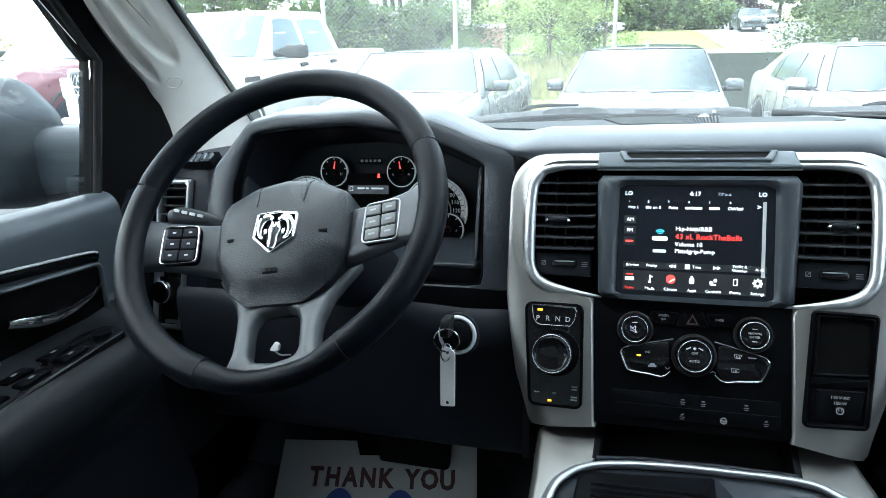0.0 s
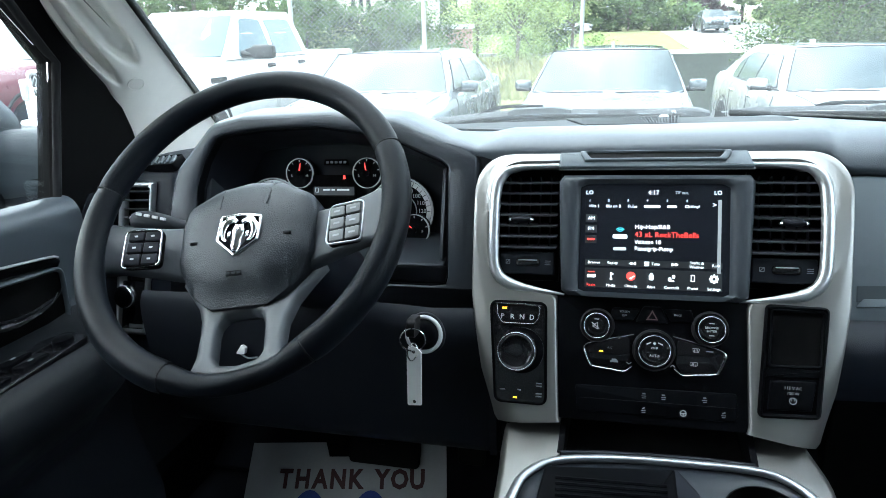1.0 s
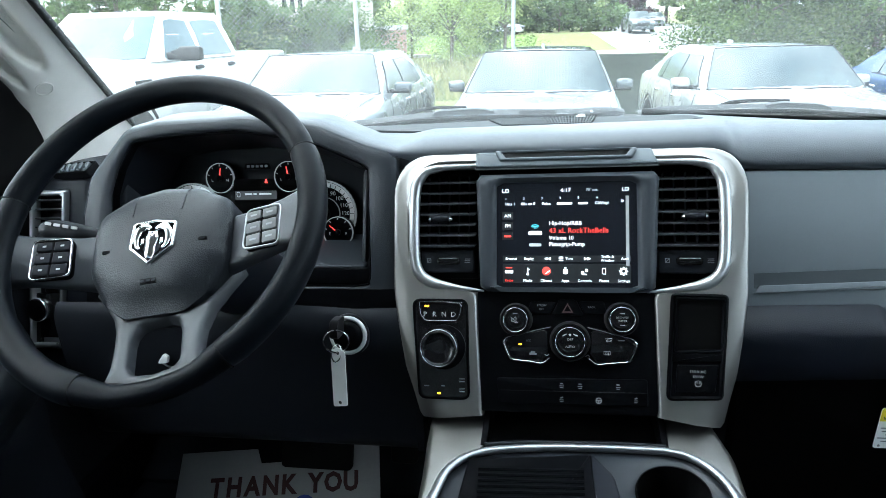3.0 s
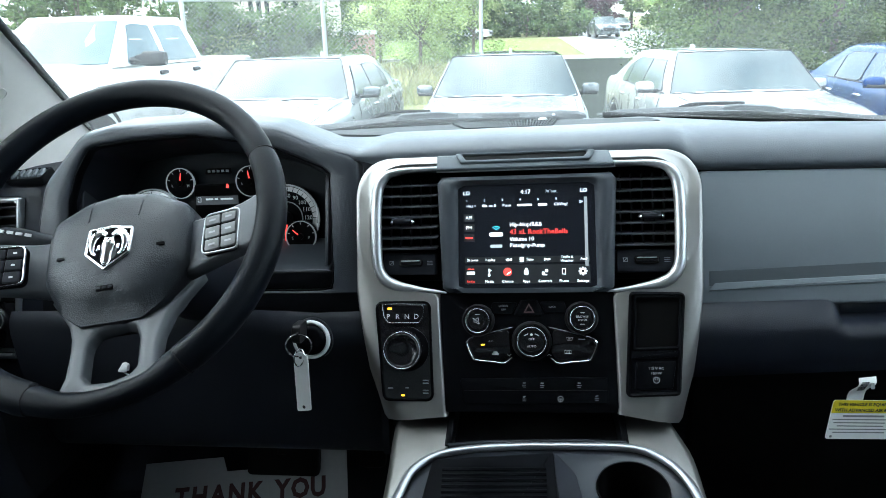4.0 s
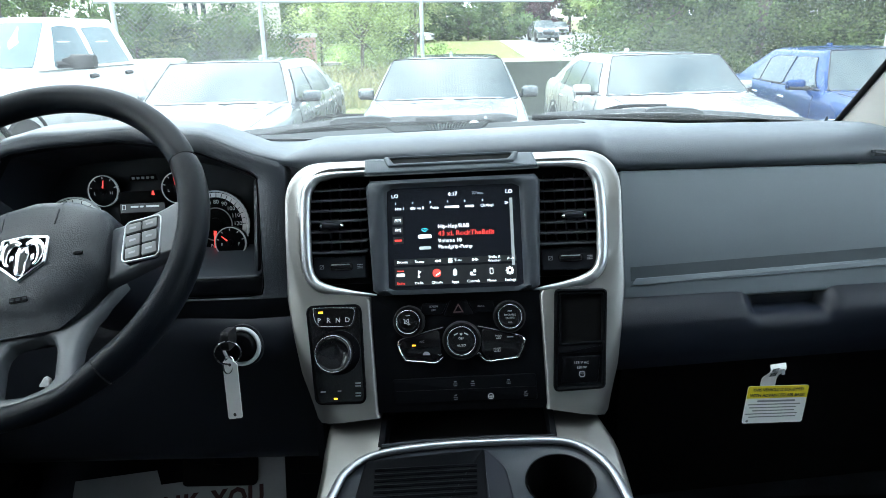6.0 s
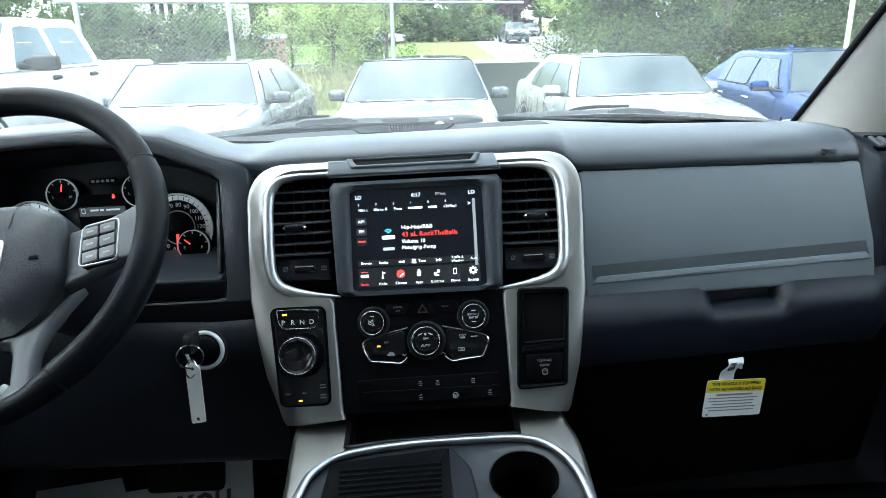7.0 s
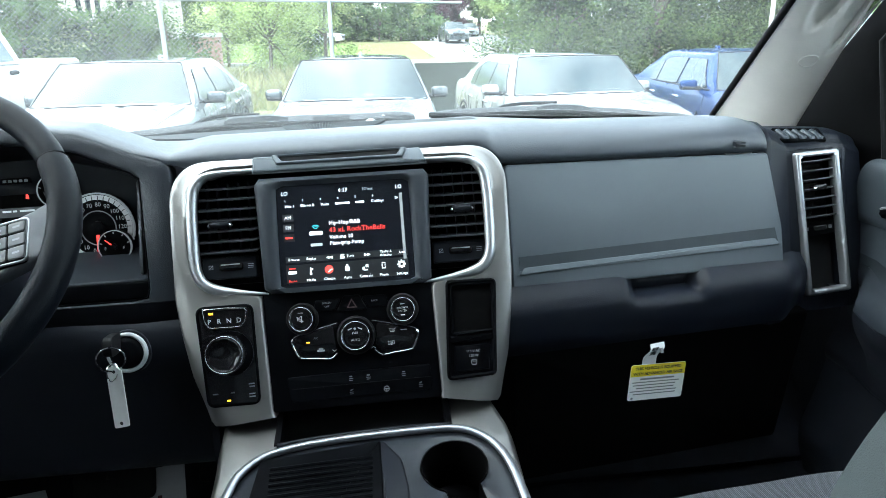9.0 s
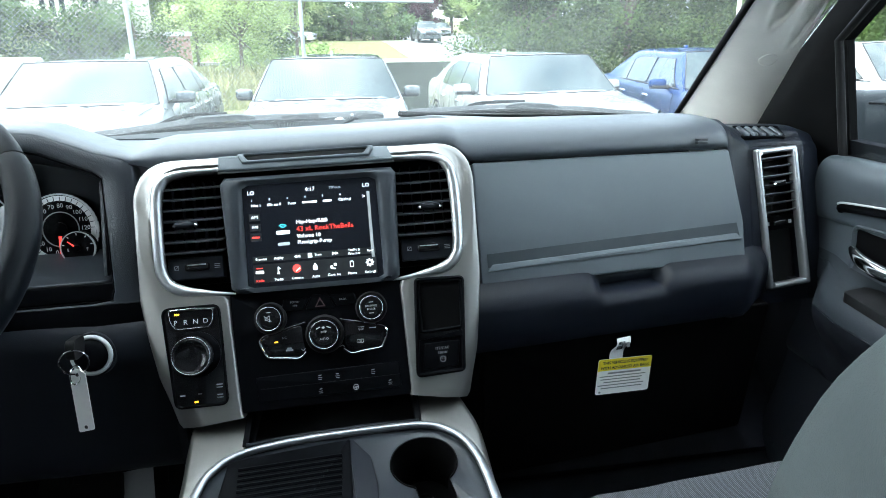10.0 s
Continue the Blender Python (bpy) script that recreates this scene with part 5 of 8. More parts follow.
door = rounded(gpoly([(0.243, 1.2555), (0.698, 1.2455), (0.7005, 1.30), (0.6845, 1.4195), (0.243, 1.4365)]), [0.007, 0.010, 0.06, 0.008, 0.007], 6)
part("door", prism(GB, door, -0.03, 0.002, 0.003), PANEL, gb)
# no recess here: a darker flat strip stands in for the groove's shade
part("groove", prism(GB, gpoly([(0.2545, 1.2835), (0.690, 1.282), (0.686, 1.303), (0.2545, 1.303)]), -0.01, 0.0026), mat("shaded_slate_groove", (0.034, 0.042, 0.049), 0.5, spec=0.3, bump=0.15, bscale=1400, kind="grain", var=0.05), gb, "dark strip coloured as the groove's shade")
part("groove_lip", prism(GB, rounded(gpoly([(0.2535, 1.277), (0.692, 1.2765), (0.684, 1.287), (0.262, 1.287)]), 0.001), -0.004, 0.0038, 0.0010), PANEL, gb)
# rolled ledge below the door with a handle recess
lg = thing("lower_glove_box", "dark lower glove box with a recessed handle", "glove box", base=(0.46, 0.84, 1.15))
rows = []
for x in np.linspace(0.225, 0.748, 90):
    t = (x - 0.24) / 0.46
    y0, z0 = 0.797 + 0.058 * t + 0.036 * smooth((x - 0.685) / 0.06), 1.252 - 0.008 * t
    rec = 0.030 * (1 / (1 + math.exp(-(x - 0.425) / 0.004))) * (1 / (1 + math.exp((x - 0.545) / 0.003)))
    prof = [(y0 + 0.012, z0 + 0.004), (y0 - 0.004, z0 - 0.003), (y0 - 0.020, z0 - 0.014 - rec * 0.1), (y0 - 0.026, z0 - 0.030), (y0 - 0.022, z0 - 0.064), (y0 - 0.012, z0 - 0.089)]
    line = []
    for i, p in enumerate(bez([(0, *p) for p in prof], 30)):
        k = math.exp(-((p.z - (z0 - 0.010)) / 0.014) ** 2)
        line.append((x, p.y + rec * k, p.z - rec * 0.5 * k))
    rows.append(line)
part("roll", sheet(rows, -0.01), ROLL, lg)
# near-black colour paints in the deep shade under the dash
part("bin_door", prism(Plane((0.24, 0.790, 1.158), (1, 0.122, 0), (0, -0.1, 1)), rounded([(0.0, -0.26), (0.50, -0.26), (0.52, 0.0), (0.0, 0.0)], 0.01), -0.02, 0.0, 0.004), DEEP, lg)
part("seam", tube([(0.245, 0.786, 1.1625), (0.47, 0.813, 1.1585), (0.70, 0.841, 1.153)], 0.0007, 5), DOORMAT, lg)
# warning tag hanging from the seam
tg = thing("airbag_tag", "white and yellow airbag warning tag hanging from the glove box", "warning tag", base=(0.475, 0.79, 1.10))
T_ = Plane((0.4685, 0.787, 1.0875), (0.985, 0.155, -0.09), (0.09, 0.02, 0.996))
part("card", prism(T_, rrect(0.0965, 0.062, 0.004), -0.0005, 0.0005), WHITEP, tg)
part("header", prism(T_.at(0, 0.0205, 0.0005), rounded([(-0.048, -0.0095), (0.048, -0.0095), (0.048, 0.0105), (-0.048, 0.0105)], [0, 0, 0.004, 0.004]), 0, 0.0003), YELLOW, tg, "yellow printed header")
part("header_text", lettering(T_.at(0.0, 0.0245, 0.0009), "THIS VEHICLE IS EQUIPPED", 0.0068, 0.0001, bold=0.00018), INK, tg)
part("header_text", lettering(T_.at(0.0, 0.0155, 0.0009), "WITH ADVANCED AIR BAGS", 0.0068, 0.0001, bold=0.00018), INK, tg)
part("unread_text", prism(T_.at(0, 0.006, 0.0005), rrect(0.060, 0.003, 0.0004), 0, 0.0002), GREYINK, tg)
for k in range(5):
    part("unread_text", prism(T_.at(-0.002 - 0.002 * (k % 2), 0.0005 - 0.0052 * k, 0.0005), rrect(0.083 - 0.008 * (k % 3), 0.0017, 0.0004), 0, 0.0002), GREYINK, tg)
part("printed_disc", prism(T_.at(-0.041, -0.027, 0.0005), circle(0.002, n=12), 0, 0.0002), GREYINK, tg)
strip = bez([(0.452, 0.7805, 1.157), (0.451, 0.776, 1.148), (0.444, 0.783, 1.135), (0.442, 0.784, 1.122), (0.4425, 0.785, 1.113)], 14)
part("strap", sheet([[p + Vector((0.0, 0, 0)), p + Vector((0.0235, 0.0035, 0.001))] for p in strip], 0.0006), WHITEP, tg, "white paper strap")
for k in range(7):
    a = Vector((0.4525 - 0.0006 * k, 0.7765 + 0.0006 * k, 1.1525 - 0.0022 * k))
    part("strap_bar", prism(Plane(a + Vector((0.007, -0.0006, 0)), (1, 0.15, 0), (0, 0.3, 0.95)), rrect(0.010, 0.0012, 0.0002), 0, 0.0008), INK, tg)
part("strap_mark", prism(Plane((0.4695, 0.7765, 1.147), (1, 0.15, 0), (0, 0.3, 0.95)), rrect(0.005, 0.008, 0.001), 0, 0.0008), GREYINK, tg)

# ---- centre console ----
con = thing("center_console", "console with brushed silver sides and a satin ring around cup holders", "console", base=(0, 0.55, 0.70))
CO = Plane((0.003, 0.70, 1.128), (1, 0, 0), (0, 0.985, 0.17))
# brushed side pieces, stepping down to the floor on their outer sides
side_l = ((0.0122, 0.0010, 0.1125, 0.188), (-0.045, -0.045, 0.107, 0.186), (-0.065, -0.065, 0.118, 0.184), (-0.095, -0.095, 0.148, 0.182), (-0.127, -0.127, 0.153, 0.181), (-0.19, -0.19, 0.163, 0.187), (-0.30, -0.30, 0.18, 0.20), (-0.46, -0.46, 0.19, 0.215))
side_r = ((0.0229, 0.0182, 0.1207, 0.188), (-0.040, -0.040, 0.127, 0.204), (-0.056, -0.056, 0.150, 0.2065), (-0.075, -0.075, 0.172, 0.2075), (-0.105, -0.105, 0.184, 0.208), (-0.1476, -0.1476, 0.193, 0.2085), (-0.30, -0.30, 0.20, 0.22), (-0.46, -0.46, 0.205, 0.225))
for e, rows_ in ((-1, side_l), (1, side_r)):
    secs = []
    for yi, yo, xi, xo in rows_:
        b, t = CO.p(e * xi, yi), CO.p(e * xo, yo)
        secs.append([b + Vector((0, 0, -0.03)), b, t + Vector((-e * 0.010, 0, 0.0)), t + Vector((-e * 0.003, 0, -0.003)), t + Vector((0, 0, -0.012)), t + Vector((e * 0.012, 0, -0.20)), t + Vector((e * 0.014, 0, -0.42)), b + Vector((0, 0, -0.42))])
    part("silver_side", Shape().rings(secs), BRUSHED_C, con, "brushed silver side piece")
    part("joint", tube([CO.p(e * rows_[0][2], rows_[0][0] + 0.001, 0.0005), CO.p(e * rows_[0][3], rows_[0][1] + 0.001, 0.0005)], 0.001, 5), RUBBER, con)
ring_line = [(-0.196, -0.46), (-0.185, -0.30), (-0.168, -0.19), (-0.157, -0.127), (-0.1455, -0.092), (-0.110, -0.0635), (-0.031, -0.0495), (0.064, -0.0455), (0.1256, -0.0465), (0.157, -0.0585), (0.1804, -0.084), (0.1948, -0.1256), (0.203, -0.20), (0.208, -0.32), (0.21, -0.46)]
pts = bez([(*p, 0) for p in ring_line], 60)
part("satin_ring", tube([CO.p(p.x, p.y, 0.004) for p in pts], 0.0092, 14, flat=0.55), mat("satin_console_trim", (0.36, 0.38, 0.41), 0.42, metal=0.95, var=0.05), con, "satin silver console ring")
deck = [(p.x, p.y) for p in pts] + [(0.21, -0.47), (-0.196, -0.47)]
HX, HY, HR = 0.1225, -0.1115, 0.0415
# deck with the keyhole-shaped cup holder cut out
def keyhole(k, slot):
    """Cup outline with a handle slot towards the seats."""
    out = []
    for i in range(96):
        a = 2 * math.pi * i / 96
        d = abs((a - math.radians(281) + math.pi) % (2 * math.pi) - math.pi)
        r = HR * k
        if d < 1.2:
            r = max(r, min(slot, 0.021 * k / max(0.05, math.sin(d))) if d > 0.02 else slot)
        out.append((HX + r * math.cos(a), HY + r * math.sin(a)))
    return out


key_out = keyhole(1.0, 0.074)
part("deck", ring(CO, resample(deck, (HX, HY), 96), resample(key_out, (HX, HY), 96), -0.02, 0.0015, 0.001), mat("slate_console_plastic", (0.017, 0.020, 0.025), 0.42, spec=0.38, bump=0.15, bscale=1400, kind="grain", var=0.06), con, "slate console deck")
# near-black colour adds to the well's own shade
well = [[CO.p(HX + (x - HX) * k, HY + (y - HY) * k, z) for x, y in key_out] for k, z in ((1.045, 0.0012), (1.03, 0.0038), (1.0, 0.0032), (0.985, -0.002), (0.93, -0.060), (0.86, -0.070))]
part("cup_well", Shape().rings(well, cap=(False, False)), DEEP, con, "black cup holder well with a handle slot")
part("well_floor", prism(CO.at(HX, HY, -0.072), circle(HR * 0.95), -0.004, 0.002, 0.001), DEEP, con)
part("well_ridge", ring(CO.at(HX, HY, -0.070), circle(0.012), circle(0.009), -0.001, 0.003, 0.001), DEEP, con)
# ribbed bin lid
lid = part("bin_lid", prism(CO, rounded([(-0.150, -0.40), (0.034, -0.40), (0.036, -0.20), (0.031, -0.0615), (-0.1235, -0.0785)], [0.01, 0.01, 0.03, 0.004, 0.008], 5), -0.01, 0.010, 0.004), DARK, con, "ribbed black bin lid")
for k in range(10):
    part("rib", tube([CO.p(-0.108 + 0.0006 * k, -0.0975 - 0.0088 * k, 0.0100), CO.p(0.0205, -0.0915 - 0.0088 * k, 0.0100)], 0.0026, 6), DARK, lid)
part("lid_side", prism(CO, rounded([(0.02, -0.40), (0.068, -0.40), (0.064, -0.140), (0.057, -0.0945), (0.034, -0.0615), (0.026, -0.0615)], [0.01, 0.01, 0.03, 0.03, 0.004, 0.002]), -0.01, 0.008, 0.003), LOWER, con)
# open tray between the stack and the console
tray = thing("console_tray", "black open tray below the switch bank", "tray", base=(0, 0.76, 1.06))
t_out = [(-0.106, -0.046), (0.122, -0.040), (0.118, 0.10), (-0.110, 0.10)]
part("tray_floor", prism(Plane((0.003, 0.70, 1.098), (1, 0, 0), (0, 0.98, -0.05)), t_out, -0.02, -0.002), RUBBER, tray)
for e in (-1, 1):
    part("tray_side", prism(Plane((0.011 + e * 0.1155, 0.70, 1.108), (0, 1, 0), (0, 0, 1)), [(-0.046, -0.01), (0.10, -0.01), (0.10, 0.06), (0.012, 0.028), (-0.046, 0.014)], -0.004, 0.004, 0.001), DARK, tray)
part("tray_lip", tube([CO.p(-0.106, -0.0480, 0.002), CO.p(-0.06, -0.0415, 0.002), CO.p(0.0, -0.0380, 0.002), CO.p(0.06, -0.0355, 0.002), CO.p(0.124, -0.0365, 0.002)], 0.0035, 8), LOWER, tray)
part("tray_back", prism(Plane((0.003, 0.80, 1.14), (1, 0, 0), (0, 0, 1)), [(-0.12, -0.05), (0.12, -0.05), (0.12, 0.05), (-0.12, 0.05)], -0.005, 0.005), RUBBER, tray)

# ---- floor, firewall and body ----
single("cabin_floor", prism(Plane((0, 0.1, 0.74), (1, 0, 0), (0, 1, 0)), [(-1.0, -1.7), (1.0, -1.7), (1.0, 1.0), (-1.0, 1.0)], -0.03, 0.0), CARPET, "black carpeted truck floor", "floor", kind="structure")
single("toe_board", sheet([[(x, 1.00, 0.74), (x, 1.12, 0.80), (x, 1.24, 0.92), (x, 1.30, 1.1), (x, 1.34, 1.25), (x, 1.375, 1.34 - 0.05 * x * x), (x, 1.43, 1.375 - 0.07 * x * x)] for x in (-1.0, -0.7, -0.3, 0.0, 0.3, 0.7, 1.0)], 0.02), CARPET, "black carpeted toe board", "toe board", kind="structure")
# out of view; added to stop daylight leaking in above the lining
single("cab_roof", sheet([[(x, 0.46 - 0.06 * (x / 0.9) ** 2, 2.075 - 0.04 * (x / 0.9) ** 2), (x, 0.1, 2.10 - 0.04 * (x / 0.9) ** 2), (x, -0.6, 2.10 - 0.04 * (x / 0.9) ** 2), (x, -1.29, 2.08 - 0.04 * (x / 0.9) ** 2)] for x in np.linspace(-1.0, 1.0, 11)], 0.012), SHELL, "unseen dark roof panel that keeps daylight out of the cab", "roof", kind="structure")
single("roof_lining", sheet([[(x, 0.40, 2.035), (x, 0.2, 2.05), (x, -0.4, 2.06), (x, -1.2, 2.03)] for x in (-0.80, -0.4, 0, 0.4, 0.80)], 0.03), HEADLINER, "light grey cloth roof lining", "ceiling", kind="structure")
single("rear_bulkhead", ring(Plane((0, -1.25, 1.4), (1, 0, 0), (0, 0, 1)), rrect(2.0, 1.40, 0.05), rrect(1.35, 0.42, 0.06, 0, 0.33), -0.03, 0.03), LOWER, "rear cab wall with a window opening", "wall", kind="structure")
single("rear_window", prism(Plane((0, -1.25, 1.73), (1, 0, 0), (0, 0, 1)), rrect(1.37, 0.44, 0.05), -0.004, 0.004), TINTED, "dark privacy rear window", "window", kind="structure")
for e in (-1, 1):
    single("rear_side_window", prism(Plane((e * 0.97, -0.78, 1.69), (0, 1, 0), (0, 0, 1)), rrect(0.76, 0.46, 0.05), -0.004, 0.004), TINTED, "dark privacy side window", "window", kind="structure")
    # rear side wall of the cab with its window, behind the front door
    single("cab_side", ring(Plane((e * 0.97, -0.78, 1.4), (0, e * 1.0, 0), (0, 0, 1)), rrect(0.95, 1.34, 0.05), rrect(0.74, 0.44, 0.05, 0, 0.29), -0.03, 0.03), DOORMAT, "rear cab side with a window opening", "wall", kind="structure")
    single("roof_rail", tube([(e * 0.83, 0.45, 1.98), (e * 0.85, 0.0, 2.01), (e * 0.86, -1.2, 1.99)], 0.06, 10), HEADLINER, "light grey roof rail", "trim", kind="structure")

for e in (-1, 1):
    single("kick_panel", prism(Plane((e * 0.955, 1.05, 1.05), (0, 1, 0), (0, 0, 1), (e, 0, 0)), [(-0.33, -0.36), (0.42, -0.36), (0.42, 0.36), (-0.20, 0.36), (-0.33, 0.2)], -0.012, 0.012), CARPET, "dark footwell side panel", "wall", kind="structure")
    single("door_sill", prism(Plane((e * 0.96, -0.1, 0.76), (0, 1, 0), (0, 0, 1), (e, 0, 0)), rrect(2.3, 0.16, 0.02), -0.05, 0.05, 0.01), DARK, "black door sill", "trim", kind="structure")

# ---- windscreen ----
def wz(y):
    """Height of the windscreen at a distance ahead."""
    return 1.425 + (1.43 - y) * 0.60


ws_rows = []
for i in range(9):
    t = i / 8
    y = lerp(1.44, 0.40, t)
    half = lerp(0.99, 0.71, t)
    ws_rows.append([(half * s, y - 0.10 * s * s, wz(y)) for s in np.linspace(-1, 1, 13)])
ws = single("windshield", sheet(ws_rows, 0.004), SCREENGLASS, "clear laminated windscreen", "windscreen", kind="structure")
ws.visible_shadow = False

# ---- A pillars with moulded grab hollows ----


def pillar(e, b_in, t_in, b_out, t_out, h_a, h_b):
    """Cloth-grained pillar cover: from its inner edge at the glass to its outer edge at the door."""
    b_in, t_in, b_out, t_out = (Vector(p) for p in (b_in, t_in, b_out, t_out))
    pm = thing("windshield_pillar", "light grey windscreen pillar trim with moulded grab hollows", "pillar", "windscreen pillars", kind="structure", base=tuple(b_in))
    inward = Vector((-e * 0.45, -0.85, 0.0)).normalized()

    def surf(t, s):
        # the driver's cover widens towards the roof
        p = b_in.lerp(t_in, t).lerp(b_out.lerp(t_out, t), s * (1 + (0.34 * min(1.5, max(0.0, (t - 0.42) / 0.58)) if e < 0 else 0)))
        lift = 0.030 * max(0.0, math.sin(math.pi * s)) ** 0.8
        # two long hollows with a rib between them
        h1 = math.exp(-((s - 0.44) / 0.17) ** 6) / (1 + math.exp(-(t - h_a - 0.10 * ((s - 0.44) / 0.15) ** 2) / 0.016))
        h2 = math.exp(-((s - 0.82) / 0.11) ** 6) / (1 + math.exp(-(t - h_b - 0.10 * ((s - 0.82) / 0.10) ** 2) / 0.016))
        return p + inward * (lift - 0.030 * h1 - 0.024 * h2)

    rows = [[surf(i / 79 * 1.95 - 0.30, j / 44) for j in range(45)] for i in range(80)]
    part("cover", sheet(rows, 0.004 * e), CLOTH, pm)
    part("glass_seal", tube([b_in.lerp(t_in, t) + Vector((-e * 0.002, 0.006, 0.002)) for t in (-0.25, 0.3, 0.8, 1.65)], 0.007, 8), RUBBER, pm, "black glass seal")
    tc, sc = (0.42, 0.60) if e < 0 else (0.60, 0.66)
    c = surf(tc, sc)
    du, dv = (surf(tc + 0.02, sc) - c).normalized(), surf(tc, sc + 0.04) - surf(tc, sc - 0.04)
    nn = du.cross(dv).normalized()
    nn = nn if nn.dot(inward) > 0 else -nn
    cap_pl = Plane(c, du, nn.cross(du))
    part("clip_cover", ring(cap_pl, circle(0.015 if e < 0 else 0.017, n=28), circle(0.0137 if e < 0 else 0.0156, n=28), -0.006, 0.0013, 0.0004), CLOTH, pm)


pillar(1, (0.825, 1.392, 1.402), (0.743, 0.969, 1.653), (0.909, 1.202, 1.396), (0.887, 0.983, 1.648), 0.84, 0.69)
pillar(-1, (-0.937, 1.245, 1.487), (-0.795, 0.860, 1.719), (-0.9636, 1.0075, 1.4946), (-0.914, 0.8515, 1.7233), 0.60, 0.46)

# ---- front doors ----


def door_side(e, X, y_f, belt, glass_y, edge, outer, label):
    """A front door: panel, belt roll, armrest, handle, sail panel, frame and glass. e is the side, X the inner face."""
    dr = thing("door_2" if e > 0 else "door_1", label, "door", "front doors", kind="structure", base=(X, 0.2, 0.85))
    pl = Plane((X, 0, 0), (0, 1, 0), (0, 0, 1)) if e < 0 else Plane((X, 0, 0), (0, 1, 0), (0, 0, 1), (1, 0, 0))
    za0 = 1.205 if e < 0 else 1.178
    # panel in cross-sections along the door: rolled belt, hollow middle, armrest shelf, lower pocket
    rows = []
    for y in np.linspace(y_f, -0.62, 26):
        k = min(max((y_f - (0 if e < 0 else 0.05) - y) / 0.10, 0), 1)
        k = k * k * (3 - 2 * k)
        arm = (0.125 if e < 0 else 0.072) * k
        zb = belt + 0.05 * (y_f - y) * 0.6
        za = za0 + 0.02 * (1 - k)
        prof = [(0.035, zb + 0.004), (0.010, zb + 0.005), (-0.002, zb - 0.007), (-0.004, zb - 0.03), (0.0, zb - 0.085), (0.004, 1.285), (0.004, za + 0.035), (-arm * 0.35, za + 0.012), (-arm * 0.9, za + 0.004), (-arm - 0.008, za - 0.014), (-arm - 0.004, za - 0.05), (-arm * 0.55, za - 0.11), (-0.02, za - 0.17), (-0.015, 1.0), (-0.03, 0.93), (-0.05, 0.85), (-0.03, 0.76)]
        rows.append([(X + e * p.y, y, p.z) for p in bez([(0, *p) for p in prof], 60)])
    part("inner_panel", sheet([r[:25] for r in rows], -0.012 * e), DOORMAT, dr)
    # passenger's armrest is lighter for window light; its shaded underside takes the lower colour
    part("armrest", sheet([r[24:(43 if e < 0 else 36)] for r in rows], -0.012 * e), ARM if e < 0 else BEZEL, dr, "padded armrest")
    part("lower_panel", sheet([r[(42 if e < 0 else 35):] for r in rows], -0.012 * e), LOWER, dr, "dark lower door panel")
    # handle bowl as a flat near-black plate for shade, bright lever, silver accent above
    yb, zl = (y_f - 0.075, 1.282) if e < 0 else (y_f - 0.112, 1.250)
    bpl = Plane((X - e * (0.0165 if e < 0 else 0.008), yb, zl), (0, 1, 0), (0, 0, 1), (-e, 0, 0))
    bo_ = rounded([(-0.20, -0.050), (-0.002, -0.046), (0.004, 0.034), (-0.20, 0.052)], 0.012)
    bw = part("handle_bowl", prism(bpl, bo_, -0.02, 0.0), DEEP, dr, "flat near-black plate standing in for a shaded recess")
    part("bowl_rim", ring(bpl, inset(bo_, -0.006), inset(bo_, 0.001), -0.02, 0.007, 0.003), DOORMAT, bw)
    lv = bez([(X - e * 0.022, yb - 0.175, zl + 0.004), (X - e * 0.034, yb - 0.11, zl - 0.010), (X - e * 0.034, yb - 0.05, zl - 0.006), (X - e * 0.024, yb - 0.008, zl + 0.004)], 14)
    part("handle", tube(lv, [0.010, 0.012, 0.013, 0.014, 0.014, 0.014, 0.013, 0.013, 0.012, 0.012, 0.011, 0.010, 0.009, 0.008, 0.005], 10, flat=0.5), CHROME, bw, "chrome door lever")
    dz = 0.0 if e < 0 else -0.020
    acc = [(y_f - 0.070, 1.331), (y_f - 0.085, 1.336), (y_f - 0.16, 1.346), (y_f - 0.30, 1.362), (y_f - 0.45, 1.372)]
    part("pull_strip", tube(bez([(X - e * 0.012, y, z + dz - 0.003) for y, z in acc], 18), 0.010, 8), DARK, dr, "dark grip strip")
    part("pull_accent", tube(bez([(X - e * 0.020, y, z + dz + 0.005) for y, z in acc], 18), 0.0022, 6), SILVERP, dr, "thin silver accent")
    # switch plate on the armrest
    SP = Plane((X - e * (0.072 if e < 0 else 0.045), y_f - (0.245 if e < 0 else 0.30), za0 + 0.0175), (0, 1, 0.05), (-e, 0, 0.02), (0, 0, 1))
    spo = rounded([(-0.16, -0.034), (0.085, -0.034), (0.125, -0.012), (0.115, 0.036), (-0.16, 0.040)], 0.01)
    pt = part("switch_plate", prism(SP, spo, -0.012, 0.004, 0.0015), PIANO if e < 0 else RUBBER, dr, "black switch plate")
    if e < 0:
        for k in range(3):
            for j in (-1, 1):
                bt = part("window_switch", prism(SP.at(-0.105 + k * 0.066, j * 0.016, 0.004), rounded([(-0.024, -0.011), (0.022, -0.011), (0.024, 0.011), (-0.022, 0.011)], 0.003), 0, 0.006, 0.003), DARK, pt)
                part("switch_mark", prism(SP.at(-0.105 + k * 0.066, j * 0.016, 0.010), rrect(0.008, 0.005, 0.001), -0.0005, 0.0002), ICON, bt)
        part("mirror_knob", lathe(SP.at(0.092, 0.010, 0.004), [(0.016, 0), (0.015, 0.006), (0.010, 0.008)], 24), DARK, pt)
    # frame: sail panel, front post and sloping upper frame
    gy = glass_y
    xs = X + e * (0.02 if e < 0 else 0.03)
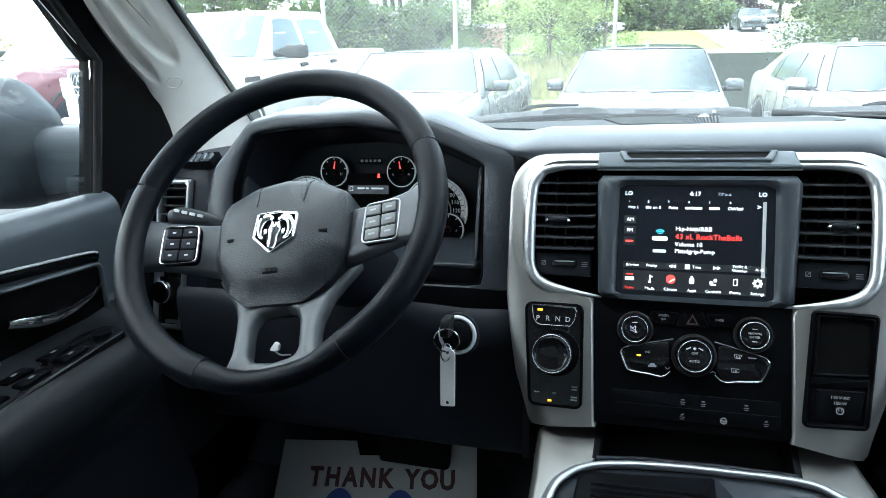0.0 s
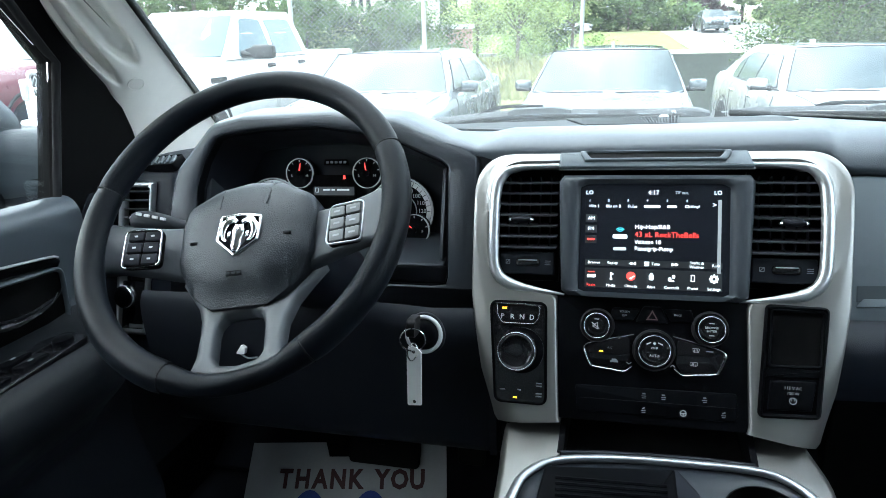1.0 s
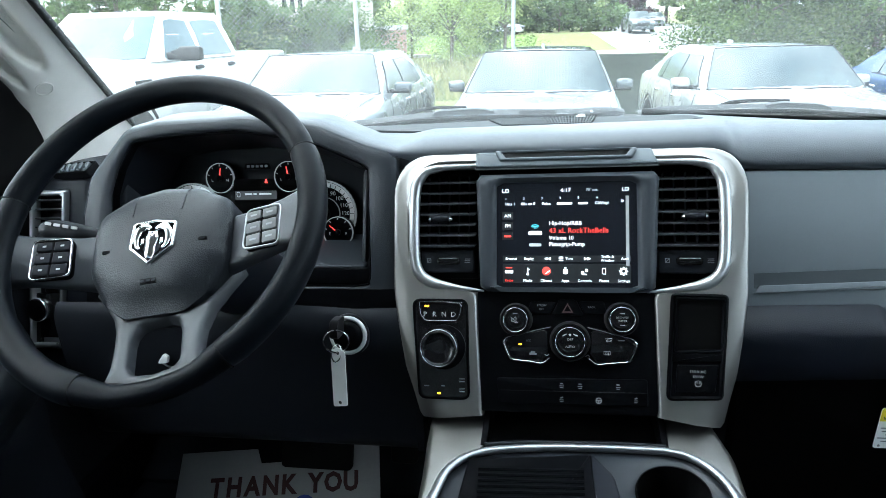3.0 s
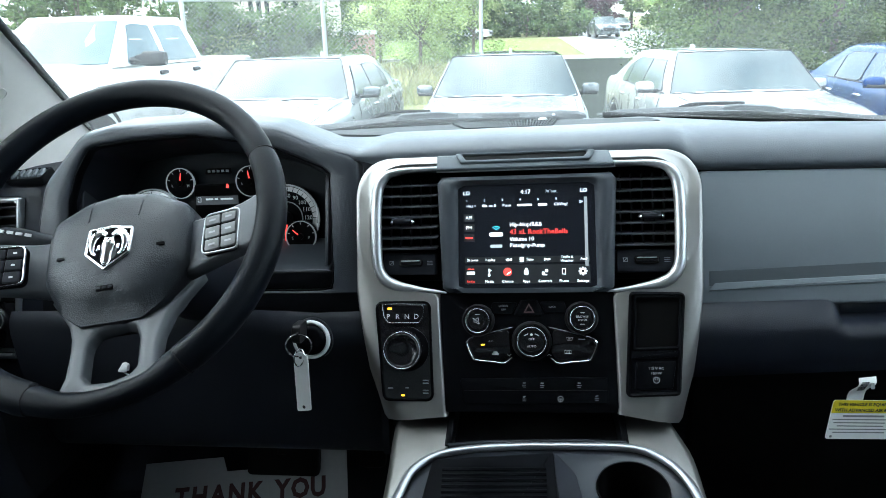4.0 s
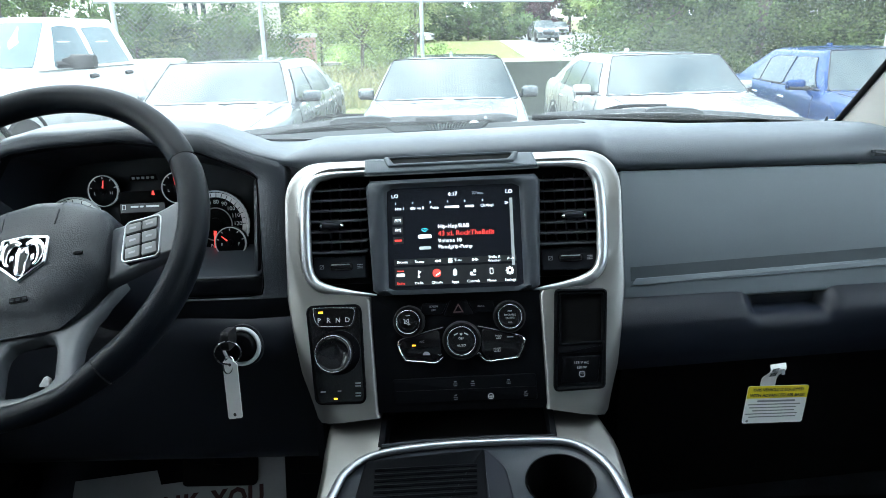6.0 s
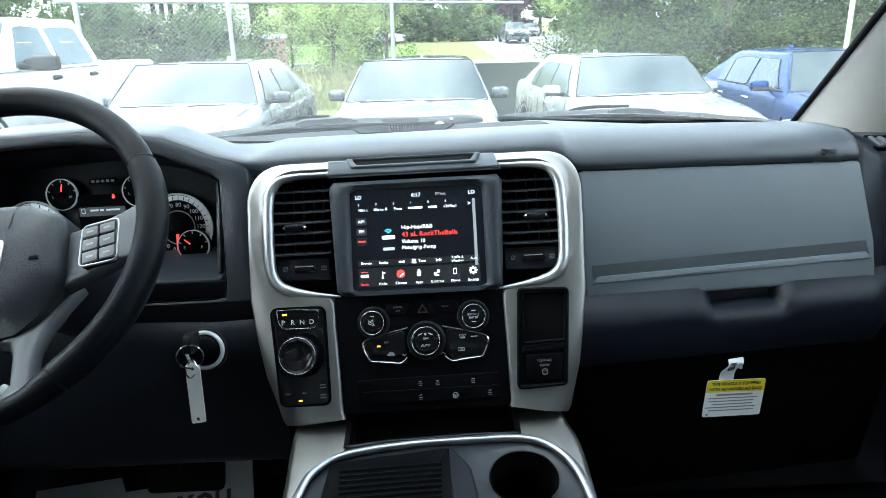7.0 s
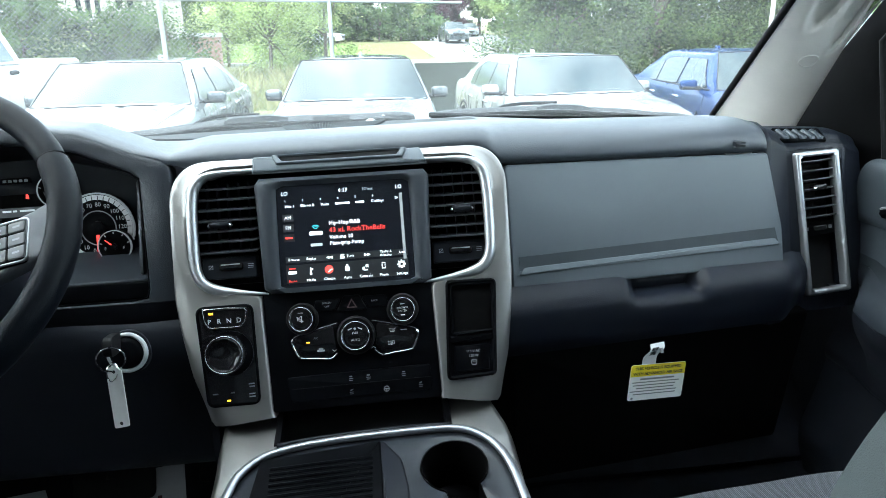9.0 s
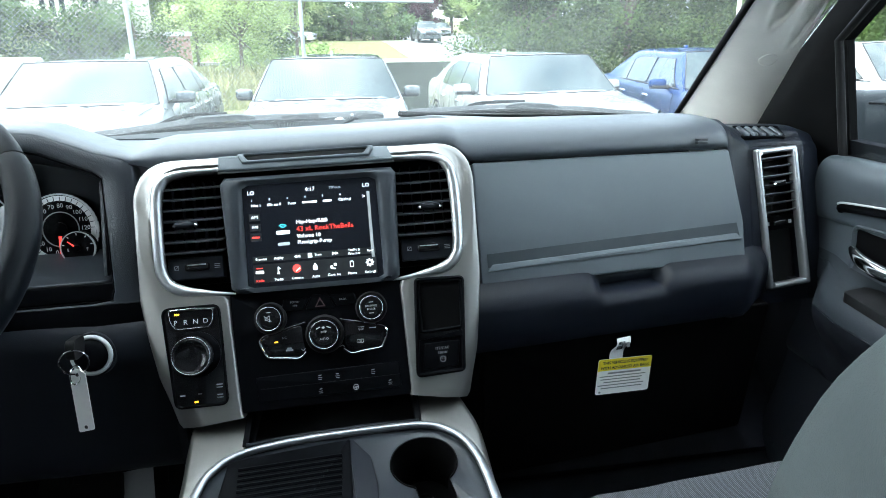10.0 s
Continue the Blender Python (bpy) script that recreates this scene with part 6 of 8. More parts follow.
    part("sail_panel", prism(Plane((xs, 0, 0), (0, 1, 0), (0, 0, 1), (-e, 0, 0)), [(edge[0][0] - 0.004, belt - 0.02)] + [(a, b) for a, b in edge] + list(outer) + [(outer[-1][0], belt - 0.02)], -0.03, 0.004), DEEP, dr, "black sail panel and window frame")
    ch = [(xs - e * 0.004, edge[0][0] - 0.004, belt - 0.01)] + [(xs - e * 0.004, a + (0.007 if e < 0 else -0.003), b) for a, b in edge] + [(X - e * 0.05, gy - 0.50, belt + 0.53), (X - e * 0.05, gy - 1.2, belt + 0.52)]
    part("glass_channel", tube(ch, 0.0075, 8), RUBBER, dr, "black glass channel")
    part("upper_frame", tube([(xs - e * 0.01, (edge[-1][0] + outer[0][0]) / 2, edge[-1][1] + 0.005), (X - e * 0.04, gy - 0.55, belt + 0.57), (X - e * 0.04, gy - 1.25, belt + 0.56)], 0.05, 10), DARK, dr)
    part("rear_post", tube([(X + e * 0.02, -0.36, belt), (X, -0.38, belt + 0.54)], 0.06, 8), DARK, dr)
    gl = part("window_glass", sheet([[(X + e * (0.024 if e < 0 else 0.05), gy + (0.006 if e < 0 else 0.06), belt - 0.02), (X + e * (0.024 if e < 0 else 0.05), gy + (0.066 if e < 0 else 0.12), belt + (0.235 if e < 0 else 0.20))], [(X + e * (0.018 if e < 0 else 0.034), gy - 0.1, belt - 0.02), (X + e * (0.010 if e < 0 else 0.026), gy - 0.1, belt + (0.42 if e < 0 else 0.36))], [(X + e * 0.018, gy - 0.30, belt - 0.02), (X - e * 0.012, gy - 0.30, belt + (0.54 if e < 0 else 0.49))], [(X + e * 0.018, -0.34, belt - 0.02), (X - e * 0.03, -0.34, belt + 0.53)]], 0.004), GLASS, dr, "clear side window")
    gl.visible_shadow = False
    part("belt_seal", tube([(X + e * 0.022, gy, belt + 0.008), (X + e * 0.022, -0.4, belt + 0.018)], 0.007, 8), RUBBER, dr)
    return dr


door_side(-1, -0.93, 0.795, 1.404, 0.772, ((0.7776, 1.4195), (0.8379, 1.634), (0.8181, 1.6601), (0.7754, 1.728), (0.53, 1.93)), ((0.70, 1.93), (0.862, 1.73), (0.880, 1.704), (0.918, 1.634), (0.9609, 1.586), (0.990, 1.5055), (1.01, 1.40)), "slate plastic driver's door with a black switch plate, closed")
door_side(1, 0.90, 0.955, 1.368, 0.918, ((0.9472, 1.3702), (0.9997, 1.580), (0.9302, 1.6435), (0.62, 1.90)), ((0.76, 1.90), (1.0192, 1.648), (1.1077, 1.590), (1.1637, 1.518), (1.21, 1.453), (1.22, 1.36)), "slate plastic passenger's door with a chrome lever, closed")

# ---- exterior mirrors ----


def ext_mirror(e, o, label):
    o = Vector(o)
    em_ = thing("door_mirror", label, "mirror", "door mirrors", base=tuple(o))
    head = Plane(o + Vector((e * (0.228 if e < 0 else 0.185), -0.03, 0.018 if e < 0 else 0.03)), (1, 0, 0), (0, 0, 1))
    ol = rounded([(-0.12, -0.125), (0.12, -0.125), (0.13, 0.04), (0.06, 0.11), (-0.07, 0.115), (-0.125, 0.06)], 0.05, 6)
    rg = []
    for k, d in ((0.95, -0.002), (1.0, -0.012), (1.07, -0.05), (1.12, -0.09), (1.10, -0.13), (0.95, -0.17), (0.6, -0.195)):
        rg.append([head.p(a * k, b * k, d) for a, b in ol])
    part("shell", Shape().rings(rg), SHELL, em_)
    part("mirror_glass", prism(head, [(a * 0.9, b * 0.9) for a, b in ol], -0.012, -0.003, 0.001), CHROME, em_, "mirror glass")
    part("arm", Shape().rings([[o + Vector((-e * 0.14 + e * t * 0.30, 0.11 - 0.02 * t + a, -0.025 + b - 0.01 * t)) for a, b in rrect(0.10, 0.14, 0.04)] for t in (0, 0.25, 0.5, 0.75, 1.0)]), SHELL, em_)
    # parting line round the arm's cover, and the darker foot below it
    seam = [o + Vector((e * a, 0.052, b)) for a, b in ((0.112, -0.052), (0.05, -0.053), (-0.005, -0.053), (-0.024, -0.045), (-0.031, -0.02), (-0.038, 0.005), (-0.055, 0.020), (-0.09, 0.024))]
    part("seam", tube(bez(seam, 24), 0.0022, 6), DEEP, em_, "dark parting line")
    part("foot", Shape().rings([[o + Vector((e * x, 0.10 + a, -0.085 + b)) for a, b in rrect(0.088, 0.055, 0.018)] for x in (-0.15, -0.05, 0.06, 0.125)]), LOWER, em_, "darker mirror foot")


ext_mirror(-1, (-1.13, 0.87, 1.475), "dark grey driver's door mirror on its arm")
ext_mirror(1, (1.14, 1.00, 1.435), "dark grey passenger's door mirror on its arm")

# ---- front passenger seat ----
seat = thing("passenger_seat", "grey front seat with woven cushion and slate bolsters", "seat", "front seats", base=(0.50, 0.2, 0.80))


def seat_parts(st_, cx, mirror=1):
    rows = []
    for y, z, rl in ((0.535, 0.86, 0.0), (0.53, 0.925, 0.0), (0.49, 0.965, 0.0), (0.40, 0.978, 0.004), (0.26, 0.975, 0.008), (0.10, 0.965, 0.010), (-0.02, 0.96, 0.0)):
        line = []
        for s in np.linspace(-1, 1, 21):
            lift = 0.022 * max(0, abs(s) - 0.55) / 0.45 - 0.05 * max(0, abs(s) - 0.88) / 0.12
            line.append((cx + 0.26 * s, y - 0.03 * s * s, z + lift + 0.011 * (s + 1) + 0.004 * math.sin(9 * s) * (rl > 0)))
        rows.append(line)
    part("cushion", sheet(rows, 0.12), WEAVE, st_, "grey woven seat cushion")
    part("cushion_base", prism(Plane((cx, 0.24, 0.77), (1, 0, 0), (0, 1, 0)), rrect(0.50, 0.56, 0.05), -0.03, 0.10, 0.02), LOWER, st_)
    rows = []
    for z, y, half in bez([(0.92, 0.20, 0.132), (1.0, 0.19, 0.174), (1.16, 0.165, 0.234), (1.28, 0.135, 0.276), (1.38, 0.11, 0.298), (1.45, 0.09, 0.297), (1.50, 0.07, 0.285), (1.56, 0.035, 0.25), (1.59, -0.01, 0.19)], 30):
        line = []
        for s in np.linspace(-1, 1, 25):
            bol = 0.060 * max(0, abs(s) - 0.5) / 0.5 if abs(s) < 0.9 else 0.048 - 0.12 * (abs(s) - 0.9) / 0.1
            line.append((cx + half * s, y + bol, z))
        rows.append(line)
    part("backrest", sheet(rows, -0.11), BOLSTER, st_, "slate cloth backrest")
    hr = rrect(0.27, 0.17, 0.05)
    part("headrest", Shape().rings([[Vector((cx + a * k, -0.105 + d, 1.70 + b * k)) for a, b in hr] for k, d in ((0.8, -0.05), (1.0, -0.03), (1.0, 0.02), (0.85, 0.045))]), BOLSTER, st_)
    for e in (-1, 1):
        part("headrest_post", tube([(cx + e * 0.07, -0.11, 1.55), (cx + e * 0.07, -0.11, 1.64)], 0.006, 8), CHROME, st_)


seat_parts(seat, 0.545)

# ---- paper floor mat and pedals ----
pm_ = thing("paper_floor_mat", "white paper floor mat printed THANK YOU in the driver's footwell", "paper mat", base=(-0.56, 0.96, 0.84))
MP = Plane((-0.768, 0.954, 0.853), (0.408, 0.040, 0.026), (-0.023, 0.098, 0.065))
part("sheet", prism(MP, [(0.0, -0.34), (0.41, -0.34), (0.41, 0.0), (0.31, 0.0), (0.30, -0.03), (0.17, -0.03), (0.16, 0.0), (0.0, 0.0)], -0.0006, 0.0006), PAPER, pm_)
for ch, a in zip("THANKYOU", (0.083, 0.119, 0.156, 0.193, 0.229, 0.283, 0.318, 0.353)):
    part("printed_letter", lettering(MP.at(a, -0.077, 0.0008), ch, 0.052, 0.0002, squeeze=0.84, bold=0.002), REDINK, pm_)
for e in (-1, 1):
    part("printed_sole", prism(MP.at(0.200 + e * 0.062, -0.165, 0.0006), [(0.042 * math.cos(a) * (1 - 0.12 * math.sin(a)), 0.068 * math.sin(a)) for a in np.linspace(0, 2 * math.pi, 29)[:-1]], 0, 0.0005), BLUEINK, pm_, "blue printed shoe sole")
pdl = thing("brake_pedal", "black ribbed brake pedal on its arm", "pedal", base=(-0.47, 1.02, 0.92))
part("pad", prism(Plane((-0.477, 0.95, 0.872), (1, 0, 0), (0, 0.45, 0.9)), rrect(0.145, 0.055, 0.01), -0.012, 0.0, 0.004), RUBBER, pdl)
part("arm", tube([(-0.48, 0.96, 0.88), (-0.48, 1.07, 1.02), (-0.48, 1.14, 1.2)], 0.012, 8), RUBBER, pdl)
acc = thing("accelerator_pedal", "black accelerator pedal in the footwell", "pedal", base=(-0.31, 1.03, 0.84))
part("pad", prism(Plane((-0.315, 1.03, 0.89), (1, 0, 0), (0, 0.5, 0.86)), rrect(0.055, 0.14, 0.012), -0.012, 0.0, 0.004), RUBBER, acc)

# ---- windscreen base: cowl, wipers, defroster grille ----
rows = []
for x in np.linspace(-0.98, 0.98, 21):
    s = x / 0.9
    rows.append([(x, 1.45 - 0.10 * s * s, 1.405 - 0.055 * s * s), (x, 1.50 - 0.10 * s * s, 1.414 - 0.060 * s * s), (x, 1.56 - 0.10 * s * s, 1.408 - 0.062 * s * s), (x, 1.63 - 0.10 * s * s, 1.392 - 0.062 * s * s)])
single("cowl_panel", sheet(rows, 0.01), mat("weathered_cowl_plastic", (0.014, 0.016, 0.018), 0.6, spec=0.25, var=0.15, bump=0.3, bscale=500), "dark grey plastic cowl below the windscreen", "cowl")


WIPERGREY = mat("grey_wiper_plastic", (0.036, 0.040, 0.044), 0.5, var=0.12, bump=0.2, bscale=500)


def wiper(line, tall, block_x, arm, label):
    """A flat-blade wiper: rubber lip, black carrier, grey spoiler with a taller cover over the joint, and its arm."""
    wp_ = thing("wiper", label, "wiper", "windscreen wipers", base=line[0])
    pts = bez(line, 48)

    def band(a, b, lo, hi, y0, y1):
        return Shape().rings([[p + Vector((0, y0, lo)), p + Vector((0, y1, hi * min(1.0, 0.15 + i / 4, 0.15 + (len(pts) - 1 - a - i) / 4))), p + Vector((0, y1 + 0.006, hi * min(1.0, 0.15 + i / 4, 0.15 + (len(pts) - 1 - a - i) / 4))), p + Vector((0, y0 + 0.010, lo))] for i, p in enumerate(pts[a:b])])

    part("spoiler", band(0, 49, 0.001, tall, 0.0, 0.010), WIPERGREY, wp_, "grey wiper spoiler")
    part("carrier", tube([p + Vector((0, -0.003, -0.0045)) for p in pts[1:-1]], 0.0055, 8), RUBBER, wp_)
    part("rubber_lip", tube([p + Vector((0, -0.004, -0.0128)) for p in pts[2:-2]], 0.0036, 6), RUBBER, wp_, "thin rubber wiper lip")
    k = [i for i, p in enumerate(pts) if block_x[0] <= p.x <= block_x[1]]
    secs = []
    for i in k:
        p, e = pts[i], smooth(min(i - k[0], k[-1] - i) / 1.5)
        secs.append([p + Vector((0, -0.004, 0.002)), p + Vector((0, -0.002, tall * (0.75 + 0.55 * e))), p + Vector((0, 0.008, tall * (0.9 + 0.65 * e))), p + Vector((0, 0.022, tall * (0.8 + 0.5 * e))), p + Vector((0, 0.022, 0.0))])
    part("joint_cover", Shape().rings(secs), WIPERGREY, wp_, "grey joint cover")
    part("arm", tube(bez(arm, 12), [0.006] * 6 + [0.005] * 7, 8, flat=0.6), RUBBER, wp_)


wiper([(-0.545, 1.402, 1.4485), (-0.4552, 1.412, 1.4500), (-0.3911, 1.4181, 1.4545), (-0.3265, 1.4232, 1.4585), (-0.2619, 1.4274, 1.4600), (-0.1711, 1.4318, 1.4597), (0.0112, 1.435, 1.4545), (0.085, 1.4335, 1.4520)], 0.0105, (-0.296, -0.152),
      [(-0.365, 1.43, 1.462), (-0.335, 1.445, 1.474), (-0.29, 1.455, 1.478), (-0.22, 1.450, 1.476)], "grey and black wiper blade resting on the windscreen")
wiper([(0.157, 1.4323, 1.4525), (0.2577, 1.4276, 1.4525), (0.3216, 1.4235, 1.4527), (0.4475, 1.4128, 1.4510), (0.5464, 1.4019, 1.4430), (0.6313, 1.3908, 1.4345), (0.6912, 1.3821, 1.4255), (0.795, 1.3650, 1.4170)], 0.0092, (0.402, 0.548),
      [(0.335, 1.435, 1.4600), (0.36, 1.445, 1.4640), (0.40, 1.447, 1.4655), (0.47, 1.435, 1.4640)], "grey and black wiper blade resting on the windscreen")
lump = thing("wiper_pivot_cover", "grey plastic cover over the wiper pivot", "cover", base=(0.08, 1.45, 1.44))
part("cover", Shape().rings([[(x, 1.438 + d, 1.448 + h * k) for d, h in ((0.0, -0.004), (0.002, 0.010), (0.012, 0.0165), (0.04, 0.015), (0.05, -0.004))] for x, k in ((0.012, 0.35), (0.030, 0.75), (0.046, 1.0), (0.09, 0.97), (0.118, 0.8), (0.135, 0.4))]), WIPERGREY, lump)
part("screw", lathe(Plane((0.062, 1.4375, 1.4565), (1, 0, 0), (0, 0.3, 0.95)), [(0.004, 0.0), (0.0038, 0.002), (0.002, 0.0028)], 14), DCHROME, lump)
# the truck's own bonnet falls away beyond the cowl
rows = []
for x in np.linspace(-0.92, 0.92, 15):
    q = (x / 0.92) ** 2
    rows.append([(x, y, z - 0.045 * q ** 2 - (0.10 * q if y > 2.5 else 0)) for y, z in ((1.63 - 0.10 * q, 1.382 - 0.04 * q), (1.66 - 0.1 * q, 1.388), (1.9, 1.365), (2.2, 1.325), (2.5, 1.27), (2.7, 1.18), (2.75, 1.0))])
single("truck_bonnet", sheet(rows, 0.01), mat("white_bonnet_paint", (0.78, 0.79, 0.79), 0.25, var=0.03, vscale=3, coat=0.8), "white painted bonnet of the truck, falling away", "bonnet", sharp=60)
part("border", tube(bez([(0.165, 1.392, 1.4590), (0.356, 1.392, 1.4425), (0.548, 1.392, 1.4275), (0.742, 1.392, 1.4138), (0.806, 1.390, 1.4120), (0.838, 1.380, 1.4230)], 30), 0.006, 8), RUBBER, ws, "black border at the foot of the glass")
DECK_TOP = mat("matt_grey_deck_plastic", (0.046, 0.051, 0.055), 0.65, spec=0.2, bump=0.3, bscale=700, kind="grain", var=0.08)
gr = thing("defroster_grille", "fine-ribbed grey defroster grille behind the windscreen", "vent grille", base=(0.0, 1.25, 1.46))
part("plate", sheet([[(x, lerp(a, b, k / 6), 1.4805 - 0.0846 * (lerp(a, b, k / 6) - 1.01) + 0.0024) for k in range(7)] for x, a, b in ((-0.43, 1.235, 1.29), (-0.38, 1.165, 1.312), (-0.335, 1.12, 1.325), (-0.30, 1.09, 1.335), (-0.2216, 1.030, 1.355), (-0.12, 1.026, 1.37), (0.0, 1.022, 1.368), (0.116, 1.016, 1.35), (0.16, 1.025, 1.335), (0.185, 1.075, 1.325), (0.205, 1.112, 1.31), (0.245, 1.165, 1.285))], -0.004), DECK_TOP, gr, "matt grey plate behind the pad")
GP = Plane((-0.045, 1.03, 1.4812), (1, 0, 0), (0, 1, -0.0846))
part("well", prism(GP, rounded([(-0.055, 0.045), (0.090, 0.012), (0.112, 0.315), (-0.114, 0.335)], 0.006), -0.003, 0.0016), LOWER, gr, "dark well below the ribs")
for k in range(34):
    t = k / 33
    part("rib", tube([GP.p(lerp(-0.054, 0.089, t), lerp(0.048, 0.016, t), 0.0030), GP.p(lerp(-0.113, 0.110, t), lerp(0.333, 0.313, t), 0.0030)], 0.0018, 5), DECK_TOP, gr)
for t in (0.12, 0.35, 0.6, 0.85):
    part("cross_rib", tube([GP.p(lerp(-0.055, -0.113, t), lerp(0.046, 0.334, t), 0.0024), GP.p(lerp(0.090, 0.111, t), lerp(0.014, 0.314, t), 0.0024)], 0.0014, 5), DECK_TOP, gr)
ls = thing("light_sensor", "small clear dome light sensor on the dash top", "sensor", base=(0.036, 1.31, 1.455))
part("dome", lathe(Plane((0.036, 1.315, 1.455), (1, 0, 0), (0, 1, 0)), [(0.012, 0), (0.0115, 0.004), (0.008, 0.009), (0.003, 0.011)], 20), mat("clear_grey_dome", (0.4, 0.42, 0.44), 0.15, coat=0.5), ls)
vin = thing("number_plate_strip", "dark strip with small unreadable marks at the windscreen base", "label strip", base=(-0.056, 1.43, 1.456))
VP = Plane((-0.056, 1.4295, 1.4605), (1, 0, -0.02), (0, 0.35, 0.94))
part("strip", prism(VP, rrect(0.084, 0.009, 0.001), -0.002, 0.001), WIPERGREY, vin)
for k in range(14):
    part("mark", prism(VP.at(-0.0375 + 0.0058 * k, 0, 0.001), rrect(0.0036, 0.0058, 0.0005), 0, 0.0004), INK, vin)

# ---- the lot and what lies beyond ----
ASPHALT = mat("parking_asphalt", (0.07, 0.07, 0.072), 0.85, var=0.25, vscale=0.5, bump=0.4, bscale=40)


def ground_z(x, y):
    """Level lot, rising beyond the kerb to the street."""
    k = min(max((y - 44) / 20, 0), 1)
    return 1.15 * k * k * (3 - 2 * k) + max(0, y - 64) * 0.02


def ground_sheet(name, x0, x1, y0, y1, material, label, cat, lift=0.0, nx=24, ny=40):
    sh = Shape()
    sh.rings([[(lerp(x0, x1, i / nx), lerp(y0, y1, j / ny), ground_z(0, lerp(y0, y1, j / ny)) + lift) for i in range(nx + 1)] for j in range(ny + 1)], closed=False)
    return single(name, sh, material, label, cat, kind="structure", cabin=False)


sh = Shape()
ys = [-400, -60, -10, 10, 20, 30, 40] + [44 + i * 1.5 for i in range(15)] + [75, 100, 200, 600, 1500]
sh.rings([[(x, y, ground_z(x, y)) for x in (-1500, -200, -40, 0, 40, 200, 1500)] for y in ys], closed=False)
GRASS = mat("dry_summer_grass", (0.16, 0.17, 0.06), 0.95, var=0.5, vscale=0.35, bump=0.6, bscale=30)
single("ground", sh, GRASS, "rough summer grass ground", "ground", kind="structure", cabin=False)
ground_sheet("parking_lot", -40, 40, -40, 13.2, ASPHALT, "grey asphalt parking lot", "pavement", 0.02)
ground_sheet("driveway", -1.2, 9, 13.2, 43, mat("dark_street_asphalt", (0.030, 0.035, 0.029), 1.0, spec=0.02, var=0.3, vscale=0.3, bump=0.4, bscale=30), "dark asphalt driveway", "road", 0.015)
LAWN = mat("mown_green_lawn", (0.17, 0.27, 0.05), 0.9, var=0.2, vscale=0.8, bump=0.5, bscale=40)
ground_sheet("lawn", -12, 3.2, 45.5, 60, LAWN, "bright mown green lawn", "lawn", 0.03)
KERB = mat("pale_concrete", (0.5, 0.49, 0.46), 0.85, var=0.15, vscale=2, bump=0.4, bscale=60)
single("kerb", prism(Plane((0, 44.2, 0), (1, 0, 0), (0, 1, 0)), [(-60, -0.5), (30, -0.5), (30, 0.5), (-60, 0.5)], -0.1, 0.18, 0.03), KERB, "pale concrete kerb and walk", "kerb", kind="structure", cabin=False)
sh = Shape()
sh.rings([[(lerp(5.2, 3.6, j / 12) - 1.2, lerp(45, 62, j / 12), ground_z(0, lerp(45, 62, j / 12)) + 0.05), (lerp(5.2, 3.6, j / 12) + 1.0, lerp(45, 62, j / 12), ground_z(0, lerp(45, 62, j / 12)) + 0.05)] for j in range(13)], closed=False)
single("sidewalk", sh, KERB, "pale concrete walk beside the lawn", "pavement", kind="structure", cabin=False)
ground_sheet("street", 4.6, 14, 45, 120, mat("pale_street_asphalt", (0.25, 0.25, 0.25), 0.85, var=0.15, vscale=0.5, bump=0.3), "pale grey street", "road", 0.02, 4, 40)

# ---- chain-link fence ----
GALV = mat("galvanised_steel", (0.40, 0.42, 0.43), 0.4, metal=0.6, var=0.08, vscale=4)
fence = thing("chain_link_fence", "galvanised chain-link fence with round posts", "fence", m=pose(-1.0, 15.6, 0, 0, 0, 24.5))
FY, FT, F0, F1 = 0.0, 2.40, -6.38, -0.11
for x in (F0, -3.63, F1):
    part("post", tube([(x, FY, 0), (x, FY, FT + 0.02)], 0.045, 12), GALV, fence)
    part("post_cap", lathe(Plane((x, FY, FT), (1, 0, 0), (0, 1, 0)), [(0.05, 0), (0.05, 0.03), (0.02, 0.06)], 12), GALV, fence)
part("top_rail", tube([(F0 - 0.3, FY, FT), (F1 + 3.4, FY, FT)], 0.032, 10), GALV, fence)
sh = Shape()
step = 0.095
n_w = int((F1 - F0 + FT) / step) + 2
for i in range(n_w):
    for d in (-1, 1):
        x0 = F0 + i * step
        a, b = (x0, 0.06), (x0 - FT, FT) if d < 0 else (x0, FT)
        if d > 0:
            a = (x0 - FT, 0.06)
        # keep the wire inside the fence
        xa, za, xb, zb = a[0], a[1], b[0], b[1]
        lo, hi = F0, F1
        pts = []
        for x, z in ((xa, za), (xb, zb)):
            pts.append([x, z])
        dx, dz = pts[1][0] - pts[0][0], pts[1][1] - pts[0][1]
        t0, t1 = 0.0, 1.0
        for bound, sg in ((lo, 1), (hi, -1)):
            f0, f1 = sg * (pts[0][0] - bound), sg * (pts[1][0] - bound)
            if f0 < 0 and f1 < 0:
                t1 = -1
            elif f0 < 0:
                t0 = max(t0, f0 / (f0 - f1))
            elif f1 < 0:
                t1 = min(t1, f0 / (f0 - f1))
        if t1 - t0 > 0.02:
            p0, p1 = Vector((pts[0][0] + dx * t0, FY - 0.05 + 0.004 * d, pts[0][1] + dz * t0)), Vector((pts[0][0] + dx * t1, FY - 0.05 + 0.004 * d, pts[0][1] + dz * t1))
            tube([p0, p1], 0.0016, 3, sh=sh)
tagged(part("wire_mesh", sh, GALV, fence, "galvanised diamond mesh"), kind="stuff")

# ---- foliage ----


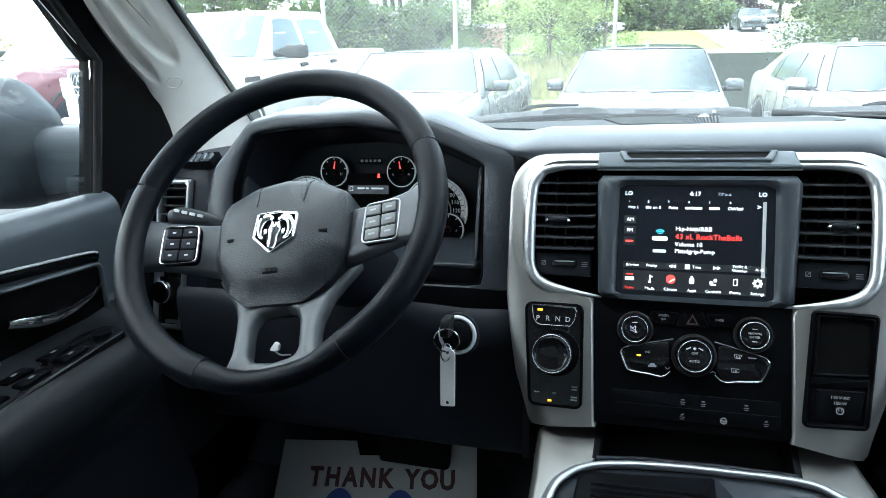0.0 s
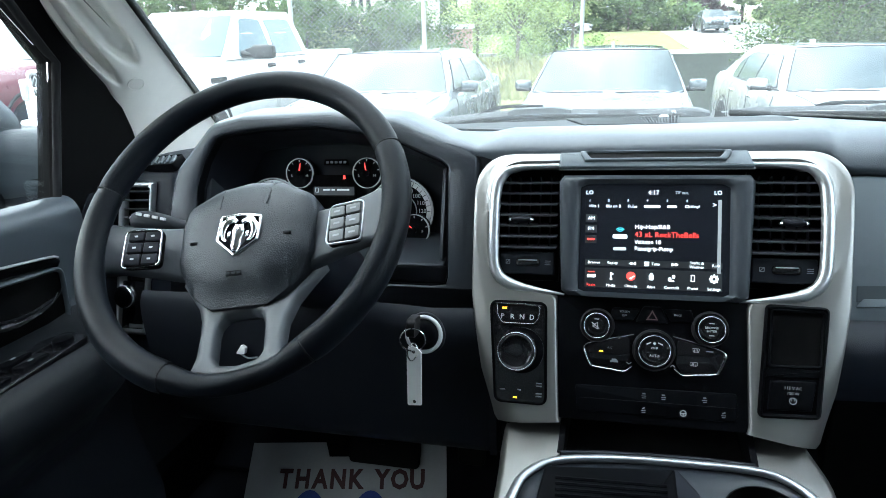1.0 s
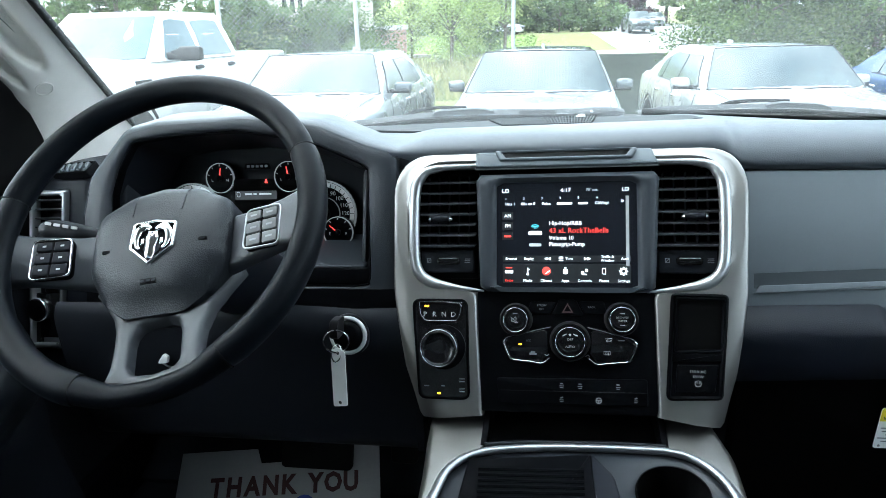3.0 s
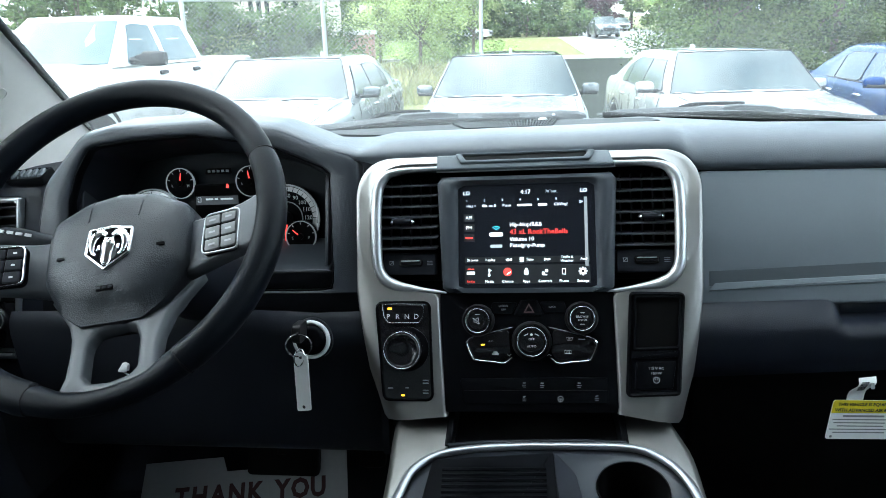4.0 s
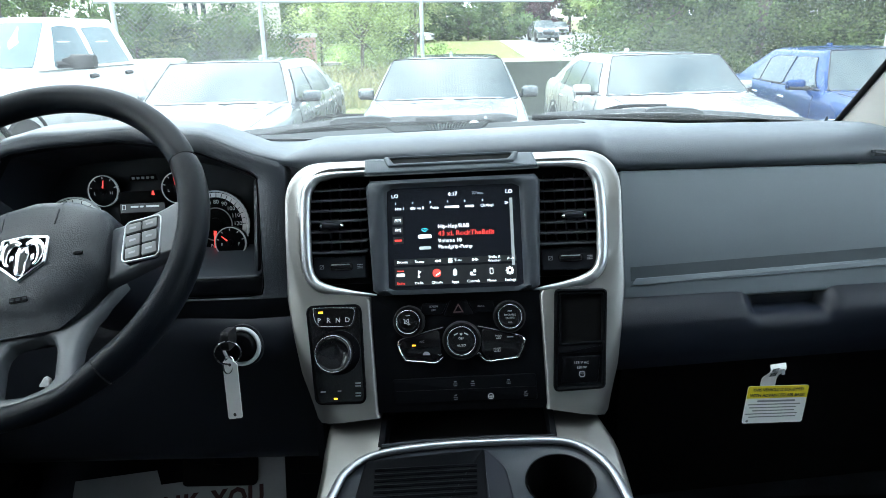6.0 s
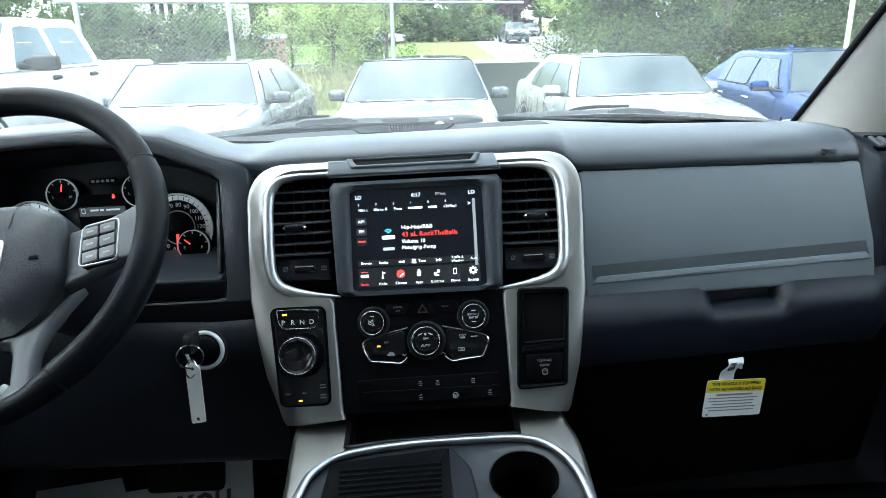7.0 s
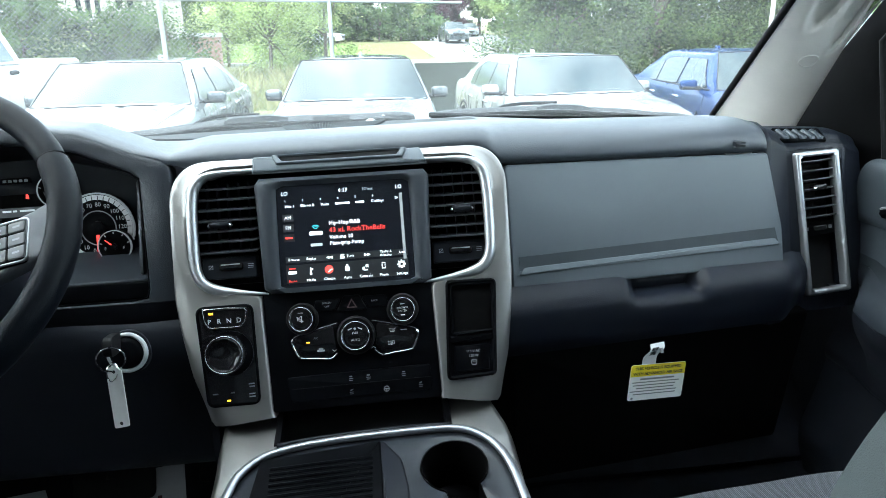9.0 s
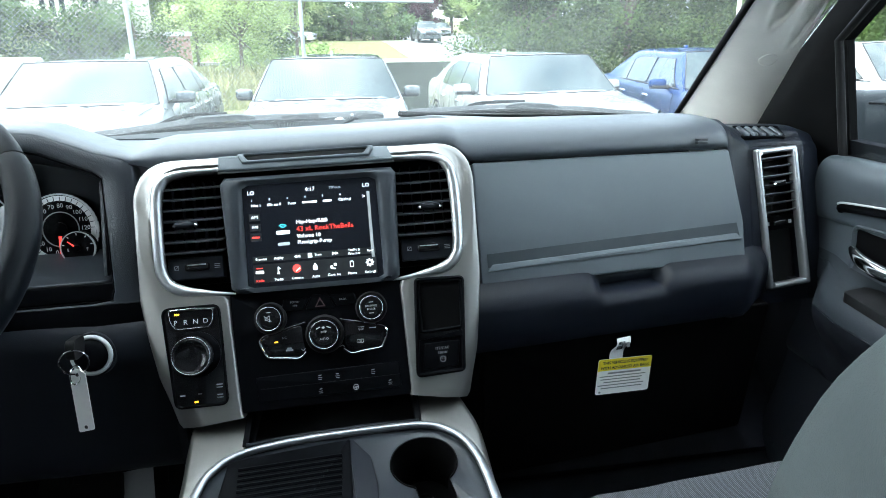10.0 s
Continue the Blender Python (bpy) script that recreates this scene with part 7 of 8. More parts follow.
def leaf_mat(name, a, b):
    m = bpy.data.materials.new(name)
    m.use_nodes = True
    n, l = m.node_tree.nodes, m.node_tree.links
    p = n["Principled BSDF"]
    p.inputs["Roughness"].default_value = 0.55
    g, rp = n.new("ShaderNodeNewGeometry"), n.new("ShaderNodeValToRGB")
    rp.color_ramp.elements[0].color, rp.color_ramp.elements[1].color = (*a, 1), (*b, 1)
    l.new(g.outputs["Random Per Island"], rp.inputs["Fac"])
    # whole sprays differ in colour, not only single leaves
    co, ns, rg, hv = n.new("ShaderNodeTexCoord"), n.new("ShaderNodeTexNoise"), n.new("ShaderNodeMapRange"), n.new("ShaderNodeHueSaturation")
    ns.inputs["Scale"].default_value, ns.inputs["Detail"].default_value = 0.95, 4
    rg.inputs["From Min"].default_value, rg.inputs["From Max"].default_value = 0.38, 0.64
    rg.inputs["To Min"].default_value, rg.inputs["To Max"].default_value = 0.40, 1.85
    l.new(co.outputs["Object"], ns.inputs["Vector"])
    l.new(ns.outputs["Fac"], rg.inputs["Value"])
    l.new(rg.outputs["Result"], hv.inputs["Value"])
    l.new(rp.outputs["Color"], hv.inputs["Color"])
    rp = hv
    l.new(rp.outputs["Color"], p.inputs["Base Color"])
    # light passes through thin leaves
    tr, mx = n.new("ShaderNodeBsdfTranslucent"), n.new("ShaderNodeMixShader")
    mx.inputs["Fac"].default_value = 0.45
    l.new(rp.outputs["Color"], tr.inputs["Color"])
    l.new(p.outputs["BSDF"], mx.inputs[1])
    l.new(tr.outputs["BSDF"], mx.inputs[2])
    l.new(mx.outputs["Shader"], n["Material Output"].inputs["Surface"])
    return m


LEAF = leaf_mat("green_leaves", (0.032, 0.060, 0.018), (0.135, 0.185, 0.060))
LEAF_DK = leaf_mat("dark_green_leaves", (0.045, 0.08, 0.03), (0.12, 0.17, 0.06))
LEAF_LT = leaf_mat("light_green_leaves", (0.20, 0.27, 0.09), (0.38, 0.44, 0.18))
LEAF_PU = leaf_mat("purple_leaves", (0.05, 0.02, 0.03), (0.10, 0.05, 0.06))
STRAW = leaf_mat("straw_weeds", (0.15, 0.17, 0.065), (0.30, 0.27, 0.14))
BARK = mat("grey_bark", (0.12, 0.1, 0.08), 0.9, var=0.4, vscale=6, bump=0.8, bscale=40)


def leaves(sh, blobs, count, size, rng):
    """Small leaf clumps strewn through uneven ellipsoids, denser at their outside."""
    vol = [b[3] * b[4] * b[5] for b in blobs]
    tot = sum(vol)
    for b, vv in zip(blobs, vol):
        for i in range(max(3, int(count * vv / tot))):
            # each spray hangs from a point of its own near the outside
            if i % 70 == 0:
                d = Vector((rng.gauss(0, 1), rng.gauss(0, 1), rng.gauss(0, 1))).normalized()
                r = rng.uniform(0.35, 1.0) ** 0.45
                r *= 0.82 + 0.28 * noise.noise(Vector(b[:3]) + d * 2.2)
                hub = Vector((b[0] + d.x * b[3] * r, b[1] + d.y * b[4] * r, b[2] + d.z * b[5] * r))
                wide = min(0.34, 0.22 * b[3]) * rng.uniform(0.7, 1.3)
            c = hub + Vector((rng.gauss(0, wide), rng.gauss(0, wide), rng.gauss(-0.25 * wide, wide * 0.75)))
            if c.z < 0.02:
                continue
            u = Vector((rng.gauss(0, 1), rng.gauss(0, 1), rng.gauss(0, 0.6))).normalized()
            v = u.cross(Vector((rng.gauss(0, 1), rng.gauss(0, 1), rng.gauss(0, 1)))).normalized()
            s = size * rng.uniform(0.6, 1.5)
            k = len(sh.v)
            sh.v += [tuple(c - u * s), tuple(c + v * s * 0.45 + u * s * 0.1), tuple(c + u * s), tuple(c - v * s * 0.45)]
            sh.f.append((k, k + 1, k + 2, k + 3))
    return sh


def tree(name, label, o, h, blobs, count, size, leaf, seed, trunk=0.12):
    rng = random.Random(seed)
    o = Vector(o)
    tr = thing(name, label, "tree" if "tree" in name else "bush", base=tuple(o), cabin=False)
    sh = tube([o + Vector((0, 0, -0.1)), o + Vector((0.1, 0, h * 0.4)), o + Vector((0.0, 0.1, h * 0.8))], [trunk, trunk * 0.7, trunk * 0.25], 8)
    for bl in blobs:
        tube([o + Vector((0.05, 0, h * 0.3)), o.lerp(Vector(bl[:3]), 0.6) + Vector((0, 0, h * 0.15)), Vector(bl[:3])], [trunk * 0.4, trunk * 0.25, trunk * 0.08], 5, sh=sh)
    part("trunk", sh, BARK, tr)
    me = leaves(Shape(), blobs, count, size, rng)
    m = bpy.data.meshes.new("crown")
    m.from_pydata(me.v, [], me.f)
    part("crown", m, leaf, tr)
    m.materials.clear()
    m.materials.append(leaf)
    return tr


rng = random.Random(7)
# the row of tall bushy trees behind the cars on the right
for i, (x, y, hh) in enumerate(((5.4, 21.5, 4.5), (8.2, 20.0, 6.5), (11.5, 19.0, 7.5), (14.8, 17.5, 7.5), (18.5, 16.0, 8.0), (22.5, 14.5, 8.0), (27, 12, 8.0))):
    blobs = []
    for k in range(10):
        zz = rng.uniform(0.5, hh)
        w = 2.2 * (1 - 0.35 * zz / hh)
        blobs.append((x + rng.uniform(-1.2, 1.2), y + rng.uniform(-1.0, 1.0), zz, w * rng.uniform(0.6, 1), w * rng.uniform(0.6, 1), rng.uniform(0.8, 1.5)))
    tree("tree", "dense leafy green tree behind the parked cars", (x, y, 0), hh, blobs, 34000 if i < 5 else 16000, 0.046, LEAF, 20 + i)
# a second, darker row closes the gaps between them
for i, (x, y, hh) in enumerate(((7.0, 24.0, 5.5), (9.9, 22.6, 7.0), (13.2, 21.5, 7.5), (16.8, 20.0, 8.0), (20.8, 18.6, 8.0))):
    blobs = []
    for k in range(10):
        zz = 0.7 + (hh - 0.7) * (k + rng.random()) / 10
        blobs.append((x + rng.uniform(-0.8, 0.8), y + rng.uniform(-0.6, 0.6), zz, rng.uniform(1.6, 2.2), rng.uniform(1.2, 1.8), rng.uniform(0.9, 1.4)))
    tree("tree", "dense dark green tree at the back of the row", (x, y, 0), hh, blobs, 22000, 0.065, LEAF_DK, 220 + i)
for i, (x, y) in enumerate(((9.6, 18.6), (12.9, 17.6))):
    tree("bush", "low leafy bush at the foot of the trees", (x, y, 0), 2.0, [(x + rng.uniform(-0.7, 0.7), y + rng.uniform(-0.3, 0.3), 0.5 + 0.24 * k, rng.uniform(0.8, 1.2), rng.uniform(0.6, 0.9), rng.uniform(0.5, 0.8)) for k in range(7)], 12000, 0.045, LEAF, 240 + i, 0.06)
# shrubs and trees behind the fence
for i, (x, y, z0, hh, n, lf, nm) in enumerate(((-16.5, 33, 0, 4.2, 6, LEAF_DK, "bush"), (-12.8, 34, 0, 3.6, 6, LEAF_DK, "bush"), (-10.0, 33, 0, 3.0, 5, LEAF, "bush"), (-5.5, 34, 0, 5.0, 7, LEAF_LT, "tree"), (-3.0, 36, 0, 5.5, 7, LEAF_LT, "tree"), (-21, 30, 0, 5.5, 7, LEAF_DK, "tree"), (-27, 30, 0, 6.5, 7, LEAF_DK, "tree"), (-33, 26, 0, 6.5, 7, LEAF_DK, "tree"),
                                               (-8.2, 62, 1.1, 5, 6, LEAF_DK, "tree"), (-4.0, 68, 1.2, 5, 6, LEAF_DK, "tree"), (0.0, 72, 1.3, 5.5, 6, LEAF_DK, "tree"), (3.0, 84, 1.5, 7, 6, LEAF_LT, "tree"), (7.0, 92, 1.7, 8, 6, LEAF, "tree"), (9.0, 86, 1.6, 6, 6, LEAF_PU, "tree"), (14, 80, 1.5, 8, 6, LEAF_LT, "tree"), (18, 84, 1.5, 10, 6, LEAF, "tree"), (-20.5, 41, 0, 6.5, 8, LEAF_DK, "tree"), (-24.5, 39, 0, 7, 8, LEAF, "tree"), (-29, 37, 0, 7, 8, LEAF_DK, "tree"), (-35, 34, 0, 7.5, 8, LEAF, "tree"), (-41, 30, 0, 8, 8, LEAF_DK, "tree"), (-17.5, 34, 0, 1.9, 5, LEAF, "bush"), (-15.4, 34.5, 0, 2.0, 5, LEAF_LT, "bush"), (-13.6, 35, 0, 2.0, 5, LEAF, "bush"), (-11.8, 37, 0, 2.6, 6, LEAF_DK, "bush"), (-9.5, 43, 0, 5.5, 8, LEAF_LT, "tree"), (-6.6, 42, 0, 6.0, 8, LEAF_LT, "tree"), (-4.6, 44, 0, 6.0, 8, LEAF, "tree"), (-14, 80, 1.5, 9, 7, LEAF, "tree"), (-24, 85, 1.5, 10, 7, LEAF, "tree"))):
    blobs = [(x + rng.uniform(-1.5, 1.5), y + rng.uniform(-1, 1), z0 + rng.uniform(0.4, hh), rng.uniform(1.0, 2.0), rng.uniform(1, 1.6), rng.uniform(0.6, 1.3)) for _ in range(n + 2)]
    tree(nm, "leafy green %s beyond the fence" % nm, (x, y, z0), hh, blobs, 9000, 0.075 if y < 50 else 0.13, lf, 50 + i, 0.1)
# hedge behind the lawn, and the tall woods that close the view
for i in range(9):
    x = -13 + i * 2.1
    blobs = [(x + rng.uniform(-1, 1), 67 + rng.uniform(-0.8, 0.8), 1.2 + rng.uniform(0.4, 3.4), rng.uniform(1.0, 1.7), rng.uniform(0.8, 1.4), rng.uniform(0.8, 1.3)) for _ in range(7)]
    tree("bush", "tall dark green hedge bush behind the lawn", (x, 67, 1.2), 3.5, blobs, 2200, 0.16, LEAF_DK, 150 + i, 0.08)
sh = Shape()
for i in range(64):
    x, y = -95 + i * 3.0 + rng.uniform(-1, 1), 96 + rng.uniform(-5, 5)
    hh = rng.uniform(10, 15)
    leaves(sh, [(x + rng.uniform(-2, 2), y, 1.5 + rng.uniform(0.5, hh), rng.uniform(1.8, 3.2), rng.uniform(1.5, 2.5), rng.uniform(1.5, 2.6)) for _ in range(9)], 1500, 0.42, rng)
    tube([(x, y, 1.0), (x + 0.2, y, hh * 0.7)], [0.3, 0.1], 6, sh=sh)
m_ = bpy.data.meshes.new("woods")
m_.from_pydata(sh.v, [], sh.f)
single("woods", m_, LEAF, "distant green woods closing the view", "woods", kind="stuff", cabin=False)
# tall weeds and straw along the far side of the fence
sh = Shape()
for _ in range(26000):
    x, y = rng.uniform(-19, -0.8), rng.uniform(16.0, 30)
    h = rng.uniform(0.15, 0.45) * (1.7 if rng.random() < 0.15 else 1)
    w = rng.uniform(0.008, 0.022)
    dx, dy = rng.uniform(-0.3, 0.3), rng.uniform(-0.3, 0.3)
    k = len(sh.v)
    sh.v += [(x - w, y, 0), (x + w, y, 0), (x + dx + w * 0.3, y + dy, h), (x + dx - w * 0.3, y + dy, h)]
    sh.f.append((k, k + 1, k + 2, k + 3))
m_ = bpy.data.meshes.new("weeds")
m_.from_pydata(sh.v, [], sh.f)
single("weeds", m_, STRAW, "dry straw-coloured weeds beyond the fence", "weeds", kind="stuff", cabin=False)

# ---- brick sign and house ----
BRICK = mat("pinkish_brick", (0.36, 0.22, 0.18), 0.85, var=0.3, vscale=3, bump=0.5, bscale=30)
bs = thing("brick_sign", "low pinkish brick sign pillar with a pale cap", "sign pillar", base=(-9.5, 38, 0), cabin=False)
part("pillar", prism(Plane((-9.6, 38, 0), (1, 0, 0), (0, 1, 0)), rrect(1.75, 0.6, 0.04), 0, 1.75, 0.02), BRICK, bs)
part("cap", prism(Plane((-9.6, 38, 1.75), (1, 0, 0), (0, 1, 0)), rrect(1.95, 0.75, 0.04), 0, 0.22, 0.03), KERB, bs, "pale concrete cap")
STUCCO = mat("cream_stucco", (0.48, 0.44, 0.39), 0.9, var=0.1, vscale=2, bump=0.5, bscale=30)
PANE = mat("dark_window_pane", (0.02, 0.025, 0.03), 0.06, var=0.1, coat=0.3)
house = thing("house", "cream stucco house with tall narrow windows", "house", base=(-19.8, 55, 1), cabin=False)
part("wall", prism(Plane((-19.8, 56, 0), (1, 0, 0), (0, 1, 0)), rrect(6.4, 8, 0.05), 0.3, 6.5), STUCCO, house)
part("roof", Shape().rings([[(-19.8 + a, 56 + b, 6.5) for a, b in rrect(7.4, 9.4, 0.1)], [(-19.8 + a, 56 + b, 6.7) for a, b in rrect(7.4, 9.4, 0.1)], [(-19.8 + a * 0.6, 56 + b * 0.1, 9.0) for a, b in rrect(7.4, 9.4, 0.1)]]), mat("grey_shingles", (0.2, 0.19, 0.18), 0.9, var=0.2), house)
for x, z, w, h in ((-21.5, 4.3, 0.38, 2.0), (-20.85, 4.3, 0.38, 2.0), (-20.2, 4.3, 0.38, 2.0), (-18.7, 4.4, 0.45, 1.2), (-17.9, 4.4, 0.45, 1.2)):
    wd = part("window", ring(Plane((x, 51.98, z), (1, 0, 0), (0, 0, 1)), rrect(w + 0.2, h + 0.2, 0.02), rrect(w, h, 0.02), -0.03, 0.08, 0.01), STUCCO, house)
    part("pane", prism(Plane((x, 51.97, z), (1, 0, 0), (0, 0, 1)), rrect(w, h, 0.01), -0.02, 0.02), PANE, wd)

# ---- parked cars ----
TYRE = mat("tyre_rubber", (0.015, 0.015, 0.016), 0.8, var=0.2, bump=0.3, bscale=100)
ALLOY = mat("alloy_wheel", (0.5, 0.51, 0.52), 0.3, metal=0.9, var=0.06)
CARGLASS = mat("tinted_car_glass", (0.05, 0.068, 0.072), 0.14, var=0.35, vscale=1.2, coat=0.0, spec=0.85)
BLACKTRIM = mat("black_car_trim", (0.02, 0.02, 0.022), 0.45, var=0.1)
LAMPG = mat("headlamp_lens", (0.5, 0.52, 0.54), 0.08, coat=1.0, metal=0.3, var=0.2, vscale=10)


def paint(name, c, flake=0.3):
    return mat(name, c, 0.28, metal=flake, var=0.04, vscale=3, coat=1.0)


def car(label, m, body_m, L=5.0, W=1.88, H=1.46, cat="car", mirror_m=None, sunroof=False):
    """A parked saloon, nose at -y: one lofted shell with glass, pillars, mirrors, wheels, lamps, seams and trim on it."""
    c = thing("car", label, cat, "parked cars", cabin=False, m=m)
    hw, zb = W / 2, 0.93
    y_ws, y_rf, y_rb, y_bk = -L / 2 + 1.38, -L / 2 + 2.02, L / 2 - 1.45, L / 2 - 0.42
    wb, wt, hh = hw * 0.93, hw * 0.715, H - 0.02 - 0.93

    def rise(y):
        """How far the roofline has risen at y, from 0 at the belt to 1 at the roof."""
        a, b = (y - y_ws) / (y_rf - y_ws), (y_bk - y) / (y_bk - y_rb)
        t = min(max(min(a, b), 0.0), 1.0)
        return 1 - (1 - t) ** (1.12 if a < b else 1.5)

    def side(k):
        return lerp(wb, wt, max(0.0, k) ** 1.1)

    def bow(x, y):
        """The glasshouse curves back at its corners, in front and behind."""
        q = (x / wb) ** 2
        return y + 0.17 * q * smooth((-0.15 - y) / 0.75) - 0.15 * q * smooth((y - 0.95) / 0.6)

    # shell stations: y, width, sill, bonnet or boot height
    nose = [(-L / 2, 0.66, 0.38, 0.60), (-L / 2 + 0.05, 0.82, 0.24, 0.70), (-L / 2 + 0.22, 0.93, 0.18, 0.79), (-L / 2 + 0.6, 0.985, 0.18, 0.865), (-L / 2 + 1.0, 1.0, 0.18, 0.91)]
    tail = [(L / 2 - 0.30, 0.95, 0.22, 0.985), (L / 2 - 0.12, 0.90, 0.28, 0.975), (L / 2 - 0.03, 0.84, 0.34, 0.90), (L / 2, 0.74, 0.42, 0.80)]
    mid = [(lerp(y_ws - 0.04, y_bk + 0.04, i / 30), 1.0, 0.18, lerp(0.935, 0.99, i / 30)) for i in range(31)]
    secs = []
    for y, w, z0, zt in nose + mid + tail:
        k = rise(y) if (y_ws < y < y_bk) else 0.0
        half = [(hw * w * a, y, b) for a, b in ((0.0, z0), (0.93, z0), (0.995, z0 + 0.14), (1.0, min(0.56, zt - 0.14)), (0.992, zt - 0.15), (0.965, zt - 0.055))]
        if k > 0:
            top = zb + 0.01 + k * hh
            half += [(wb + 0.012, y, zt - 0.012), (side(0.03), y, zb + 0.012)]
            half += [(side(k * q), bow(side(k * q), y) if q > 0.6 else y + (bow(side(k * q), y) - y) * q / 0.6, zb + 0.01 + k * hh * q) for q in (0.3, 0.6, 0.9)]
            half += [(side(k) - 0.022, bow(side(k), y), top - 0.010), (side(k) * 0.75, bow(side(k) * 0.75, y), top + 0.004), (side(k) * 0.4, bow(side(k) * 0.4, y), top + 0.012), (0.0, y, top + 0.015)]
        else:
            half += [(hw * w * a, y, zt + b) for a, b in ((0.93, -0.02), (0.89, -0.006), (0.80, 0.004), (0.68, 0.012), (0.60, 0.010), (0.52, 0.014), (0.38, 0.022), (0.2, 0.027), (0.0, 0.029))]
        secs.append(half + [(-x, yy, z) for x, yy, z in reversed(half[1:-1])])
    part("body", Shape().rings(secs), body_m, c, sharp=42)

    def wpt(s, t, front=True):
        """A point just outside the front or rear screen: s across, t up the slope."""
        y = lerp(y_ws, y_rf, t) if front else lerp(y_bk, y_rb, t)
        k = rise(y)
        x = side(k) * s
        return (x, bow(x, y) - (0.006 if front else -0.006), zb + 0.01 + k * hh + 0.006 + 0.013 * (1 - s * s))

    part("windscreen", sheet([[wpt(s, t) for s in np.linspace(-0.955, 0.955, 15)] for t in (0.05, 0.2, 0.4, 0.6, 0.8, 0.93)], 0.006), CARGLASS, c, "windscreen reflecting sky and clouds")
    part("rear_window", sheet([[wpt(s, t, False) for s in np.linspace(-0.86, 0.86, 9)] for t in (0.12, 0.4, 0.7, 0.92)], -0.006), CARGLASS, c)
    rim = [wpt(s, 0.955) for s in np.linspace(-0.96, 0.96, 15)]
    part("windscreen_edge", tube([wpt(-0.965, t) for t in (0.04, 0.3, 0.6, 0.9)] + rim + [wpt(0.965, t) for t in (0.9, 0.6, 0.3, 0.04)], 0.007, 6), BLACKTRIM, c, "black glass seal")
    part("cowl", tube([wpt(s, 0.02) for s in np.linspace(-0.95, 0.95, 9)], 0.016, 6), BLACKTRIM, c)
    part("inner_mirror", prism(Plane((0.0, wpt(0, 0.80)[1] + 0.06, wpt(0, 0.80)[2] - 0.03), (1, 0, 0), (0, 0.2, 1)), rrect(0.22, 0.06, 0.02), -0.01, 0.01), BLACKTRIM, c)
    for e in (-1, 1):
        def spt(y, k):
            return (e * (side(k) + 0.006), y + (bow(side(k), y) - y) * min(1.0, k / 0.6), zb + 0.01 + k * hh)
        # front door, rear door and quarter glass under one curved rail
        for ya, yb in ((y_ws + 0.40, 0.19), (0.25, 0.98), (1.02, 1.30)):
            ys_ = np.linspace(ya, yb, 11)
            tops = [max(0.09, min(0.80, (y - y_ws - 0.36) / 0.50, 0.80 - 0.85 * max(0.0, y - 0.80) ** 1.3)) for y in ys_]
            lo = [0.07 + (0.04 if y in (ys_[0], ys_[-1]) else 0.0) for y in ys_]
            part("side_window", sheet([[spt(y, lerp(l, tp, q)) for q in (0, 0.33, 0.67, 1.0)] for y, l, tp in zip(ys_, lo, tops)], 0.004 * e), CARGLASS, c)
            edge = [spt(y, l) for y, l in zip(ys_, lo)] + [spt(y, tp) for y, tp in zip(ys_[::-1], tops[::-1])]
            part("window_seal", tube(edge, 0.006, 5, True), BLACKTRIM, c)
        part("window_line", tube([spt(y, 0.045) for y in np.linspace(y_ws + 0.30, 1.38, 9)], 0.007, 6), CHROME if mirror_m is not body_m else BLACKTRIM, c)
        mr = part("door_mirror", Shape().rings([[(e * (hw * 0.905 + x), y_ws + 0.60 + d + 0.25 * x, 1.005 + z) for d, z in rrect(0.11 * k, 0.125 * k, 0.045 * k)] for x, k in ((0.06, 0.55), (0.075, 0.85), (0.10, 1.0), (0.19, 0.98), (0.235, 0.86), (0.255, 0.55))]), mirror_m or body_m, c)
        part("mirror_foot", tube([(e * (hw * 0.90), y_ws + 0.60, 0.955), (e * (hw * 0.90 + 0.09), y_ws + 0.62, 0.965)], [0.035, 0.024], 8), BLACKTRIM, mr)
        part("mirror_band", Shape().rings([[(e * (hw * 0.905 + x), y_ws + 0.597 + d + 0.25 * x, 0.962 + z) for d, z in rrect(0.112, 0.045, 0.02)] for x in (0.08, 0.19, 0.235)]), BLACKTRIM, mr)
        part("headlamp", prism(Plane((e * hw * 0.72, -L / 2 + 0.055, 0.67), (1, e * 0.28, 0), (0, 0.2, 0.98)), rrect(0.36, 0.13, 0.05), -0.05, 0.05, 0.03), LAMPG, c)
        for y in (-L / 2 + 0.92, L / 2 - 1.05):
            part("wheel_arch", ring(Plane((e * (hw - 0.012), y, 0.34), (0, 1, 0), (0, 0, 1), (e, 0, 0)), circle(0.385, n=30), circle(0.345, n=30), -0.03, 0.014, 0.006), BLACKTRIM, c)
            wp = Plane((e * (hw - 0.205), y, 0.33), (0, 1, 0), (0, 0, 1), (e, 0, 0))
            wl_ = part("wheel", lathe(wp, [(0.20, -0.02), (0.30, -0.02), (0.33, 0.02), (0.335, 0.10), (0.33, 0.19), (0.30, 0.212), (0.23, 0.208)], 28), TYRE, c)
            part("rim", lathe(wp, [(0.235, 0.05), (0.235, 0.20), (0.225, 0.205), (0.21, 0.17), (0.06, 0.165), (0.05, 0.185), (0.01, 0.19)], 24), ALLOY, wl_)
        for y in (0.10, 0.98):
            part("door_handle", tube([(e * (hw * 0.985), y - 0.09, 0.815), (e * (hw * 1.01), y - 0.03, 0.822), (e * (hw * 1.01), y + 0.05, 0.822), (e * (hw * 0.985), y + 0.11, 0.815)], 0.013, 6), CHROME, c)
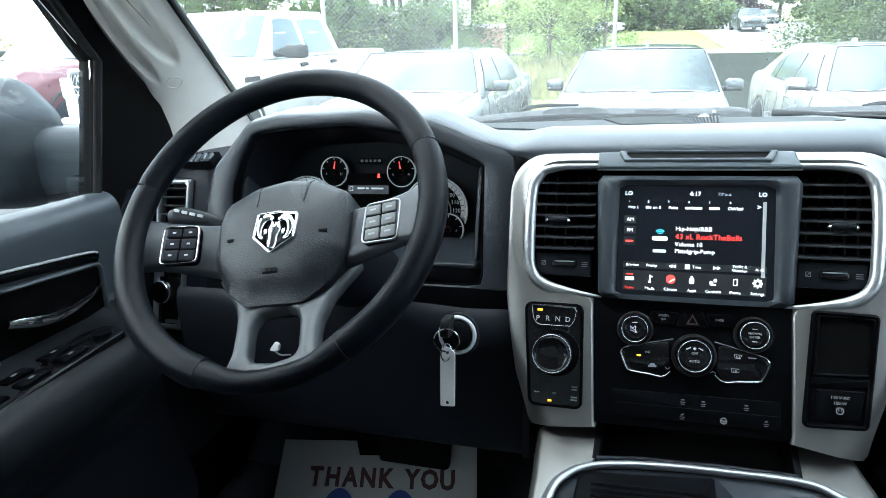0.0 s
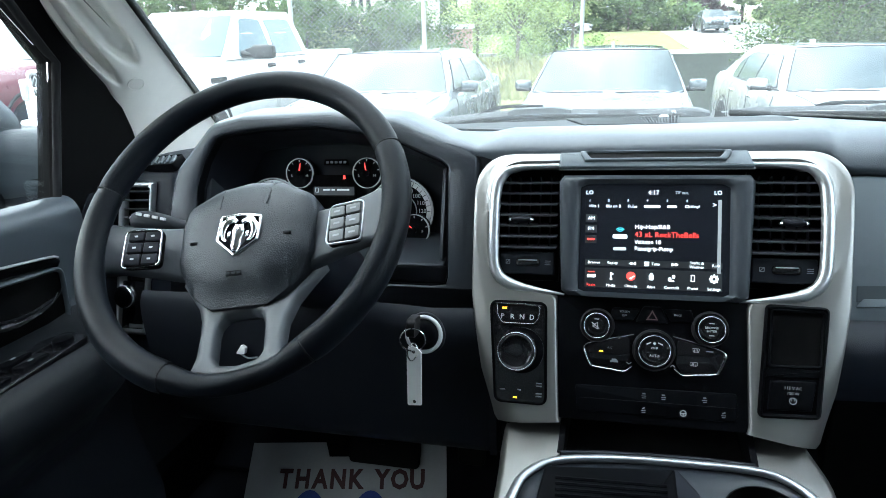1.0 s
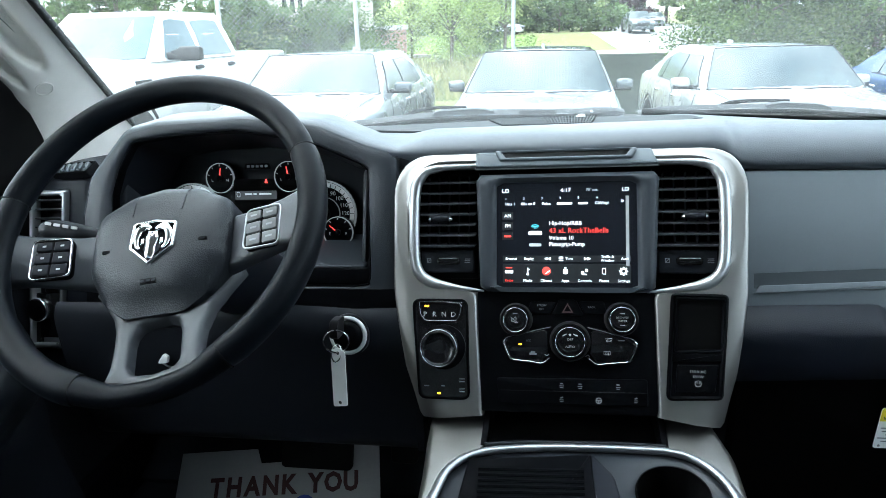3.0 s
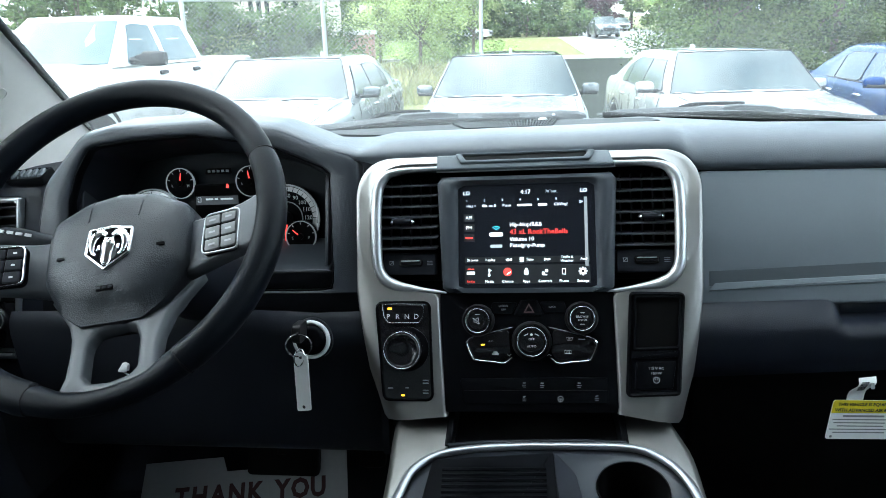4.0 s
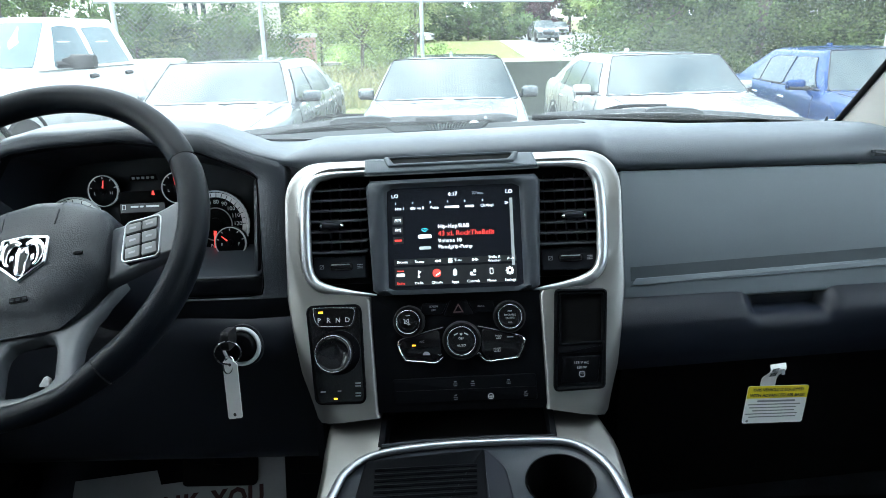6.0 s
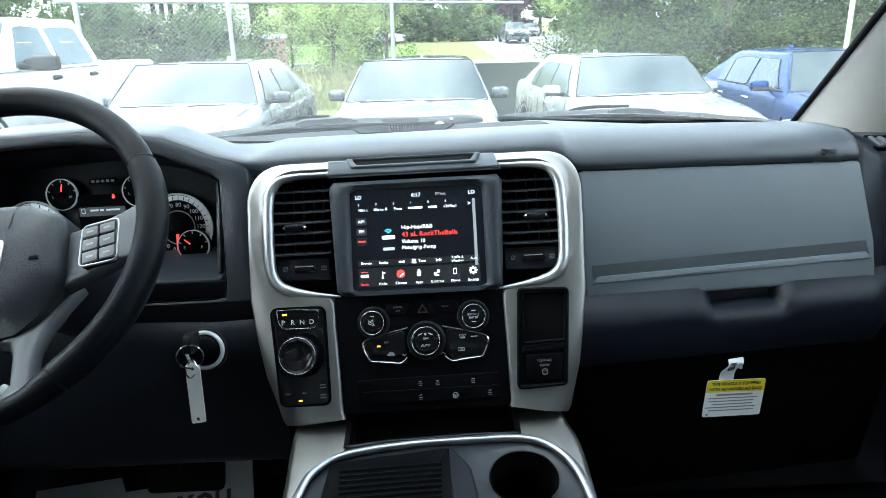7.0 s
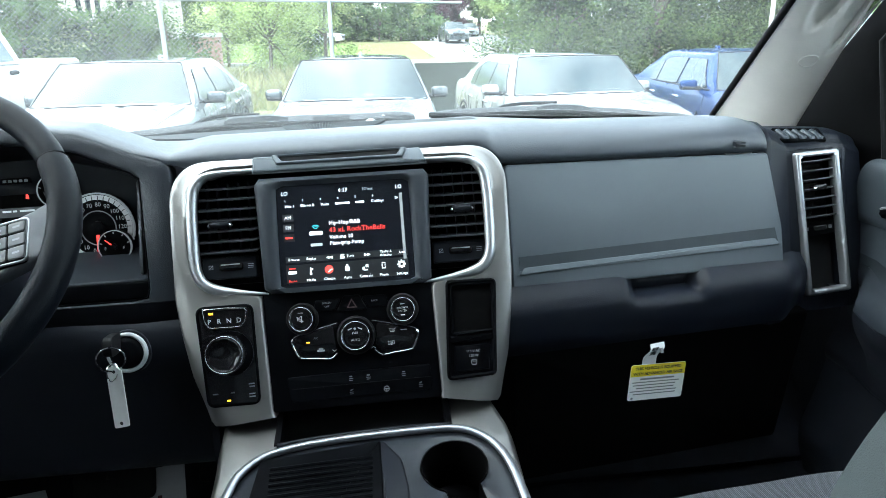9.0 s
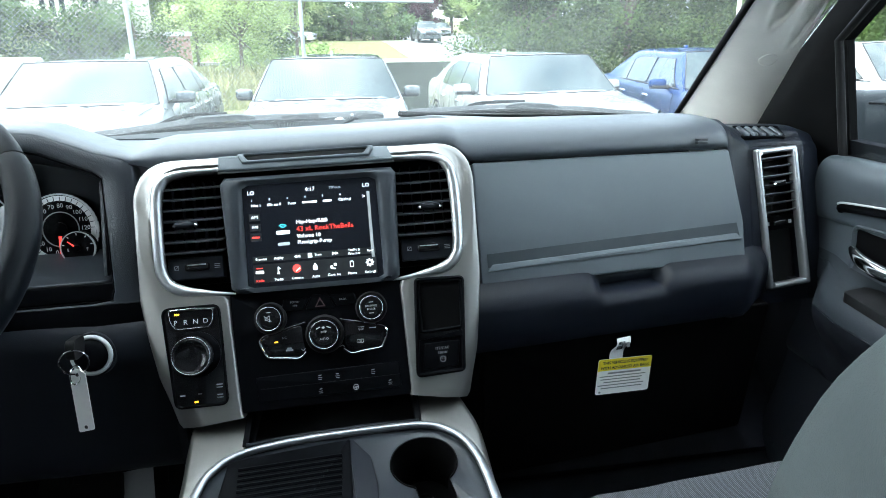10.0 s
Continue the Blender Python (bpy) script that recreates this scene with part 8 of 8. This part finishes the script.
        for y in (y_ws + 0.36, 0.235, 1.12):
            part("door_seam", tube([(e * hw * 0.968, y, 0.90), (e * hw * 0.994, y, 0.80), (e * hw * 1.001, y, 0.56), (e * hw * 0.996, y + 0.02, 0.34)], 0.0035, 5), BLACKTRIM, c)
        part("bonnet_seam", tube([(e * hw * 0.80, -L / 2 + 0.35, 0.845), (e * hw * 0.835, -L / 2 + 0.7, 0.894), (e * hw * 0.85, -L / 2 + 1.1, 0.932), (e * hw * 0.85, y_ws + 0.03, 0.945)], 0.004, 5), BLACKTRIM, c)
    part("grille", prism(Plane((0, -L / 2 - 0.005, 0.55), (1, 0, 0), (0, 0.15, 0.98)), rounded([(-0.42, -0.12), (0.42, -0.12), (0.48, 0.09), (-0.48, 0.09)], 0.04), -0.02, 0.02, 0.01), BLACKTRIM, c)
    for a, b in ((-0.62, -0.02), (0.02, 0.55)):
        part("wiper", tube([(a, y_ws + 0.02, 0.975), ((a + b) / 2, y_ws - 0.035, 0.985), (b, y_ws - 0.02, 0.985)], 0.008, 6), BLACKTRIM, c)
    if sunroof:
        part("sunroof", prism(Plane((0, (y_rf + y_rb) / 2 - 0.25, H - 0.010), (1, 0, 0), (0, 1, 0)), rrect(0.78, 0.80, 0.06), 0, 0.022, 0.006), CARGLASS, c, "dark glass sunroof")
    part("antenna", prism(Plane((0, y_rb - 0.05, H - 0.004), (1, 0, 0), (0, 1, 0)), rrect(0.04, 0.12, 0.015), 0, 0.045, 0.018), body_m, c)
    return c


SILVER = paint("pale_silver_paint", (0.30, 0.32, 0.335), 0.7)
PEARL = paint("pearl_silver_paint", (0.45, 0.46, 0.455), 0.2)
WHITE_C = paint("white_car_paint", (0.70, 0.71, 0.70), 0.0)
GREYB = paint("dark_grey_paint", (0.10, 0.115, 0.125), 0.4)
BLUE = mat("bright_blue_paint", (0.001, 0.036, 0.155), 0.26, metal=0.3, var=0.04, vscale=3, coat=0.35, spec=0.3)
car("pale silver saloon parked facing the truck", pose(-2.89, 8.33, 0, 0, 0, 0.7), SILVER, W=1.88, H=1.41, mirror_m=GREYB)
car("pale blue-silver saloon parked facing the truck", pose(-0.263, 8.40, 0, 0, 0, -0.2), paint("blue_silver_paint", (0.27, 0.31, 0.355), 0.7), W=1.80, H=1.40, mirror_m=GREYB)
car("pale silver saloon with a sunroof, parked at a slant", pose(2.26, 8.55, 0, 0, 0, 5), PEARL, W=1.82, H=1.39, mirror_m=PEARL, sunroof=True)
car("bright blue saloon parked at the end of the row", pose(4.90, 8.60, 0, 0, 0, -2), BLUE, H=1.40, mirror_m=BLUE)
car("white car parked beyond the passenger window", pose(7.46, 9.27, 0, 0, 0, 20), WHITE_C, mirror_m=WHITE_C)
car("dark minivan on the far street", pose(6.2, 61, ground_z(0, 61) + 0.02, 0, 0, 6) @ Matrix.Diagonal((1.05, 1, 1.15, 1)), GREYB)
car("pale car far down the street", pose(10.2, 82, ground_z(0, 82) + 0.02, 0, 0, 0), SILVER)
car("white car parked beside the lawn", pose(-6.0, 63, ground_z(0, 63) + 0.02, 0, 0, 80), WHITE_C)


# pale blue base stands in for reflected sky; less reflective than car glass
TRUCKGLASS = mat("sky_toned_truck_glass", (0.10, 0.14, 0.155), 0.05, var=0.3, vscale=1.5, spec=0.28)


def pickup(label, m, body_m):
    """A crew-cab pickup, nose at -y."""
    c = thing("pickup_truck", label, "pickup truck", "parked pickups", cabin=False, m=m)
    hw, L = 1.0, 6.0
    secs = []
    for y, w, zb, zt in ((-3.0, 0.86, 0.55, 1.10), (-2.95, 0.96, 0.50, 1.22), (-2.7, 1.0, 0.48, 1.30), (-1.6, 1.0, 0.48, 1.36), (-1.35, 1.0, 0.48, 1.36), (1.1, 1.0, 0.48, 1.36)):
        secs.append([(hw * w * a, y, b) for a, b in ((-0.92, zb), (-1.0, zb + 0.1), (-1.0, 0.95), (-0.985, zt - 0.10), (-0.92, zt - 0.02), (-0.6, zt + 0.02), (-0.3, zt + 0.04), (0.3, zt + 0.04), (0.6, zt + 0.02), (0.92, zt - 0.02), (0.985, zt - 0.10), (1.0, 0.95), (1.0, zb + 0.1), (0.92, zb))])
    part("body", Shape().rings(secs), body_m, c, sharp=45)
    gs_ = []
    for k, z in ((0, 1.34), (0.5, 1.68), (0.9, 1.93), (0.98, 1.98), (1.0, 1.995)):
        f, r, w = lerp(-1.55, -0.72, k), lerp(1.10, 0.93, k), lerp(0.96, 0.72, k ** 1.2)
        gs_.append([(a, b, z) for a, b in rounded([(-w, f + 0.08), (-w * 0.55, f), (w * 0.55, f), (w, f + 0.08), (w, r), (-w, r)], 0.06, 3)])
    part("cab", Shape().rings(gs_), body_m, c, sharp=45)

    def wp2(s, k):
        w = lerp(0.96, 0.72, k ** 1.2)
        return (w * s, lerp(-1.55, -0.72, k) + 0.08 * max(0, abs(s) - 0.55) / 0.45 - 0.014, lerp(1.34, 1.98, k) + 0.012)

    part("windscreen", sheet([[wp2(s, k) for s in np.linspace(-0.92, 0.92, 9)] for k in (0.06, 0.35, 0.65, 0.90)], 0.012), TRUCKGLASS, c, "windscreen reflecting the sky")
    for e in (-1, 1):
        for ya, yb in ((-1.12, -0.18), (-0.06, 0.86)):
            def q(y, k):
                return (e * (lerp(0.96, 0.72, k ** 1.2) + 0.008), y, lerp(1.34, 1.98, k))
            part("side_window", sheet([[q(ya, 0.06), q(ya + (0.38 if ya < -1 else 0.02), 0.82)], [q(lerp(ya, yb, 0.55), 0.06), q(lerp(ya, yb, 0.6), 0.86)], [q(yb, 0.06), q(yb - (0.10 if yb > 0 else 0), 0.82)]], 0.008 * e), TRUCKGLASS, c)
        mr = part("door_mirror", Shape().rings([[(e * (1.0 + x), -1.02 + d, 1.43 + z) for d, z in rrect(0.14 * k, 0.19 * k, 0.04 * k)] for x, k in ((0.02, 0.45), (0.12, 0.7), (0.16, 1.0), (0.40, 1.0), (0.44, 0.8))]), BLACKTRIM, c, "black towing mirror")
        part("mirror_arm", tube([(e * 0.94, -1.02, 1.40), (e * 1.12, -1.02, 1.40)], 0.05, 8), BLACKTRIM, mr)
        part("bed_side", prism(Plane((e * 0.97, 2.05, 0.0), (0, 1, 0), (0, 0, 1), (e, 0, 0)), rounded([(-0.92, 0.55), (0.95, 0.60), (0.95, 1.34), (-0.92, 1.36)], 0.03), -0.05, 0.03, 0.02), body_m, c)
        part("headlamp", prism(Plane((e * 0.90, -2.95, 1.08), (1, e * 0.35, 0), (0, 0, 1)), rrect(0.18, 0.26, 0.04), -0.06, 0.04, 0.02), LAMPG, c)
        part("wheel_arch", ring(Plane((e * 1.0, -2.05, 0.45), (0, 1, 0), (0, 0, 1), (e, 0, 0)), circle(0.52, n=28), circle(0.47, n=28), -0.02, 0.02, 0.01), BLACKTRIM, c)
        for y in (-2.05, 2.05):
            wq = Plane((e * 0.78, y, 0.42), (0, 1, 0), (0, 0, 1), (e, 0, 0))
            wl_ = part("wheel", lathe(wq, [(0.25, -0.02), (0.40, -0.02), (0.42, 0.03), (0.42, 0.22), (0.40, 0.255), (0.30, 0.25)], 28), TYRE, c)
            part("rim", lathe(wq, [(0.30, 0.05), (0.30, 0.24), (0.28, 0.245), (0.26, 0.20), (0.05, 0.21)], 24), ALLOY, wl_)
        for y in (-0.30, 0.72):
            part("door_handle", tube([(e * 1.0, y - 0.10, 1.22), (e * 1.025, y, 1.23), (e * 1.0, y + 0.10, 1.22)], 0.03, 6), BLACKTRIM, c)
        part("name_badge", prism(Plane((e * 0.992, -1.75, 1.10), (0, e * 1.0, 0), (0, 0, 1)), rrect(0.36, 0.07, 0.01), -0.01, 0.012), BLACKTRIM, c)
    part("bed_floor", prism(Plane((0, 2.05, 0.75), (1, 0, 0), (0, 1, 0)), rrect(1.9, 1.85, 0.02), -0.2, 0.0), BLACKTRIM, c)
    part("tailgate", prism(Plane((0, 2.98, 1.0), (1, 0, 0), (0, 0, 1)), rrect(1.9, 0.72, 0.02), -0.03, 0.03, 0.01), body_m, c)
    gr_ = part("grille", prism(Plane((0, -2.99, 1.02), (1, 0, 0), (0, 0.05, 1)), rounded([(-0.68, -0.28), (0.68, -0.28), (0.74, 0.24), (-0.74, 0.24)], 0.06), -0.02, 0.03, 0.01), BLACKTRIM, c)
    part("grille_surround", ring(Plane((0, -2.99, 1.02), (1, 0, 0), (0, 0.05, 1)), rounded([(-0.74, -0.33), (0.74, -0.33), (0.80, 0.30), (-0.80, 0.30)], 0.07), rounded([(-0.68, -0.28), (0.68, -0.28), (0.74, 0.24), (-0.74, 0.24)], 0.06), -0.01, 0.05, 0.015), CHROME, gr_)
    for k in range(2):
        part("grille_bar", tube([(-0.69, -3.03, 1.00 + 0.10 * k), (0.69, -3.03, 1.00 + 0.10 * k)], 0.020, 8), CHROME, gr_)
    sh = Shape()
    for i in range(26):
        for d in (-1, 1):
            x = -0.66 + i * 0.0528
            tube([(x, -3.024, 0.77), (x + d * 0.06, -3.026, 0.90), (x, -3.028, 1.02), (x + d * 0.06, -3.030, 1.14), (x, -3.03, 1.25)], 0.007, 4, sh=sh)
    part("grille_mesh", sh, GALV, gr_, "dark honeycomb grille mesh")
    part("bumper", prism(Plane((0, -3.02, 0.62), (1, 0, 0), (0, 0, 1)), rrect(1.9, 0.24, 0.06), -0.10, 0.10, 0.04), CHROME, c)
    part("roof_light", prism(Plane((0, -0.55, 1.99), (1, 0, 0), (0, 1, 0)), rrect(0.10, 0.06, 0.02), 0, 0.03, 0.01), BLACKTRIM, c)
    return c


pickup("white crew-cab pickup parked facing the row", pose(-6.26, 9.5, 0, 0, 0, 1.0), WHITE_C)
pickup("maroon crew-cab pickup behind the white one", pose(-9.6, 9.9, 0, 0, 0, 2), paint("maroon_paint", (0.15, 0.045, 0.06), 0.3))

# slim pale pole at the edge of the lot
pole = thing("pole", "slim pale wooden pole in front of the trees", "pole", base=(7.1, 12, 0), cabin=False)
part("shaft", tube([(7.12, 12, 0), (7.09, 12, 2.5), (7.05, 12, 5.2)], [0.045, 0.04, 0.036], 10), mat("weathered_pale_wood", (0.42, 0.40, 0.36), 0.85, var=0.2, vscale=8, stretch=(6, 6, 1), bump=0.4, bscale=60), pole)
part("cap", lathe(Plane((7.05, 12, 5.2), (1, 0, 0), (0, 1, 0)), [(0.042, 0), (0.042, 0.02), (0.02, 0.03)], 10), GALV, pole)
